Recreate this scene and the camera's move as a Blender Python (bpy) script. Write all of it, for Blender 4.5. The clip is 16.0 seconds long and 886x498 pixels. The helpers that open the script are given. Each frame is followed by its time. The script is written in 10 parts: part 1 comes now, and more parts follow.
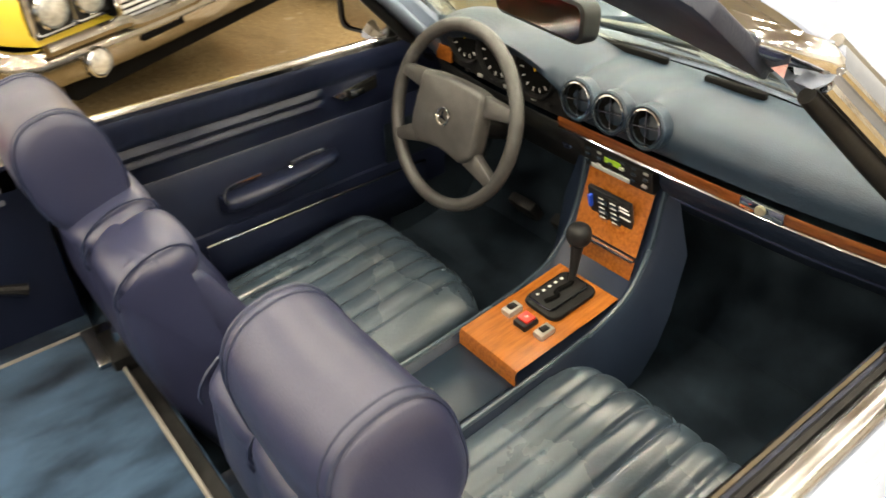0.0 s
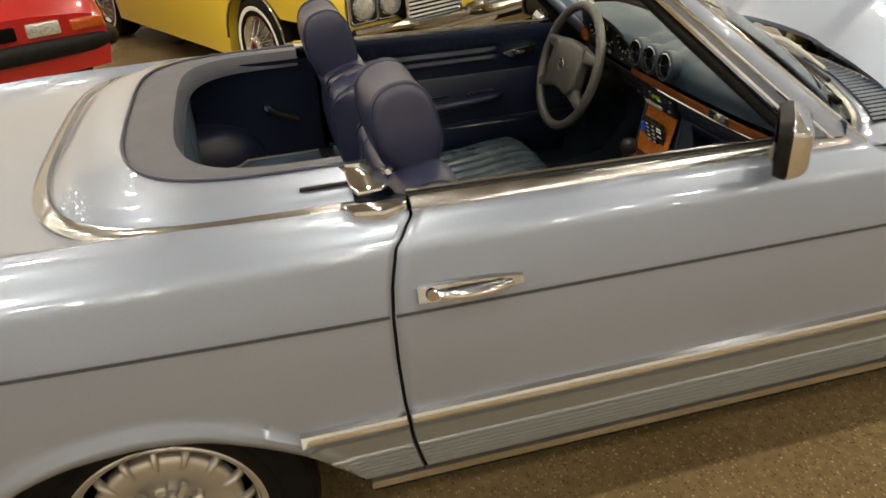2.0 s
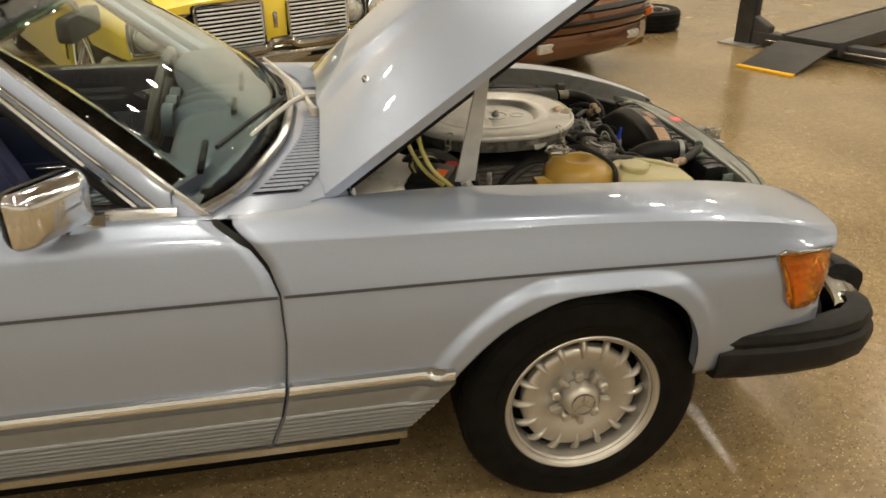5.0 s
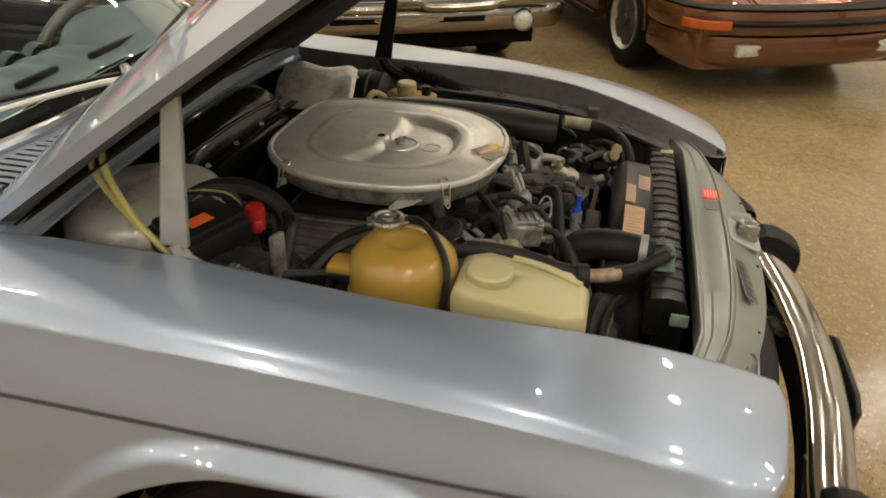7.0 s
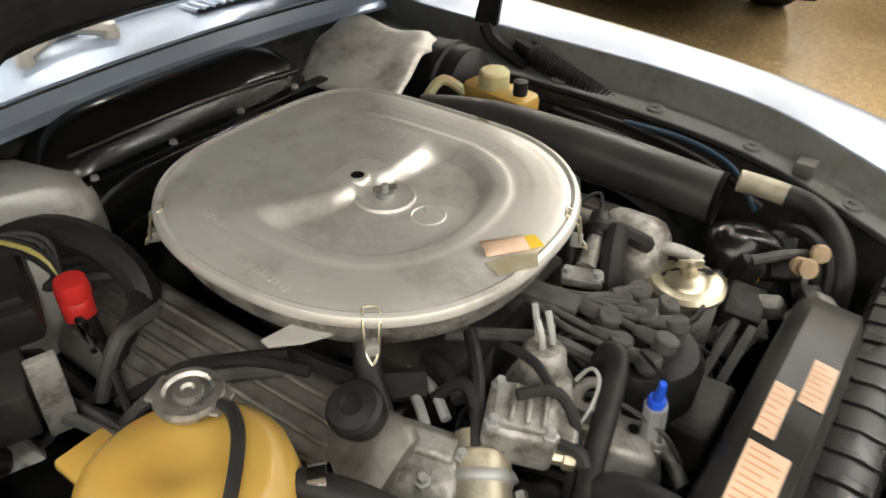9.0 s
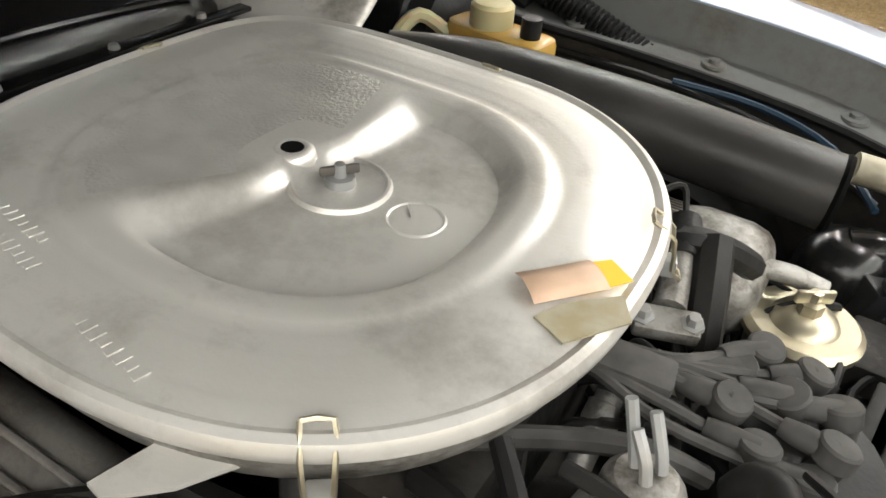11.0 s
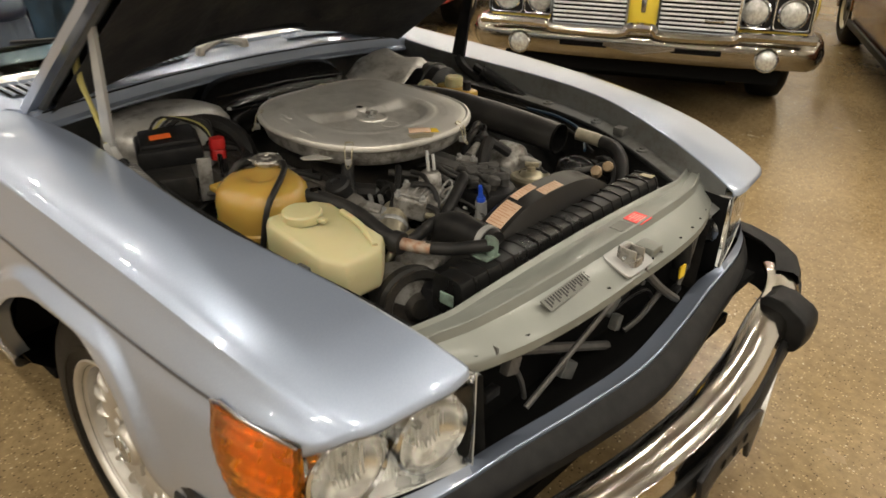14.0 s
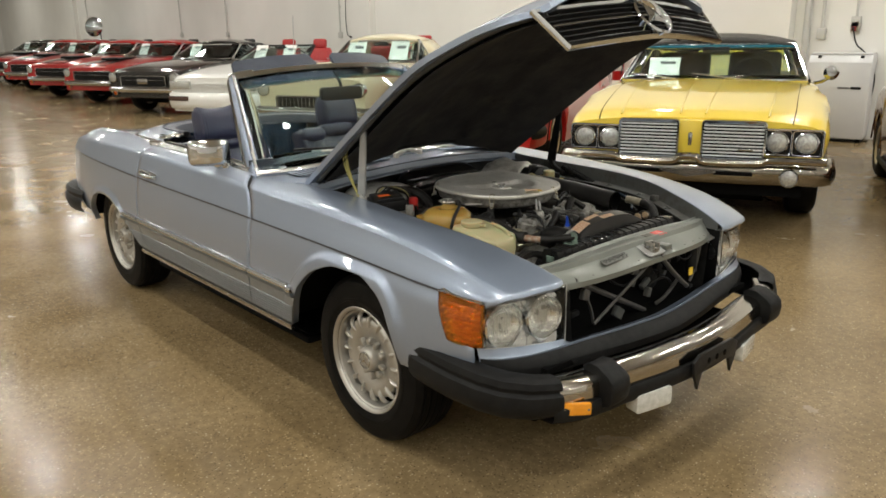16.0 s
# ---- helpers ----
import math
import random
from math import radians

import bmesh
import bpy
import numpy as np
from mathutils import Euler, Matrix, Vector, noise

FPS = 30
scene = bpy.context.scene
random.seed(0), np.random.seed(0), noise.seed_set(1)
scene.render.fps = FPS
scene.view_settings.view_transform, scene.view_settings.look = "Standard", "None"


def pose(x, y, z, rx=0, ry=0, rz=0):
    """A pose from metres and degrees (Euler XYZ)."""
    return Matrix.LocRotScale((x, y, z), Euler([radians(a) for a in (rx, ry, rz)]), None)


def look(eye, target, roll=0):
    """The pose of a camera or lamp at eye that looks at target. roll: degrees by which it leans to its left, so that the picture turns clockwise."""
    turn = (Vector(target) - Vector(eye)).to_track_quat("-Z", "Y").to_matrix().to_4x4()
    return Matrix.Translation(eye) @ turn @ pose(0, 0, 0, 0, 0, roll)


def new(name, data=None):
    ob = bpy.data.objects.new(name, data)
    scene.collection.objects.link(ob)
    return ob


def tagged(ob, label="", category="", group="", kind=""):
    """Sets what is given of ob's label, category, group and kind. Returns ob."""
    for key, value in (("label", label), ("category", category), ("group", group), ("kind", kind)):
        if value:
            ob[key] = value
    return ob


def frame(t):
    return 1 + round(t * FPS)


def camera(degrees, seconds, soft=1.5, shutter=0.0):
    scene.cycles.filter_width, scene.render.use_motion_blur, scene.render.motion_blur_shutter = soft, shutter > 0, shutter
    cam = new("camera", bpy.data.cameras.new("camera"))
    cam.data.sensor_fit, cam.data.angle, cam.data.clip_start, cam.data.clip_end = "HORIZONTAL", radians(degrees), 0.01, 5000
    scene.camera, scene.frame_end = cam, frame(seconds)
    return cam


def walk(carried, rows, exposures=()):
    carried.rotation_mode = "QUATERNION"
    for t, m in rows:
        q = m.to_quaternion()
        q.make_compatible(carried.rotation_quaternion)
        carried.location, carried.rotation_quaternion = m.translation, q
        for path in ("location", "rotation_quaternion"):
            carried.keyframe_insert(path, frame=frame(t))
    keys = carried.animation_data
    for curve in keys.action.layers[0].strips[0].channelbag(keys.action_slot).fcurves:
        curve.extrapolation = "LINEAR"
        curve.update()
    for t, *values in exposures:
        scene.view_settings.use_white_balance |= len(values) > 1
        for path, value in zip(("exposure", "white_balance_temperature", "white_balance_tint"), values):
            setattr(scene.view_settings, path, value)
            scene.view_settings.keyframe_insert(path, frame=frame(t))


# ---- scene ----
LENS = 60.03
PATH = [
    (0, (-2.0711, -0.8720, 1.5572), (-1.5799, -0.2170, 0.9831), -2.61),
    (0.5, (-2.0496, -1.1284, 1.5455), (-1.6960, -0.3566, 1.0170), -2.10),
    (1, (-2.1173, -1.4147, 1.5339), (-1.8090, -0.6076, 1.0305), -1.85),
    (1.5, (-2.1568, -1.7205, 1.5343), (-1.9028, -0.8856, 1.0459), -2.26),
    (2, (-2.1429, -1.9989, 1.5423), (-1.9369, -1.1472, 1.0604), -3.40),
    (2.5, (-2.1165, -2.2026, 1.5481), (-1.8536, -1.3648, 1.0695), -3.41),
    (3, (-1.8605, -2.3248, 1.5354), (-1.5596, -1.4911, 1.0724), -2.33),
    (3.5, (-1.5559, -2.3622, 1.5362), (-1.2617, -1.5205, 1.0834), -2.69),
    (4, (-1.2674, -2.3190, 1.5512), (-0.9799, -1.4657, 1.1163), -1.75),
    (4.2, (-1.1314, -2.2992, 1.5636), (-0.8655, -1.4408, 1.1250), -1.70),
    (6.3, (0.1062, -1.8591, 1.4749), (0.0460, -0.9849, 0.9931), 2.08),
    (6.5, (0.1988, -1.7520, 1.4708), (0.1007, -0.8864, 0.9798), 1.95),
    (7, (0.3782, -1.4889, 1.4592), (0.1891, -0.6402, 0.9655), 1.30),
    (7.5, (0.5175, -1.2426, 1.4555), (0.2238, -0.4169, 0.9739), 2.05),
    (8, (0.5941, -1.0170, 1.4434), (0.2405, -0.2274, 0.9417), 3.13),
    (8.5, (0.5372, -0.7894, 1.3893), (0.1250, -0.0469, 0.8611), 2.32),
    (9, (0.4696, -0.6233, 1.3347), (0.0039, 0.0461, 0.7559), 0.84),
    (9.2, (0.4139, -0.5540, 1.2939), (-0.0568, 0.1047, 0.7069), 0.47),
    (11.3, (0.2450, -0.3731, 1.1385), (-0.1398, 0.3308, 0.5415), 5.17),
    (11.5, (0.3006, -0.4421, 1.1803), (-0.0938, 0.2583, 0.5853), 5.01),
    (12, (0.4875, -0.5945, 1.2723), (0.0655, 0.0936, 0.6821), 3.61),
    (12.5, (0.6263, -0.7486, 1.3403), (0.1786, -0.0701, 0.7577), 3.52),
    (13, (0.7920, -0.9096, 1.3996), (0.2999, -0.2496, 0.8320), 1.28),
    (13.5, (1.0404, -1.0325, 1.4165), (0.5002, -0.3757, 0.8904), 1.00),
    (14, (1.2888, -1.2209, 1.4255), (0.6965, -0.5627, 0.9610), 1.07),
    (14.5, (1.5365, -1.4795, 1.4455), (0.9017, -0.8253, 1.0345), 0.62),
    (15, (1.8000, -1.6934, 1.4591), (1.1253, -1.0514, 1.0950), -0.12),
    (15.5, (1.9611, -1.9749, 1.4610), (1.2572, -1.3376, 1.1474), -0.83),
    (16, (2.1285, -2.2452, 1.4734), (1.4068, -1.6106, 1.1971), -0.93),
]
import functools

cam = camera(LENS, 16.0, soft=1.6, shutter=0.3)
walk(cam, [(t, look(e, g, r)) for t, e, g, r in PATH],
     [(0.0, 1.2, 6900, 10), (0.5, 0.9, 6900, 10), (1.0, 0.3, 6900, 10), (1.5, -0.05, 6700, 10), (2.0, -0.05, 6800, 10), (3.5, 0.0, 6900, 10), (4.2, 0.0, 6900, 10), (6.5, -0.05, 6700, 10), (7.5, 0.25, 6600, 10),
      (8.0, 0.6, 6400, 10), (9.0, 1.25, 5900, 10), (11.5, 1.42, 5700, 10), (12.5, 1.15, 5900, 11), (13.5, 0.5, 6400, 12), (14.5, 0.15, 6400, 10), (16.0, -0.1, 5900, 8)])

# ---- world, lamps ----
world = bpy.data.worlds.new("world")
scene.world = world
world.use_nodes = True
world.node_tree.nodes["Background"].inputs[0].default_value = (0.9, 0.82, 0.7, 1)
world.node_tree.nodes["Background"].inputs[1].default_value = 0.004
CEILING = 5.2


def lamp(x, y, power, sx=0.5, sy=0.5, turn=0):
    d = bpy.data.lights.new("ceiling_lamp", "AREA")
    d.shape, d.size, d.size_y, d.energy, d.color = "ELLIPSE", sx, sy, power, (1.0, 0.915, 0.76)
    ob = new("ceiling_lamp", d)
    ob.matrix_world = pose(x, y, CEILING - 0.16, 0, 0, turn)
    return tagged(ob, "round warm white lamp under the showroom ceiling", "ceiling light", "ceiling lights")


for lx in (-12.6, -9.8, -7.0, -4.2, -1.4, 1.4, 4.2, 7.0):
    for ly in (-9.6, -7.2, -4.8, -2.4, 0.0, 2.4, 4.8, 7.2):
        lamp(lx, ly, 38, 0.26, 0.26)
for lx in (-18.0, -25.0, -32.0, -40.0, 11.0):
    for ly in (-5.5, 0.0, 5.2):
        lamp(lx, ly, 120, 0.6, 0.6)

# ---- helpers for shapes ----


class Shape:
    """Gathers vertices and faces of one mesh."""

    def __init__(self):
        self.v, self.f = [], []

    def grid(self, rows, close_u=False, close_v=False, flip=False):
        n0, nr, nc = len(self.v), len(rows), len(rows[0])
        for r in rows:
            self.v.extend(tuple(p) for p in r)
        for i in range(nr if close_u else nr - 1):
            for j in range(nc if close_v else nc - 1):
                a, b = n0 + i * nc + j, n0 + i * nc + (j + 1) % nc
                k = (i + 1) % nr
                c, d = n0 + k * nc + (j + 1) % nc, n0 + k * nc + j
                self.f.append((a, d, c, b) if flip else (a, b, c, d))
        return self

    def cap(self, ring, flip=False):
        n0 = len(self.v)
        self.v.extend(tuple(p) for p in ring)
        idx = list(range(n0, n0 + len(ring)))
        self.f.append(tuple(idx[::-1] if flip else idx))
        return self

    def box(self, c, s, rot=None):
        cx, cy, cz = c
        n0 = len(self.v)
        for dx in (-.5, .5):
            for dy in (-.5, .5):
                for dz in (-.5, .5):
                    p = Vector((dx * s[0], dy * s[1], dz * s[2]))
                    if rot is not None:
                        p = rot @ p
                    self.v.append((cx + p.x, cy + p.y, cz + p.z))
        for q in ((0, 1, 3, 2), (4, 6, 7, 5), (0, 4, 5, 1), (2, 3, 7, 6), (0, 2, 6, 4), (1, 5, 7, 3)):
            self.f.append(tuple(n0 + i for i in q))
        return self

    def lathe(self, profile, m=None, seg=24, a0=0.0, a1=360.0):
        """profile: (radius, height) pairs, turned round the local z."""
        full = abs(a1 - a0 - 360) < 1e-6
        n = seg if full else seg + 1
        rows = []
        for r, h in profile:
            row = []
            for i in range(n):
                a = radians(a0 + (a1 - a0) * i / seg)
                p = Vector((r * math.cos(a), r * math.sin(a), h))
                row.append(tuple(m @ p) if m is not None else tuple(p))
            rows.append(row)
        return self.grid(rows, close_v=full)

    def tube(self, pts, r, seg=8, smooth=4, caps=True):
        """A hose through the points; r may be one radius or one for each point."""
        P = [Vector(p) for p in pts]
        R = list(r) if isinstance(r, (list, tuple)) else [r] * len(P)
        Q, RR = [], []
        for i in range(len(P) - 1):
            p0, p1, p2, p3 = P[max(i - 1, 0)], P[i], P[i + 1], P[min(i + 2, len(P) - 1)]
            for k in range(smooth):
                t = k / smooth
                Q.append(0.5 * ((2 * p1) + (p2 - p0) * t + (2 * p0 - 5 * p1 + 4 * p2 - p3) * t * t + (3 * p1 - p0 - 3 * p2 + p3) * t ** 3))
                RR.append(R[i] * (1 - t) + R[i + 1] * t)
        Q.append(P[-1])
        RR.append(R[-1])
        up = Vector((0, 0, 1))
        rows = []
        for i, q in enumerate(Q):
            d = (Q[min(i + 1, len(Q) - 1)] - Q[max(i - 1, 0)]).normalized()
            if abs(d.dot(up)) > 0.95:
                up = Vector((1, 0, 0)) if abs(d.x) < 0.9 else Vector((0, 1, 0))
            s = d.cross(up).normalized()
            up = s.cross(d).normalized()
            rows.append([tuple(q + RR[i] * (math.cos(a) * s + math.sin(a) * up)) for a in [2 * math.pi * j / seg for j in range(seg)]])
        self.grid(rows, close_v=True)
        if caps:
            self.cap(rows[0])
            self.cap(rows[-1], True)
        return self

    def prism(self, outline, z0, z1, m=None):
        """outline: (x, y) pairs, raised from z0 to z1."""
        a = [Vector((x, y, z0)) for x, y in outline]
        b = [Vector((x, y, z1)) for x, y in outline]
        if m is not None:
            a, b = [m @ p for p in a], [m @ p for p in b]
        self.grid([a, b], close_v=True)
        self.cap(a, True)
        self.cap(b)
        return self

    def mirror(self):
        """Adds the same on the other side of the car."""
        n0 = len(self.v)
        self.v.extend([(x, -y, z) for x, y, z in self.v])
        self.f.extend([tuple(n0 + i for i in f[::-1]) for f in list(self.f)])
        return self

    def mesh(self, name, mat, bevel=0.0, seg=2, weld=True, angle=38.0):
        bm = bmesh.new()
        vs = [bm.verts.new(p) for p in self.v]
        for f in self.f:
            try:
                bm.faces.new([vs[i] for i in f])
            except ValueError:
                pass
        if weld:
            bmesh.ops.remove_doubles(bm, verts=bm.verts, dist=1e-5)
        bmesh.ops.recalc_face_normals(bm, faces=bm.faces)
        if bevel:
            es = [e for e in bm.edges if len(e.link_faces) == 2 and e.calc_face_angle(0) > radians(35)]
            if es:
                bmesh.ops.bevel(bm, geom=es, offset=bevel, segments=seg, affect="EDGES", profile=0.5, clamp_overlap=True)
        me = bpy.data.meshes.new(name)
        bm.to_mesh(me)
        bm.free()
        me.polygons.foreach_set("use_smooth", [True] * len(me.polygons))
        me.set_sharp_from_angle(angle=radians(angle))
        me.materials.append(mat)
        return me


def part(name, shape, mat, parent=None, label="", bevel=0.0, seg=2, thick=0.0, angle=38.0, inward=True):
    me = shape.mesh(name, mat, bevel, seg, angle=angle)
    ob = new(name, me)
    if thick:
        md = ob.modifiers.new("thickness", "SOLIDIFY")
        md.thickness, md.offset = thick, -1.0 if inward else 1.0
    if parent is not None:
        ob.parent = parent
        if parent.type != "EMPTY" or True:
            ob.matrix_parent_inverse = Matrix()
    if label:
        ob["label"] = label
    return ob


def thing(name, label, category, group="", kind=""):
    return tagged(new(name), label, category, group, kind)


def S():
    return Shape()


def lerp(a, b, t):
    return a + (b - a) * t


def interp(x, table):
    """Smooth value from (x, value) pairs in rising x."""
    if x <= table[0][0]:
        return table[0][1]
    for (x0, v0), (x1, v1) in zip(table, table[1:]):
        if x <= x1:
            t = (x - x0) / (x1 - x0)
            return lerp(v0, v1, t)
    return table[-1][1]


def curve(table):
    """A smooth (monotone cubic) function through (x, value) pairs in rising x."""
    xs, ys = [float(p[0]) for p in table], [float(p[1]) for p in table]
    h = [b - a for a, b in zip(xs, xs[1:])]
    d = [(b - a) / k for a, b, k in zip(ys, ys[1:], h)]
    m = [d[0]] + [0 if p * q <= 0 else (u + v) / (u / q + v / p) for p, q, u, v in zip(d, d[1:], h, h[1:])] + [d[-1]]

    @functools.lru_cache(maxsize=None)
    def at(x):
        x = min(max(x, xs[0]), xs[-1])
        i = 0
        while i < len(xs) - 2 and x > xs[i + 1]:
            i += 1
        t = (x - xs[i]) / h[i]
        return (2 * t ** 3 - 3 * t * t + 1) * ys[i] + (t ** 3 - 2 * t * t + t) * h[i] * m[i] + (-2 * t ** 3 + 3 * t * t) * ys[i + 1] + (t ** 3 - t * t) * h[i] * m[i + 1]
    return at


def rounded(w, h, r, n=5, c=(0, 0)):
    """The outline of a rounded rectangle."""
    out = []
    for sx, sy, a0 in ((1, 1, 0), (-1, 1, 90), (-1, -1, 180), (1, -1, 270)):
        for i in range(n + 1):
            a = radians(a0 + 90 * i / n)
            out.append((c[0] + sx * (w / 2 - r) + r * math.cos(a), c[1] + sy * (h / 2 - r) + r * math.sin(a)))
    return out


# ---- materials ----


def material(name, color, rough=0.5, metal=0.0, color2=None, scale=8.0, mix=0.5, bump=0.0, bump_scale=60.0, coat=0.0, coat_rough=0.03,
             rough_var=0.0, trans=0.0, ior=1.45, grime=None, grime_scale=2.5, grime_at=0.6, sheen=0.0, random_value=0.0, spec=0.5, detail=6.0, alpha=1.0, stretch=None, subsurface=0.0):
    m = bpy.data.materials.new(name)
    m.use_nodes = True
    nt = m.node_tree
    N, L = nt.nodes, nt.links
    p = N["Principled BSDF"]
    p.inputs["Base Color"].default_value = (*color, 1)
    p.inputs["Roughness"].default_value = rough
    p.inputs["Metallic"].default_value = metal
    p.inputs["Coat Weight"].default_value = coat
    p.inputs["Coat Roughness"].default_value = coat_rough
    p.inputs["Transmission Weight"].default_value = trans
    p.inputs["IOR"].default_value = ior
    p.inputs["Sheen Weight"].default_value = sheen
    p.inputs["Specular IOR Level"].default_value = spec
    p.inputs["Subsurface Weight"].default_value = subsurface
    p.inputs["Alpha"].default_value = alpha
    tc = N.new("ShaderNodeTexCoord")
    src = tc.outputs["Object"]
    if stretch:
        mp = N.new("ShaderNodeMapping")
        mp.inputs["Scale"].default_value = stretch
        L.new(src, mp.inputs[0])
        src = mp.outputs[0]
    col = None
    if color2 or rough_var:
        n = N.new("ShaderNodeTexNoise")
        n.inputs["Scale"].default_value, n.inputs["Detail"].default_value = scale, detail
        L.new(src, n.inputs["Vector"])
        if color2:
            r = N.new("ShaderNodeValToRGB")
            r.color_ramp.elements[0].position, r.color_ramp.elements[1].position = 0.5 - 0.3 * mix, 0.5 + 0.3 * mix
            r.color_ramp.elements[0].color, r.color_ramp.elements[1].color = (*color, 1), (*color2, 1)
            L.new(n.outputs[0], r.inputs[0])
            col = r.outputs[0]
        if rough_var:
            q = N.new("ShaderNodeMapRange")
            q.inputs["To Min"].default_value, q.inputs["To Max"].default_value = max(rough - rough_var, 0.02), rough + rough_var
            q.inputs["From Min"].default_value, q.inputs["From Max"].default_value = 0.3, 0.7
            L.new(n.outputs[0], q.inputs[0])
            L.new(q.outputs[0], p.inputs["Roughness"])
    if grime:
        n = N.new("ShaderNodeTexNoise")
        n.inputs["Scale"].default_value, n.inputs["Detail"].default_value = grime_scale, 8
        n.inputs["Roughness"].default_value = 0.7
        L.new(tc.outputs["Object"], n.inputs["Vector"])
        r = N.new("ShaderNodeMapRange")
        r.inputs["From Min"].default_value, r.inputs["From Max"].default_value = grime_at - 0.08, grime_at + 0.12
        L.new(n.outputs[0], r.inputs[0])
        x = N.new("ShaderNodeMix")
        x.data_type = "RGBA"
        if col is None:
            x.inputs["A"].default_value = (*color, 1)
        else:
            L.new(col, x.inputs["A"])
        x.inputs["B"].default_value = (*grime, 1)
        L.new(r.outputs[0], x.inputs["Factor"])
        col = x.outputs["Result"]
    if random_value:
        o = N.new("ShaderNodeObjectInfo")
        h = N.new("ShaderNodeHueSaturation")
        q = N.new("ShaderNodeMapRange")
        q.inputs["To Min"].default_value, q.inputs["To Max"].default_value = 1 - random_value, 1 + random_value
        L.new(o.outputs["Random"], q.inputs[0])
        L.new(q.outputs[0], h.inputs["Value"])
        if col is None:
            h.inputs["Color"].default_value = (*color, 1)
        else:
            L.new(col, h.inputs["Color"])
        col = h.outputs[0]
    if col is not None:
        L.new(col, p.inputs["Base Color"])
    if bump:
        n = N.new("ShaderNodeTexNoise")
        n.inputs["Scale"].default_value, n.inputs["Detail"].default_value = bump_scale, 4
        L.new(src, n.inputs["Vector"])
        b = N.new("ShaderNodeBump")
        b.inputs["Strength"].default_value, b.inputs["Distance"].default_value = bump, 0.004
        L.new(n.outputs[0], b.inputs["Height"])
        L.new(b.outputs[0], p.inputs["Normal"])
    return m

PAINT = material("silver_blue_paint", (0.27, 0.318, 0.415), 0.34, 0.55, coat=1.0, coat_rough=0.02, bump=0.02, bump_scale=900, color2=(0.285, 0.333, 0.43), scale=300)
PAINT_IN = material("grey_green_primer_paint", (0.17, 0.18, 0.165), 0.42, 0.35, color2=(0.21, 0.22, 0.20), scale=6, grime=(0.2, 0.19, 0.16), grime_at=0.68, grime_scale=14, coat=0.15, coat_rough=0.15)
INNER = material("dusty_inner_panel_paint", (0.05, 0.053, 0.052), 0.55, 0.0, spec=0.3, color2=(0.085, 0.086, 0.082), scale=9, grime=(0.12, 0.11, 0.095), grime_scale=7)
CHROME = material("chrome", (0.66, 0.685, 0.72), 0.08, 1.0, rough_var=0.04, scale=20)
BRIGHT = material("brushed_bright_trim", (0.43, 0.43, 0.43), 0.2, 1.0, rough_var=0.06, scale=30)
BLACK = material("black_rubber", (0.008, 0.008, 0.0085), 0.5, spec=0.16, color2=(0.014, 0.014, 0.014), scale=30, bump=0.1, bump_scale=300)
# near-black in place of shade inside hollows, and for plain black backs
DARK = material("void_shade_black", (0.003, 0.003, 0.003), 0.85, spec=0.08)
TYRE = material("tyre_rubber", (0.004, 0.004, 0.004), 0.5, spec=0.1, color2=(0.008, 0.0075, 0.007), scale=25, bump=0.15, bump_scale=220)
ALLOY = material("silver_alloy_paint", (0.44, 0.425, 0.395), 0.35, 0.75, color2=(0.50, 0.485, 0.45), scale=15, grime=(0.25, 0.23, 0.2), grime_at=0.7, grime_scale=20)
CLAD = material("grey_blue_cladding", (0.20, 0.21, 0.22), 0.38, 0.3, color2=(0.22, 0.23, 0.24), scale=40, coat=0.3, coat_rough=0.2)
LEATHER = material("dark_blue_leather", (0.020, 0.023, 0.054), 0.36, spec=0.75, color2=(0.025, 0.029, 0.068), scale=7, mix=1.2, bump=0.12, bump_scale=420, rough_var=0.05)
NAVY = material("navy_trim_vinyl", (0.007, 0.012, 0.026), 0.42, spec=0.4, color2=(0.011, 0.018, 0.034), scale=8, mix=1.2, bump=0.12, bump_scale=420)
DOORTRIM = material("navy_door_leather", (0.006, 0.009, 0.024), 0.38, spec=0.4, color2=(0.010, 0.014, 0.033), scale=8, mix=1.2, bump=0.12, bump_scale=420)
SEATLEATHER = material("worn_blue_leather_seat", (0.020, 0.031, 0.046), 0.27, spec=0.9, color2=(0.042, 0.060, 0.078), scale=4, mix=1.6, bump=0.1, bump_scale=220, rough_var=0.1)
DASH = material("blue_dash_vinyl", (0.010, 0.018, 0.031), 0.36, color2=(0.014, 0.025, 0.039), scale=10, bump=0.2, bump_scale=400)
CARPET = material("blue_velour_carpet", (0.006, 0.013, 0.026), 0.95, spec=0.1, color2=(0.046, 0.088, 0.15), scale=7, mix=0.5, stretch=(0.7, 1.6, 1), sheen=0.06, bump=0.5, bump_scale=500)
# the same carpet, darkened in colour to hold the shade of the footwells
SHADED_CARPET = material("blue_carpet_shade_in_colour", (0.004, 0.007, 0.011), 0.95, spec=0.1, color2=(0.017, 0.026, 0.036), scale=7, mix=0.6, bump=0.5, bump_scale=500)
WOOD = material("zebrano_wood", (0.20, 0.055, 0.008), 0.26, color2=(0.38, 0.125, 0.02), scale=3, coat=0.9, stretch=(3, 45, 45), mix=0.75)
PLASTIC = material("black_plastic", (0.010, 0.010, 0.011), 0.4, spec=0.25, color2=(0.017, 0.017, 0.017), scale=30, bump=0.1, bump_scale=250)
GLASS = material("clear_glass", (0.93, 0.97, 0.95), 0.0, trans=1.0, ior=1.45)


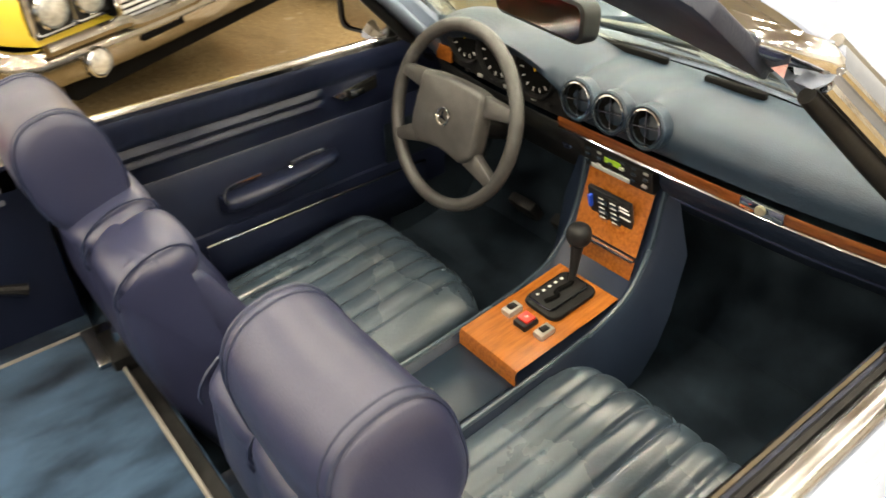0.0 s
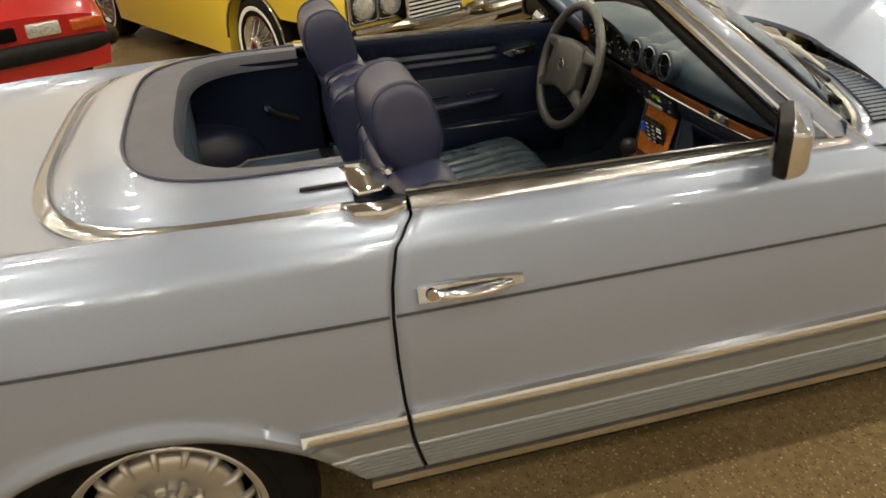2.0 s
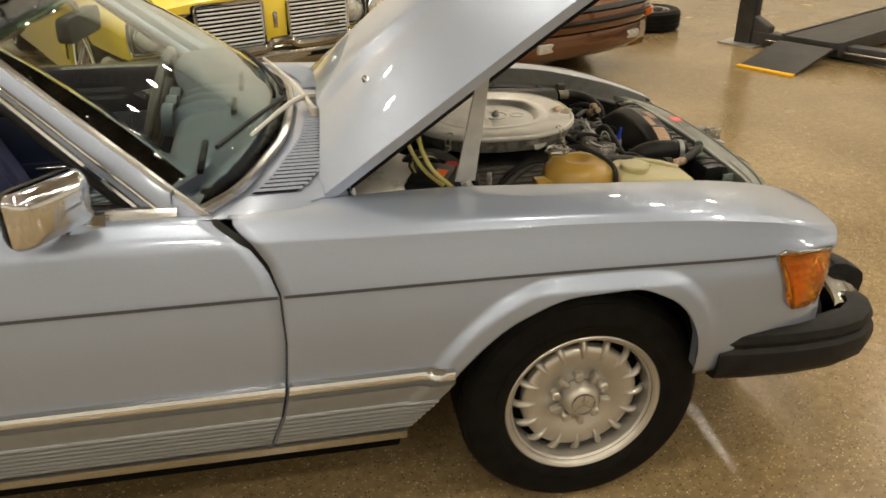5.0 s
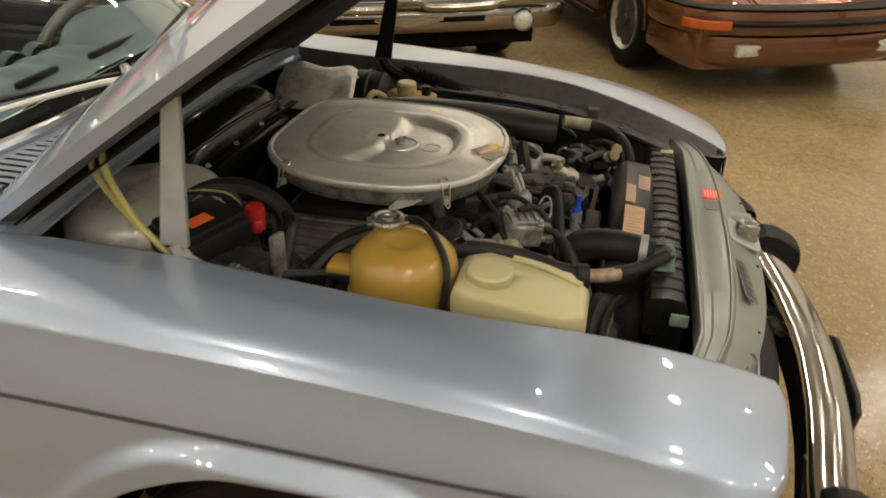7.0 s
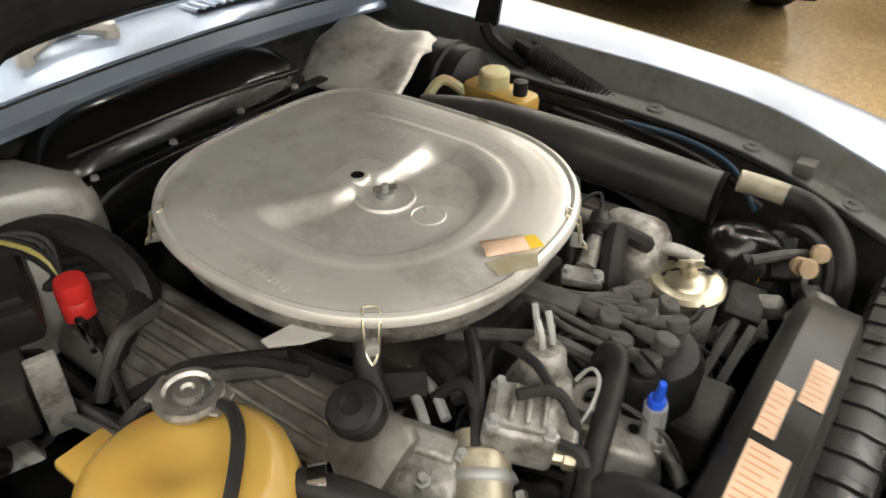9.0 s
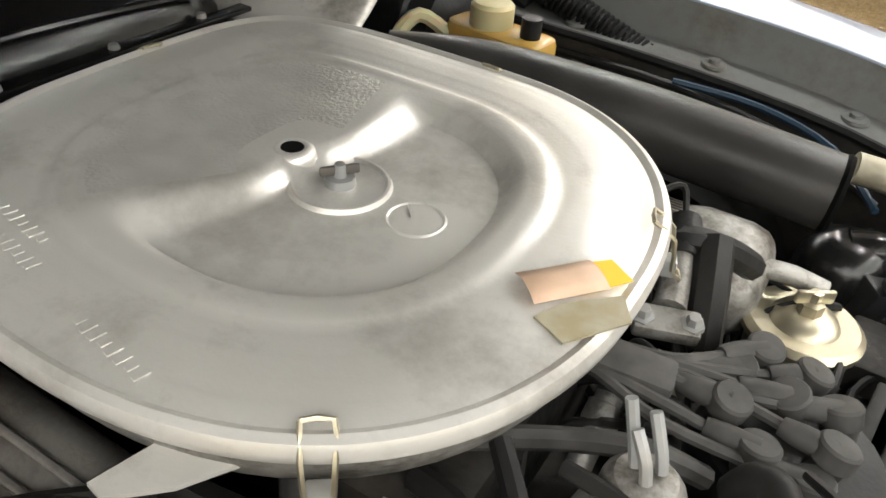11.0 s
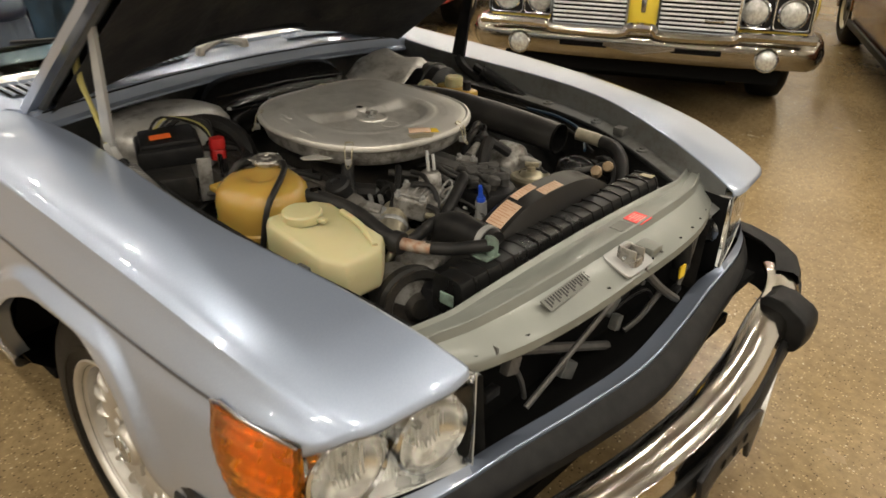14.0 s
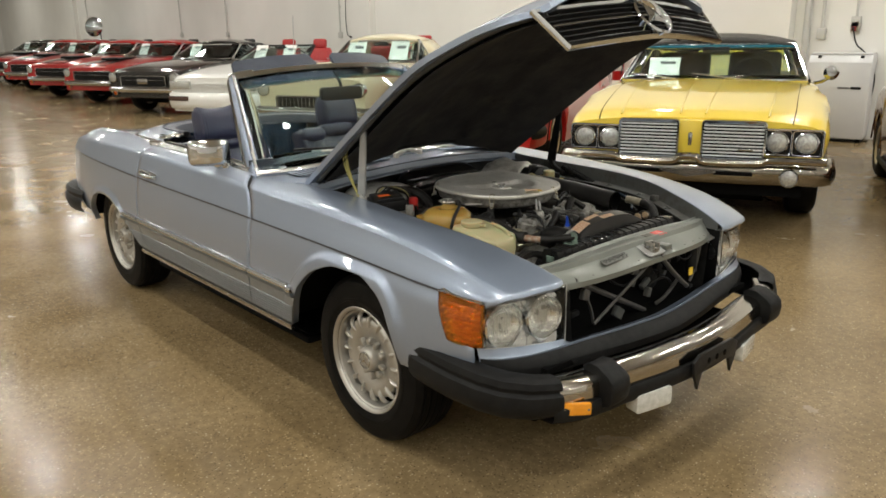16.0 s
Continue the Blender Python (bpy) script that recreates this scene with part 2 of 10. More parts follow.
def chip_floor():
    """Sealed brown concrete with small stone chips, pale and dark, and a worn gloss."""
    m = material("sealed_chip_concrete", (0.185, 0.132, 0.066), 0.16, color2=(0.26, 0.19, 0.10), scale=1.1, spec=0.4)
    N, L = m.node_tree.nodes, m.node_tree.links
    p = N["Principled BSDF"]
    tc = [n for n in N if n.type == "TEX_COORD"][0]
    col = p.inputs["Base Color"].links[0].from_socket
    fine = N.new("ShaderNodeTexNoise")
    fine.inputs["Scale"].default_value, fine.inputs["Detail"].default_value, fine.inputs["Roughness"].default_value = 26.0, 8.0, 0.75
    L.new(tc.outputs["Object"], fine.inputs["Vector"])
    v = N.new("ShaderNodeMapRange")
    v.inputs["From Min"].default_value, v.inputs["From Max"].default_value = 0.3, 0.7
    v.inputs["To Min"].default_value, v.inputs["To Max"].default_value = 0.72, 1.3
    L.new(fine.outputs[0], v.inputs[0])
    h = N.new("ShaderNodeHueSaturation")
    L.new(col, h.inputs["Color"])
    L.new(v.outputs[0], h.inputs["Value"])
    col = h.outputs[0]
    for scale, size, share, tint in ((120.0, 0.36, 0.78, (0.46, 0.35, 0.19)), (85.0, 0.28, 0.945, (0.58, 0.50, 0.34)), (110.0, 0.36, 0.80, (0.07, 0.05, 0.026))):
        vo = N.new("ShaderNodeTexVoronoi")
        vo.inputs["Scale"].default_value = scale
        vo.inputs["Randomness"].default_value = 1.0
        L.new(tc.outputs["Object"], vo.inputs["Vector"])
        near = N.new("ShaderNodeMapRange")
        near.inputs["From Min"].default_value, near.inputs["From Max"].default_value = size, size * 0.7
        L.new(vo.outputs["Distance"], near.inputs[0])
        pick = N.new("ShaderNodeMath")
        pick.operation = "GREATER_THAN"
        pick.inputs[1].default_value = share
        sep = N.new("ShaderNodeSeparateColor")
        L.new(vo.outputs["Color"], sep.inputs[0])
        L.new(sep.outputs[0], pick.inputs[0])
        both = N.new("ShaderNodeMath")
        both.operation = "MULTIPLY"
        L.new(near.outputs[0], both.inputs[0])
        L.new(pick.outputs[0], both.inputs[1])
        x = N.new("ShaderNodeMix")
        x.data_type = "RGBA"
        L.new(both.outputs[0], x.inputs["Factor"])
        L.new(col, x.inputs["A"])
        x.inputs["B"].default_value = (*tint, 1)
        col = x.outputs["Result"]
    L.new(col, p.inputs["Base Color"])
    wear = N.new("ShaderNodeTexNoise")
    wear.inputs["Scale"].default_value, wear.inputs["Detail"].default_value = 2.2, 7.0
    L.new(tc.outputs["Object"], wear.inputs["Vector"])
    r = N.new("ShaderNodeMapRange")
    r.inputs["From Min"].default_value, r.inputs["From Max"].default_value = 0.3, 0.7
    r.inputs["To Min"].default_value, r.inputs["To Max"].default_value = 0.14, 0.28
    L.new(wear.outputs[0], r.inputs[0])
    L.new(r.outputs[0], p.inputs["Roughness"])
    b = N.new("ShaderNodeBump")
    b.inputs["Strength"].default_value, b.inputs["Distance"].default_value = 0.05, 0.003
    L.new(fine.outputs[0], b.inputs["Height"])
    L.new(b.outputs[0], p.inputs["Normal"])
    return m


FLOOR_M = chip_floor()
WALL_M = material("white_wall_paint", (0.78, 0.77, 0.74), 0.75, color2=(0.72, 0.71, 0.68), scale=0.6)
CEIL_M = material("grey_ceiling_paint", (0.40, 0.39, 0.37), 0.85, color2=(0.35, 0.34, 0.33), scale=2)

# ---- setting ----


def slab(name, c, s, mat, label, category):
    ob = part(name, S().box(c, s), mat)
    return tagged(ob, label, category, kind="structure")


slab("floor", (-16, -1.3, -0.1), (64, 22, 0.2), FLOOR_M, "polished brown sealed concrete showroom floor with stone chips", "floor")
slab("wall_north", (-16, 8.6, 2.6), (60, 0.2, 5.2), WALL_M, "white painted showroom wall", "wall")
slab("wall_south", (-16, -11.1, 2.6), (60, 0.2, 5.2), WALL_M, "white painted showroom wall", "wall")
slab("wall_east", (14.1, -1.25, 2.6), (0.2, 19.5, 5.2), WALL_M, "white painted showroom wall", "wall")
slab("wall_west", (-46.1, -1.25, 2.6), (0.2, 19.5, 5.2), WALL_M, "white painted showroom wall", "wall")
slab("ceiling", (-16, -1.3, 5.3), (64, 22, 0.2), CEIL_M, "dull grey painted showroom ceiling", "ceiling")

# ---- the roadster: body ----
car = thing("convertible_car", "silver-blue metallic two-seat convertible with its bonnet raised", "car")

z_crease = curve([(-3.3, 0.765), (-2.5, 0.753), (-1.96, 0.742), (-0.7, 0.733), (0.0, 0.722), (0.45, 0.700), (0.72, 0.69)])
y_side = curve([(-3.36, 0.60), (-3.30, 0.69), (-3.1, 0.755), (-2.8, 0.79), (-2.45, 0.803), (-1.95, 0.806), (-0.7, 0.806), (0.0, 0.803), (0.35, 0.79), (0.5, 0.775), (0.6, 0.752), (0.72, 0.69)])
z_shoulder = curve([(-3.34, 0.80), (-3.2, 0.84), (-2.5, 0.882), (-1.93, 0.889), (-1.1, 0.880), (-0.6, 0.862), (-0.18, 0.846), (0.2, 0.820), (0.43, 0.784), (0.6, 0.735), (0.72, 0.695)])
y_inner = curve([(-3.36, 0.45), (-3.2, 0.56), (-2.4, 0.655), (-2.0, 0.672), (-1.8, 0.70), (-0.9, 0.70), (-0.66, 0.655), (-0.6, 0.61), (0.2, 0.588), (0.45, 0.535), (0.69, 0.474)])
z_inner = curve([(-3.36, 0.80), (-3.2, 0.87), (-2.8, 0.915), (-2.4, 0.92), (-1.96, 0.905), (-1.8, 0.903), (-0.9, 0.888), (-0.6, 0.864), (-0.18, 0.852), (0.24, 0.828), (0.46, 0.788), (0.6, 0.748), (0.70, 0.708)])
FRONT, REAR = (0.0, 0.312), (-2.455, 0.312)
KNOTS = 13


@functools.lru_cache(maxsize=None)
def knots(x):
    """The body's half section at x, from the sill up to its upper inner edge, as (distance from the middle, height)."""
    yc, zc, ys, zs, yi, zi = y_side(x), z_crease(x), y_side(x) - 0.062, z_shoulder(x), y_inner(x), z_inner(x)
    k = [(yc - 0.022, 0.325), (yc - 0.004, 0.37), (yc + 0.014, 0.44), (yc + 0.02, 0.50), (yc + 0.02, 0.56), (yc + 0.013, 0.65), (yc + 0.001, zc - 0.01),
         (yc - 0.001, zc + 0.006), (yc - 0.015, lerp(zc, zs, 0.45)), (yc - 0.033, lerp(zc, zs, 0.86)), (ys, zs + 0.002), (lerp(ys, yi, 0.5), lerp(zs, zi, 0.62) + 0.004), (yi, zi)]
    return k


def section(x, s):
    k = knots(x)
    s = min(max(s, 0.0), KNOTS - 1.0)
    i = min(int(s), KNOTS - 2)
    t = s - i
    p0, p1, p2, p3 = k[max(i - 1, 0)], k[i], k[i + 1], k[min(i + 2, KNOTS - 1)]
    out = []
    for a in (0, 1):
        out.append(0.5 * (2 * p1[a] + (p2[a] - p0[a]) * t + (2 * p0[a] - 5 * p1[a] + 4 * p2[a] - p3[a]) * t * t + (3 * p1[a] - p0[a] - 3 * p2[a] + p3[a]) * t ** 3))
    # fine crease along the shoulder, fading out at the nose
    q = max(0.0, 1 - abs(s - 9.0) / 0.55) ** 2 * min(1.0, max(0.0, (0.60 - x) / 0.12)) * (0.3 + 0.7 * min(1.0, max(0.0, (x + 0.9) / 0.4)))
    out[0] += 0.0036 * q
    out[1] += 0.0016 * q
    return out


front_arch = curve([(-0.472, 0.322), (-0.43, 0.372), (-0.387, 0.432), (-0.306, 0.543), (-0.187, 0.633), (-0.054, 0.673), (0.07, 0.675), (0.15, 0.648), (0.20, 0.61), (0.235, 0.55), (0.252, 0.49), (0.262, 0.40)])
rear_arch = curve([(-2.86, 0.33), (-2.82, 0.41), (-2.74, 0.49), (-2.65, 0.545), (-2.552, 0.572), (-2.453, 0.580), (-2.358, 0.570), (-2.265, 0.538), (-2.2, 0.502), (-2.139, 0.455), (-2.081, 0.395), (-2.042, 0.325)])


def arch_z(x):
    """Height of the wheel openings' edge at x, or 0."""
    if -0.472 < x < 0.262:
        return front_arch(x)
    if -2.86 < x < -2.042:
        return rear_arch(x)
    return 0.0


EDGE = [[(x, f(x)) for x in np.linspace(a, b, 30)] for f, a, b in ((front_arch, -0.472, 0.262), (rear_arch, -2.86, -2.042))]


@functools.lru_cache(maxsize=None)
def flare(x, z):
    """How far the wing stands out beside a wheel opening: a flat lip with a soft upper edge."""
    best = 0.0
    for edge, amount, width, cx in ((EDGE[0], 0.017, 0.062, 0.0), (EDGE[1], 0.012, 0.036, -2.45)):
        if abs(x - cx) < 0.62 and 0.38 < z < 0.80:
            d = 1.0
            for (ax, az), (bx_, bz) in zip(edge, edge[1:]):
                ux, uz = bx_ - ax, bz - az
                t = min(1.0, max(0.0, ((x - ax) * ux + (z - az) * uz) / (ux * ux + uz * uz)))
                d = min(d, math.hypot(x - ax - t * ux, z - az - t * uz))
            k = min(1.0, max(0.0, (z - 0.38) / 0.16))
            q = min(1.0, max(0.0, (width - d) / (width * 0.45)))
            best = max(best, k * amount * q * q * (3 - 2 * q))
    return best * min(1.0, max(0.0, (z_crease(x) - 0.010 - z) / 0.03))


def seam_front(z):
    return interp(z, [(0.30, -0.775), (0.37, -0.754), (0.44, -0.728), (0.514, -0.713), (0.624, -0.702), (0.734, -0.704), (0.79, -0.722), (0.834, -0.752), (0.858, -0.79), (0.88, -0.84)])


def seam_rear(z):
    return interp(z, [(0.30, -1.905), (0.37, -1.925), (0.45, -1.943), (0.554, -1.955), (0.65, -1.959), (0.738, -1.958), (0.80, -1.952), (0.868, -1.936), (0.895, -1.905), (0.91, -1.88)])


@functools.lru_cache(maxsize=None)
def s_of(x, z):
    """The section's parameter at which it reaches height z on the side."""
    lo, hi = 0.0, 10.5
    for _ in range(18):
        mid = (lo + hi) / 2
        lo, hi = (mid, hi) if section(x, mid)[1] < z else (lo, mid)
    return (lo + hi) / 2


def side_panel(xa, xb, s0, s1, nu, nv, arch=False, side=-1, low_end=None):
    """A panel of the car's side between two seams (x by height), from s0 to s1 of the section."""
    rows = []
    for i in range(nu + 1):
        u = i / nu
        row = []
        xm = lerp(xa(0.5), xb(0.5), u)
        low = s0 if low_end is None else max(s0, s_of(xm, low_end(xm)))
        if arch:
            az = arch_z(xm)
            if az > 0.33:
                low = max(low, s_of(xm, az))
        for j in range(nv + 1):
            s = lerp(low, s1, j / nv)
            z = section(xm, s)[1]
            x = lerp(xa(z), xb(z), u)
            y, z = section(x, s)
            y += flare(x, z) if s < 9 else 0
            row.append((x, side * y, z))
        rows.append(row)
    return rows


def fender(side):
    sh = S()
    front = curve([(0.30, 0.585), (0.50, 0.59), (0.548, 0.588), (0.562, 0.502), (0.62, 0.477), (0.70, 0.449)])
    low = lambda x: 0.325 if x < 0.2 else 0.40
    # columns close together at the upright front edge of the wheel opening
    rows = []
    xs = [lerp(-0.71, 0.20, i / 84) for i in range(85)] + [lerp(0.204, 0.268, i / 24) for i in range(25)] + [lerp(0.285, 0.53, i / 12) for i in range(13)]
    for xm in xs:
        az = arch_z(xm)
        lo = s_of(xm, max(az, low(xm)))
        row = []
        for j in range(29):
            s = lerp(lo, 6.6, j / 28)
            z = section(xm, s)[1]
            u = (xm + 0.71) / (0.53 + 0.71)
            x = lerp(seam_front(z), front(z), u)
            x = lerp(xm, x, min(1.0, max(0.0, (xm - 0.262) / 0.268, (-0.472 - xm) / 0.238)))
            y, z = section(x, s)
            row.append((x, side * (y + flare(x, z)), z))
        rows.append(row)
    sh.grid(rows)
    rows = []
    for i in range(61):
        u = i / 60
        row = []
        for j in range(55):
            s = lerp(6.6, 12.0, j / 54)
            z = section(-0.3, s)[1]
            xa = max(seam_front(z), -0.80) if s < 11.3 else -0.80
            xb = lerp(0.606, 0.692, ((s - 6.6) / 5.4) ** 0.8)
            xb -= 0.018 * max(0.0, (s - 11.1) / 0.9) ** 2
            x = lerp(xa, xb, 1 - (1 - u) ** 1.15)
            y, z = section(x, s)
            row.append((x, side * (y + (flare(x, z) if s < 9 else 0)), z))
        rows.append(row)
    rows.append([(x + 0.004, y, z - 0.003) for x, y, z in rows[-1]])
    rows.append([(x + 0.003, y, z - 0.010) for x, y, z in rows[-1]])
    rows.append([(x - 0.004, y, z - 0.008) for x, y, z in rows[-1]])
    sh.grid(rows)
    ob = part("front_fender", sh, PAINT, car, thick=0.004)
    # folded rim of the wheel opening and the liner behind it
    rim = [(x, front_arch(x)) for x in np.linspace(-0.47, 0.26, 50)]
    lip = [[(x, side * (section(x, s_of(x, z))[0] + flare(x, z) - d), z + dz) for x, z in rim] for d, dz in ((0.001, 0), (0.012, 0.004), (0.03, 0.006))]
    part("wheel_arch_lip", S().grid(lip), PAINT, ob)
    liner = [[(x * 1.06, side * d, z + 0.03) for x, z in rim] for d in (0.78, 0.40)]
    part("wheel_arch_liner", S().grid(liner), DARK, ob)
    return ob


fender_r, fender_l = fender(-1), fender(1)
# dark underside of the body, between the wheels; added to block light below the car
for xa, xb, hw in ((-2.03, -0.46, 0.72), (-0.455, 0.62, 0.53), (-3.2, -2.035, 0.53)):
    part("underbody", S().box(((xa + xb) / 2, 0.0, 0.235), (xb - xa, 2 * hw, 0.03)), DARK, car, bevel=0.01)


def door(side):
    sh = S().grid(side_panel(lambda z: seam_rear(z) + 0.004, lambda z: seam_front(z) - 0.004, 0.0, 12.0, 40, 40, False, side))
    return part("door", sh, PAINT, car, thick=0.004)


door_r, door_l = door(-1), door(1)


def quarter(side):
    rows = []
    xs = [lerp(-3.34, -2.9, i / 14) for i in range(14)] + [lerp(-2.9, -2.0, i / 100) for i in range(101)] + [-1.985, -1.97, -1.957]
    for xm in xs:
        lo = s_of(xm, max(arch_z(xm), 0.325 if xm > -2.8 else 0.40))
        row = []
        for j in range(41):
            s = lerp(lo, 12.0, j / 40)
            z = section(xm, s)[1]
            x = xm + (seam_rear(z) - 0.003 + 1.957) * max(0.0, (xm + 2.2) / 0.243)
            y, z = section(x, s)
            row.append((x, side * (y + (flare(x, z) if s < 9 else 0)), z))
        rows.append(row)
    ob = part("rear_quarter_panel", S().grid(rows), PAINT, car, thick=0.004)
    rim = [(x, rear_arch(x)) for x in np.linspace(-2.85, -2.05, 50)]
    lip = [[(x, side * (section(x, s_of(x, z))[0] + flare(x, z) - d), z + dz) for x, z in rim] for d, dz in ((0.001, 0), (0.012, 0.004), (0.03, 0.006))]
    part("wheel_arch_lip", S().grid(lip), PAINT, ob)
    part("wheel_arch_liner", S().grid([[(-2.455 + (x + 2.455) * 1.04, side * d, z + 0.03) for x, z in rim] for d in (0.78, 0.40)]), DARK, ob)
    return ob


quarter_r, quarter_l = quarter(-1), quarter(1)


def y_at(x, z):
    return section(x, s_of(x, z))[0] + flare(x, z)


def side_strip(x0, x1, profile, side, n=40, xz=None):
    """A moulding along the car's side; profile: (distance off the body, height) pairs; xz: end cut by height."""
    rows = []
    for d, z in profile:
        a, b = (x0(z), x1(z)) if callable(x0) else (x0, x1)
        rows.append([(lerp(a, b, i / n), side * (y_at(lerp(a, b, i / n), z) + d), z) for i in range(n + 1)])
    sh = S().grid(rows, close_u=True)
    sh.cap([r[0] for r in rows])
    sh.cap([r[-1] for r in rows], True)
    return sh


RUBBER_GREY = material("slate_moulding_rubber", (0.10, 0.115, 0.13), 0.4, color2=(0.12, 0.135, 0.15), scale=30)
STRIPE = material("dark_coachline", (0.05, 0.055, 0.07), 0.35)
SPANS = [(lambda z: seam_rear(z) + 0.006, lambda z: seam_front(z) - 0.006, "door"), (lambda z: seam_front(z) + 0.004, lambda z: arch_back(z), "fender"),
         (lambda z: arch_front_of_rear(z), lambda z: seam_rear(z) - 0.005, "quarter")]


def arch_back(z):
    return interp(z, [(0.322, -0.462), (0.372, -0.425), (0.432, -0.382), (0.51, -0.325), (0.56, -0.29)])


def arch_front_of_rear(z):
    return interp(z, [(0.325, -2.036), (0.395, -2.076), (0.455, -2.13), (0.502, -2.19), (0.54, -2.255)])


for side, owners in ((-1, {"door": door_r, "fender": fender_r, "quarter": quarter_r}), (1, {"door": door_l, "fender": fender_l, "quarter": quarter_l})):
    for xa, xb, key in SPANS:
        if key == "fender":
            xb2 = lambda z: -0.345
        else:
            xb2 = xb
        xa2 = (lambda z: -2.165) if key == "quarter" else xa
        part("rubbing_strip", side_strip(xa2, xb2, [(0.0, 0.486), (0.010, 0.487), (0.016, 0.495), (0.017, 0.507), (0.0, 0.508)], side), RUBBER_GREY, owners[key])
        part("chrome_strip", side_strip(xa2, xb2, [(0.0, 0.508), (0.017, 0.508), (0.0165, 0.518), (0.012, 0.526), (0.0, 0.530)], side), CHROME, owners[key])
        prof = [(0.001, 0.338), (0.004, 0.34)]
        for k in range(7):
            z0 = 0.346 + 0.0135 * k
            prof += [(0.0035, z0), (0.0085, z0 + 0.003), (0.0095, z0 + 0.0062), (0.0075, z0 + 0.0095), (0.0035, z0 + 0.0115)]
        prof += [(0.004, 0.446), (0.005, 0.47), (0.004, 0.483), (0.0, 0.484)]
        part("ribbed_cladding", side_strip(xa, xb, prof, side), CLAD, owners[key])
    rows = []
    sill = side_strip(-2.036, -0.452, [(-0.02, 0.306), (0.004, 0.306), (0.014, 0.312), (0.016, 0.322), (0.012, 0.332), (0.0, 0.336)], side)
    part("sill_trim", sill, BRIGHT, car)
    under = S().grid([[(x, side * 0.765, 0.31), (x, side * 0.72, 0.27), (x, side * 0.5, 0.25)] for x in (-2.05, -0.44)])
    part("sill", under, DARK, car)
    for a, b, own in ((seam_rear, seam_front, "door"), (lambda z: seam_front(z), lambda z: 0.445, "fender"), (lambda z: -3.3, lambda z: seam_rear(z), "quarter")):
        zs_ = lambda x, k: z_crease(x) + k
        n = 40
        x0, x1 = a(0.735) + 0.006, b(0.735) - 0.006
        xs = [lerp(x0, x1, i / n) for i in range(n + 1)]
        rows = [[(x, side * (y_at(x, z_crease(x) + k) + 0.0012), z_crease(x) + k) for x in xs] for k in (-0.004, 0.0, 0.0035)]
        part("coachline", S().grid(rows), STRIPE, door_r if (own == "door" and side < 0) else door_l if own == "door" else owners[own])
    # dark gaps behind the door seams
    for seam in (seam_front, seam_rear):
        zs = np.linspace(0.335, 0.885, 30)
        rows = [[(seam(z) + dx, side * (section(seam(z), s_of(seam(z), z))[0] - 0.012), z) for z in zs] for dx in (-0.02, 0.02)]
        part("door_seal", S().grid(rows), BLACK, car)
    # belt: bright cap and rubber wiper along the door's top
    owner = door_r if side < 0 else door_l
    xs = [lerp(-1.885, -0.90, i / 30) for i in range(31)]
    belt = lambda x: 0.918 - (x + 1.885) * 0.0155
    rows = [[(x, side * y, belt(x) + dz) for x in xs] for y, dz in ((0.704, -0.020), (0.700, -0.006), (0.692, 0.002), (0.676, 0.004), (0.668, -0.002), (0.668, -0.03))]
    part("belt_trim", S().grid(rows), BRIGHT, owner)
    rows = [[(x, side * y, belt(x) + dz) for x in xs] for y, dz in ((0.667, -0.03), (0.667, 0.001), (0.661, 0.003), (0.655, -0.004), (0.655, -0.04))]
    part("window_seal", S().grid(rows), BLACK, owner)
    rows = [[(x, side * y, belt(x) + dz) for x in xs] for y, dz in ((0.655, -0.01), (0.653, 0.006), (0.649, 0.008), (0.645, 0.005), (0.644, -0.004))]
    part("inner_belt_trim", S().grid(rows), CHROME, owner)

# hood: hinged at its rear edge and raised
HOOD = pose(-0.61, 0, 0.862, 0, -36.9, 0)
hood_half = curve([(0, 0.605), (0.43, 0.602), (0.85, 0.595), (1.07, 0.552), (1.24, 0.505), (1.335, 0.42)])
hood_drop = curve([(0, 0.0), (0.43, -0.012), (0.85, -0.034), (1.07, -0.074), (1.3, -0.15)])
hood_mid = curve([(0, 0.065), (0.2, 0.088), (0.43, 0.092), (0.85, 0.06), (1.1, 0.012), (1.25, -0.04), (1.34, -0.09), (1.37, -0.13)])


def hood_point(u, v, dz=0.0, k=1.0):
    x = 1.335 * u
    x_mid = 1.375 * u + 0.085 * (1 - u) ** 3
    w = abs(v)
    e = 1 - w ** 2.2
    xx = lerp(x, x_mid, 1 - w ** 2)
    z = lerp(hood_drop(x), hood_mid(x), e)
    dome = 0.012 * max(0.0, 1 - max(0.0, (w - 0.28) / 0.06) ** 2) if w < 0.34 else 0.0
    return HOOD @ Vector((xx * (1 - 0.0 * k), hood_half(x) * v * k, z + dome + dz))


U = [i / 36 for i in range(37)]
V = [-1 + i / 20 for i in range(41)]
hood = part("hood", S().grid([[hood_point(u, v) for v in V] for u in U]), PAINT, car)
edge = [hood_point(u, -1) for u in U] + [hood_point(1, v) for v in V] + [hood_point(u, 1) for u in reversed(U)] + [hood_point(0, v) for v in reversed(V)]
edge2 = [hood_point(u, -1, -0.022, 0.997) for u in U] + [hood_point(1, v, -0.022) for v in V] + [hood_point(u, 1, -0.022, 0.997) for u in reversed(U)] + [hood_point(0, v, -0.022) for v in reversed(V)]
edge3 = [hood_point(u, -1, -0.022, 0.93) for u in U] + [hood_point(0.985, v, -0.022, 0.93) for v in V] + [hood_point(u, 1, -0.022, 0.93) for u in reversed(U)] + [hood_point(0.03, v, -0.022, 0.93) for v in reversed(V)]
part("hood_edge_fold", S().grid([edge, edge2, edge3], close_v=True), PAINT, hood)
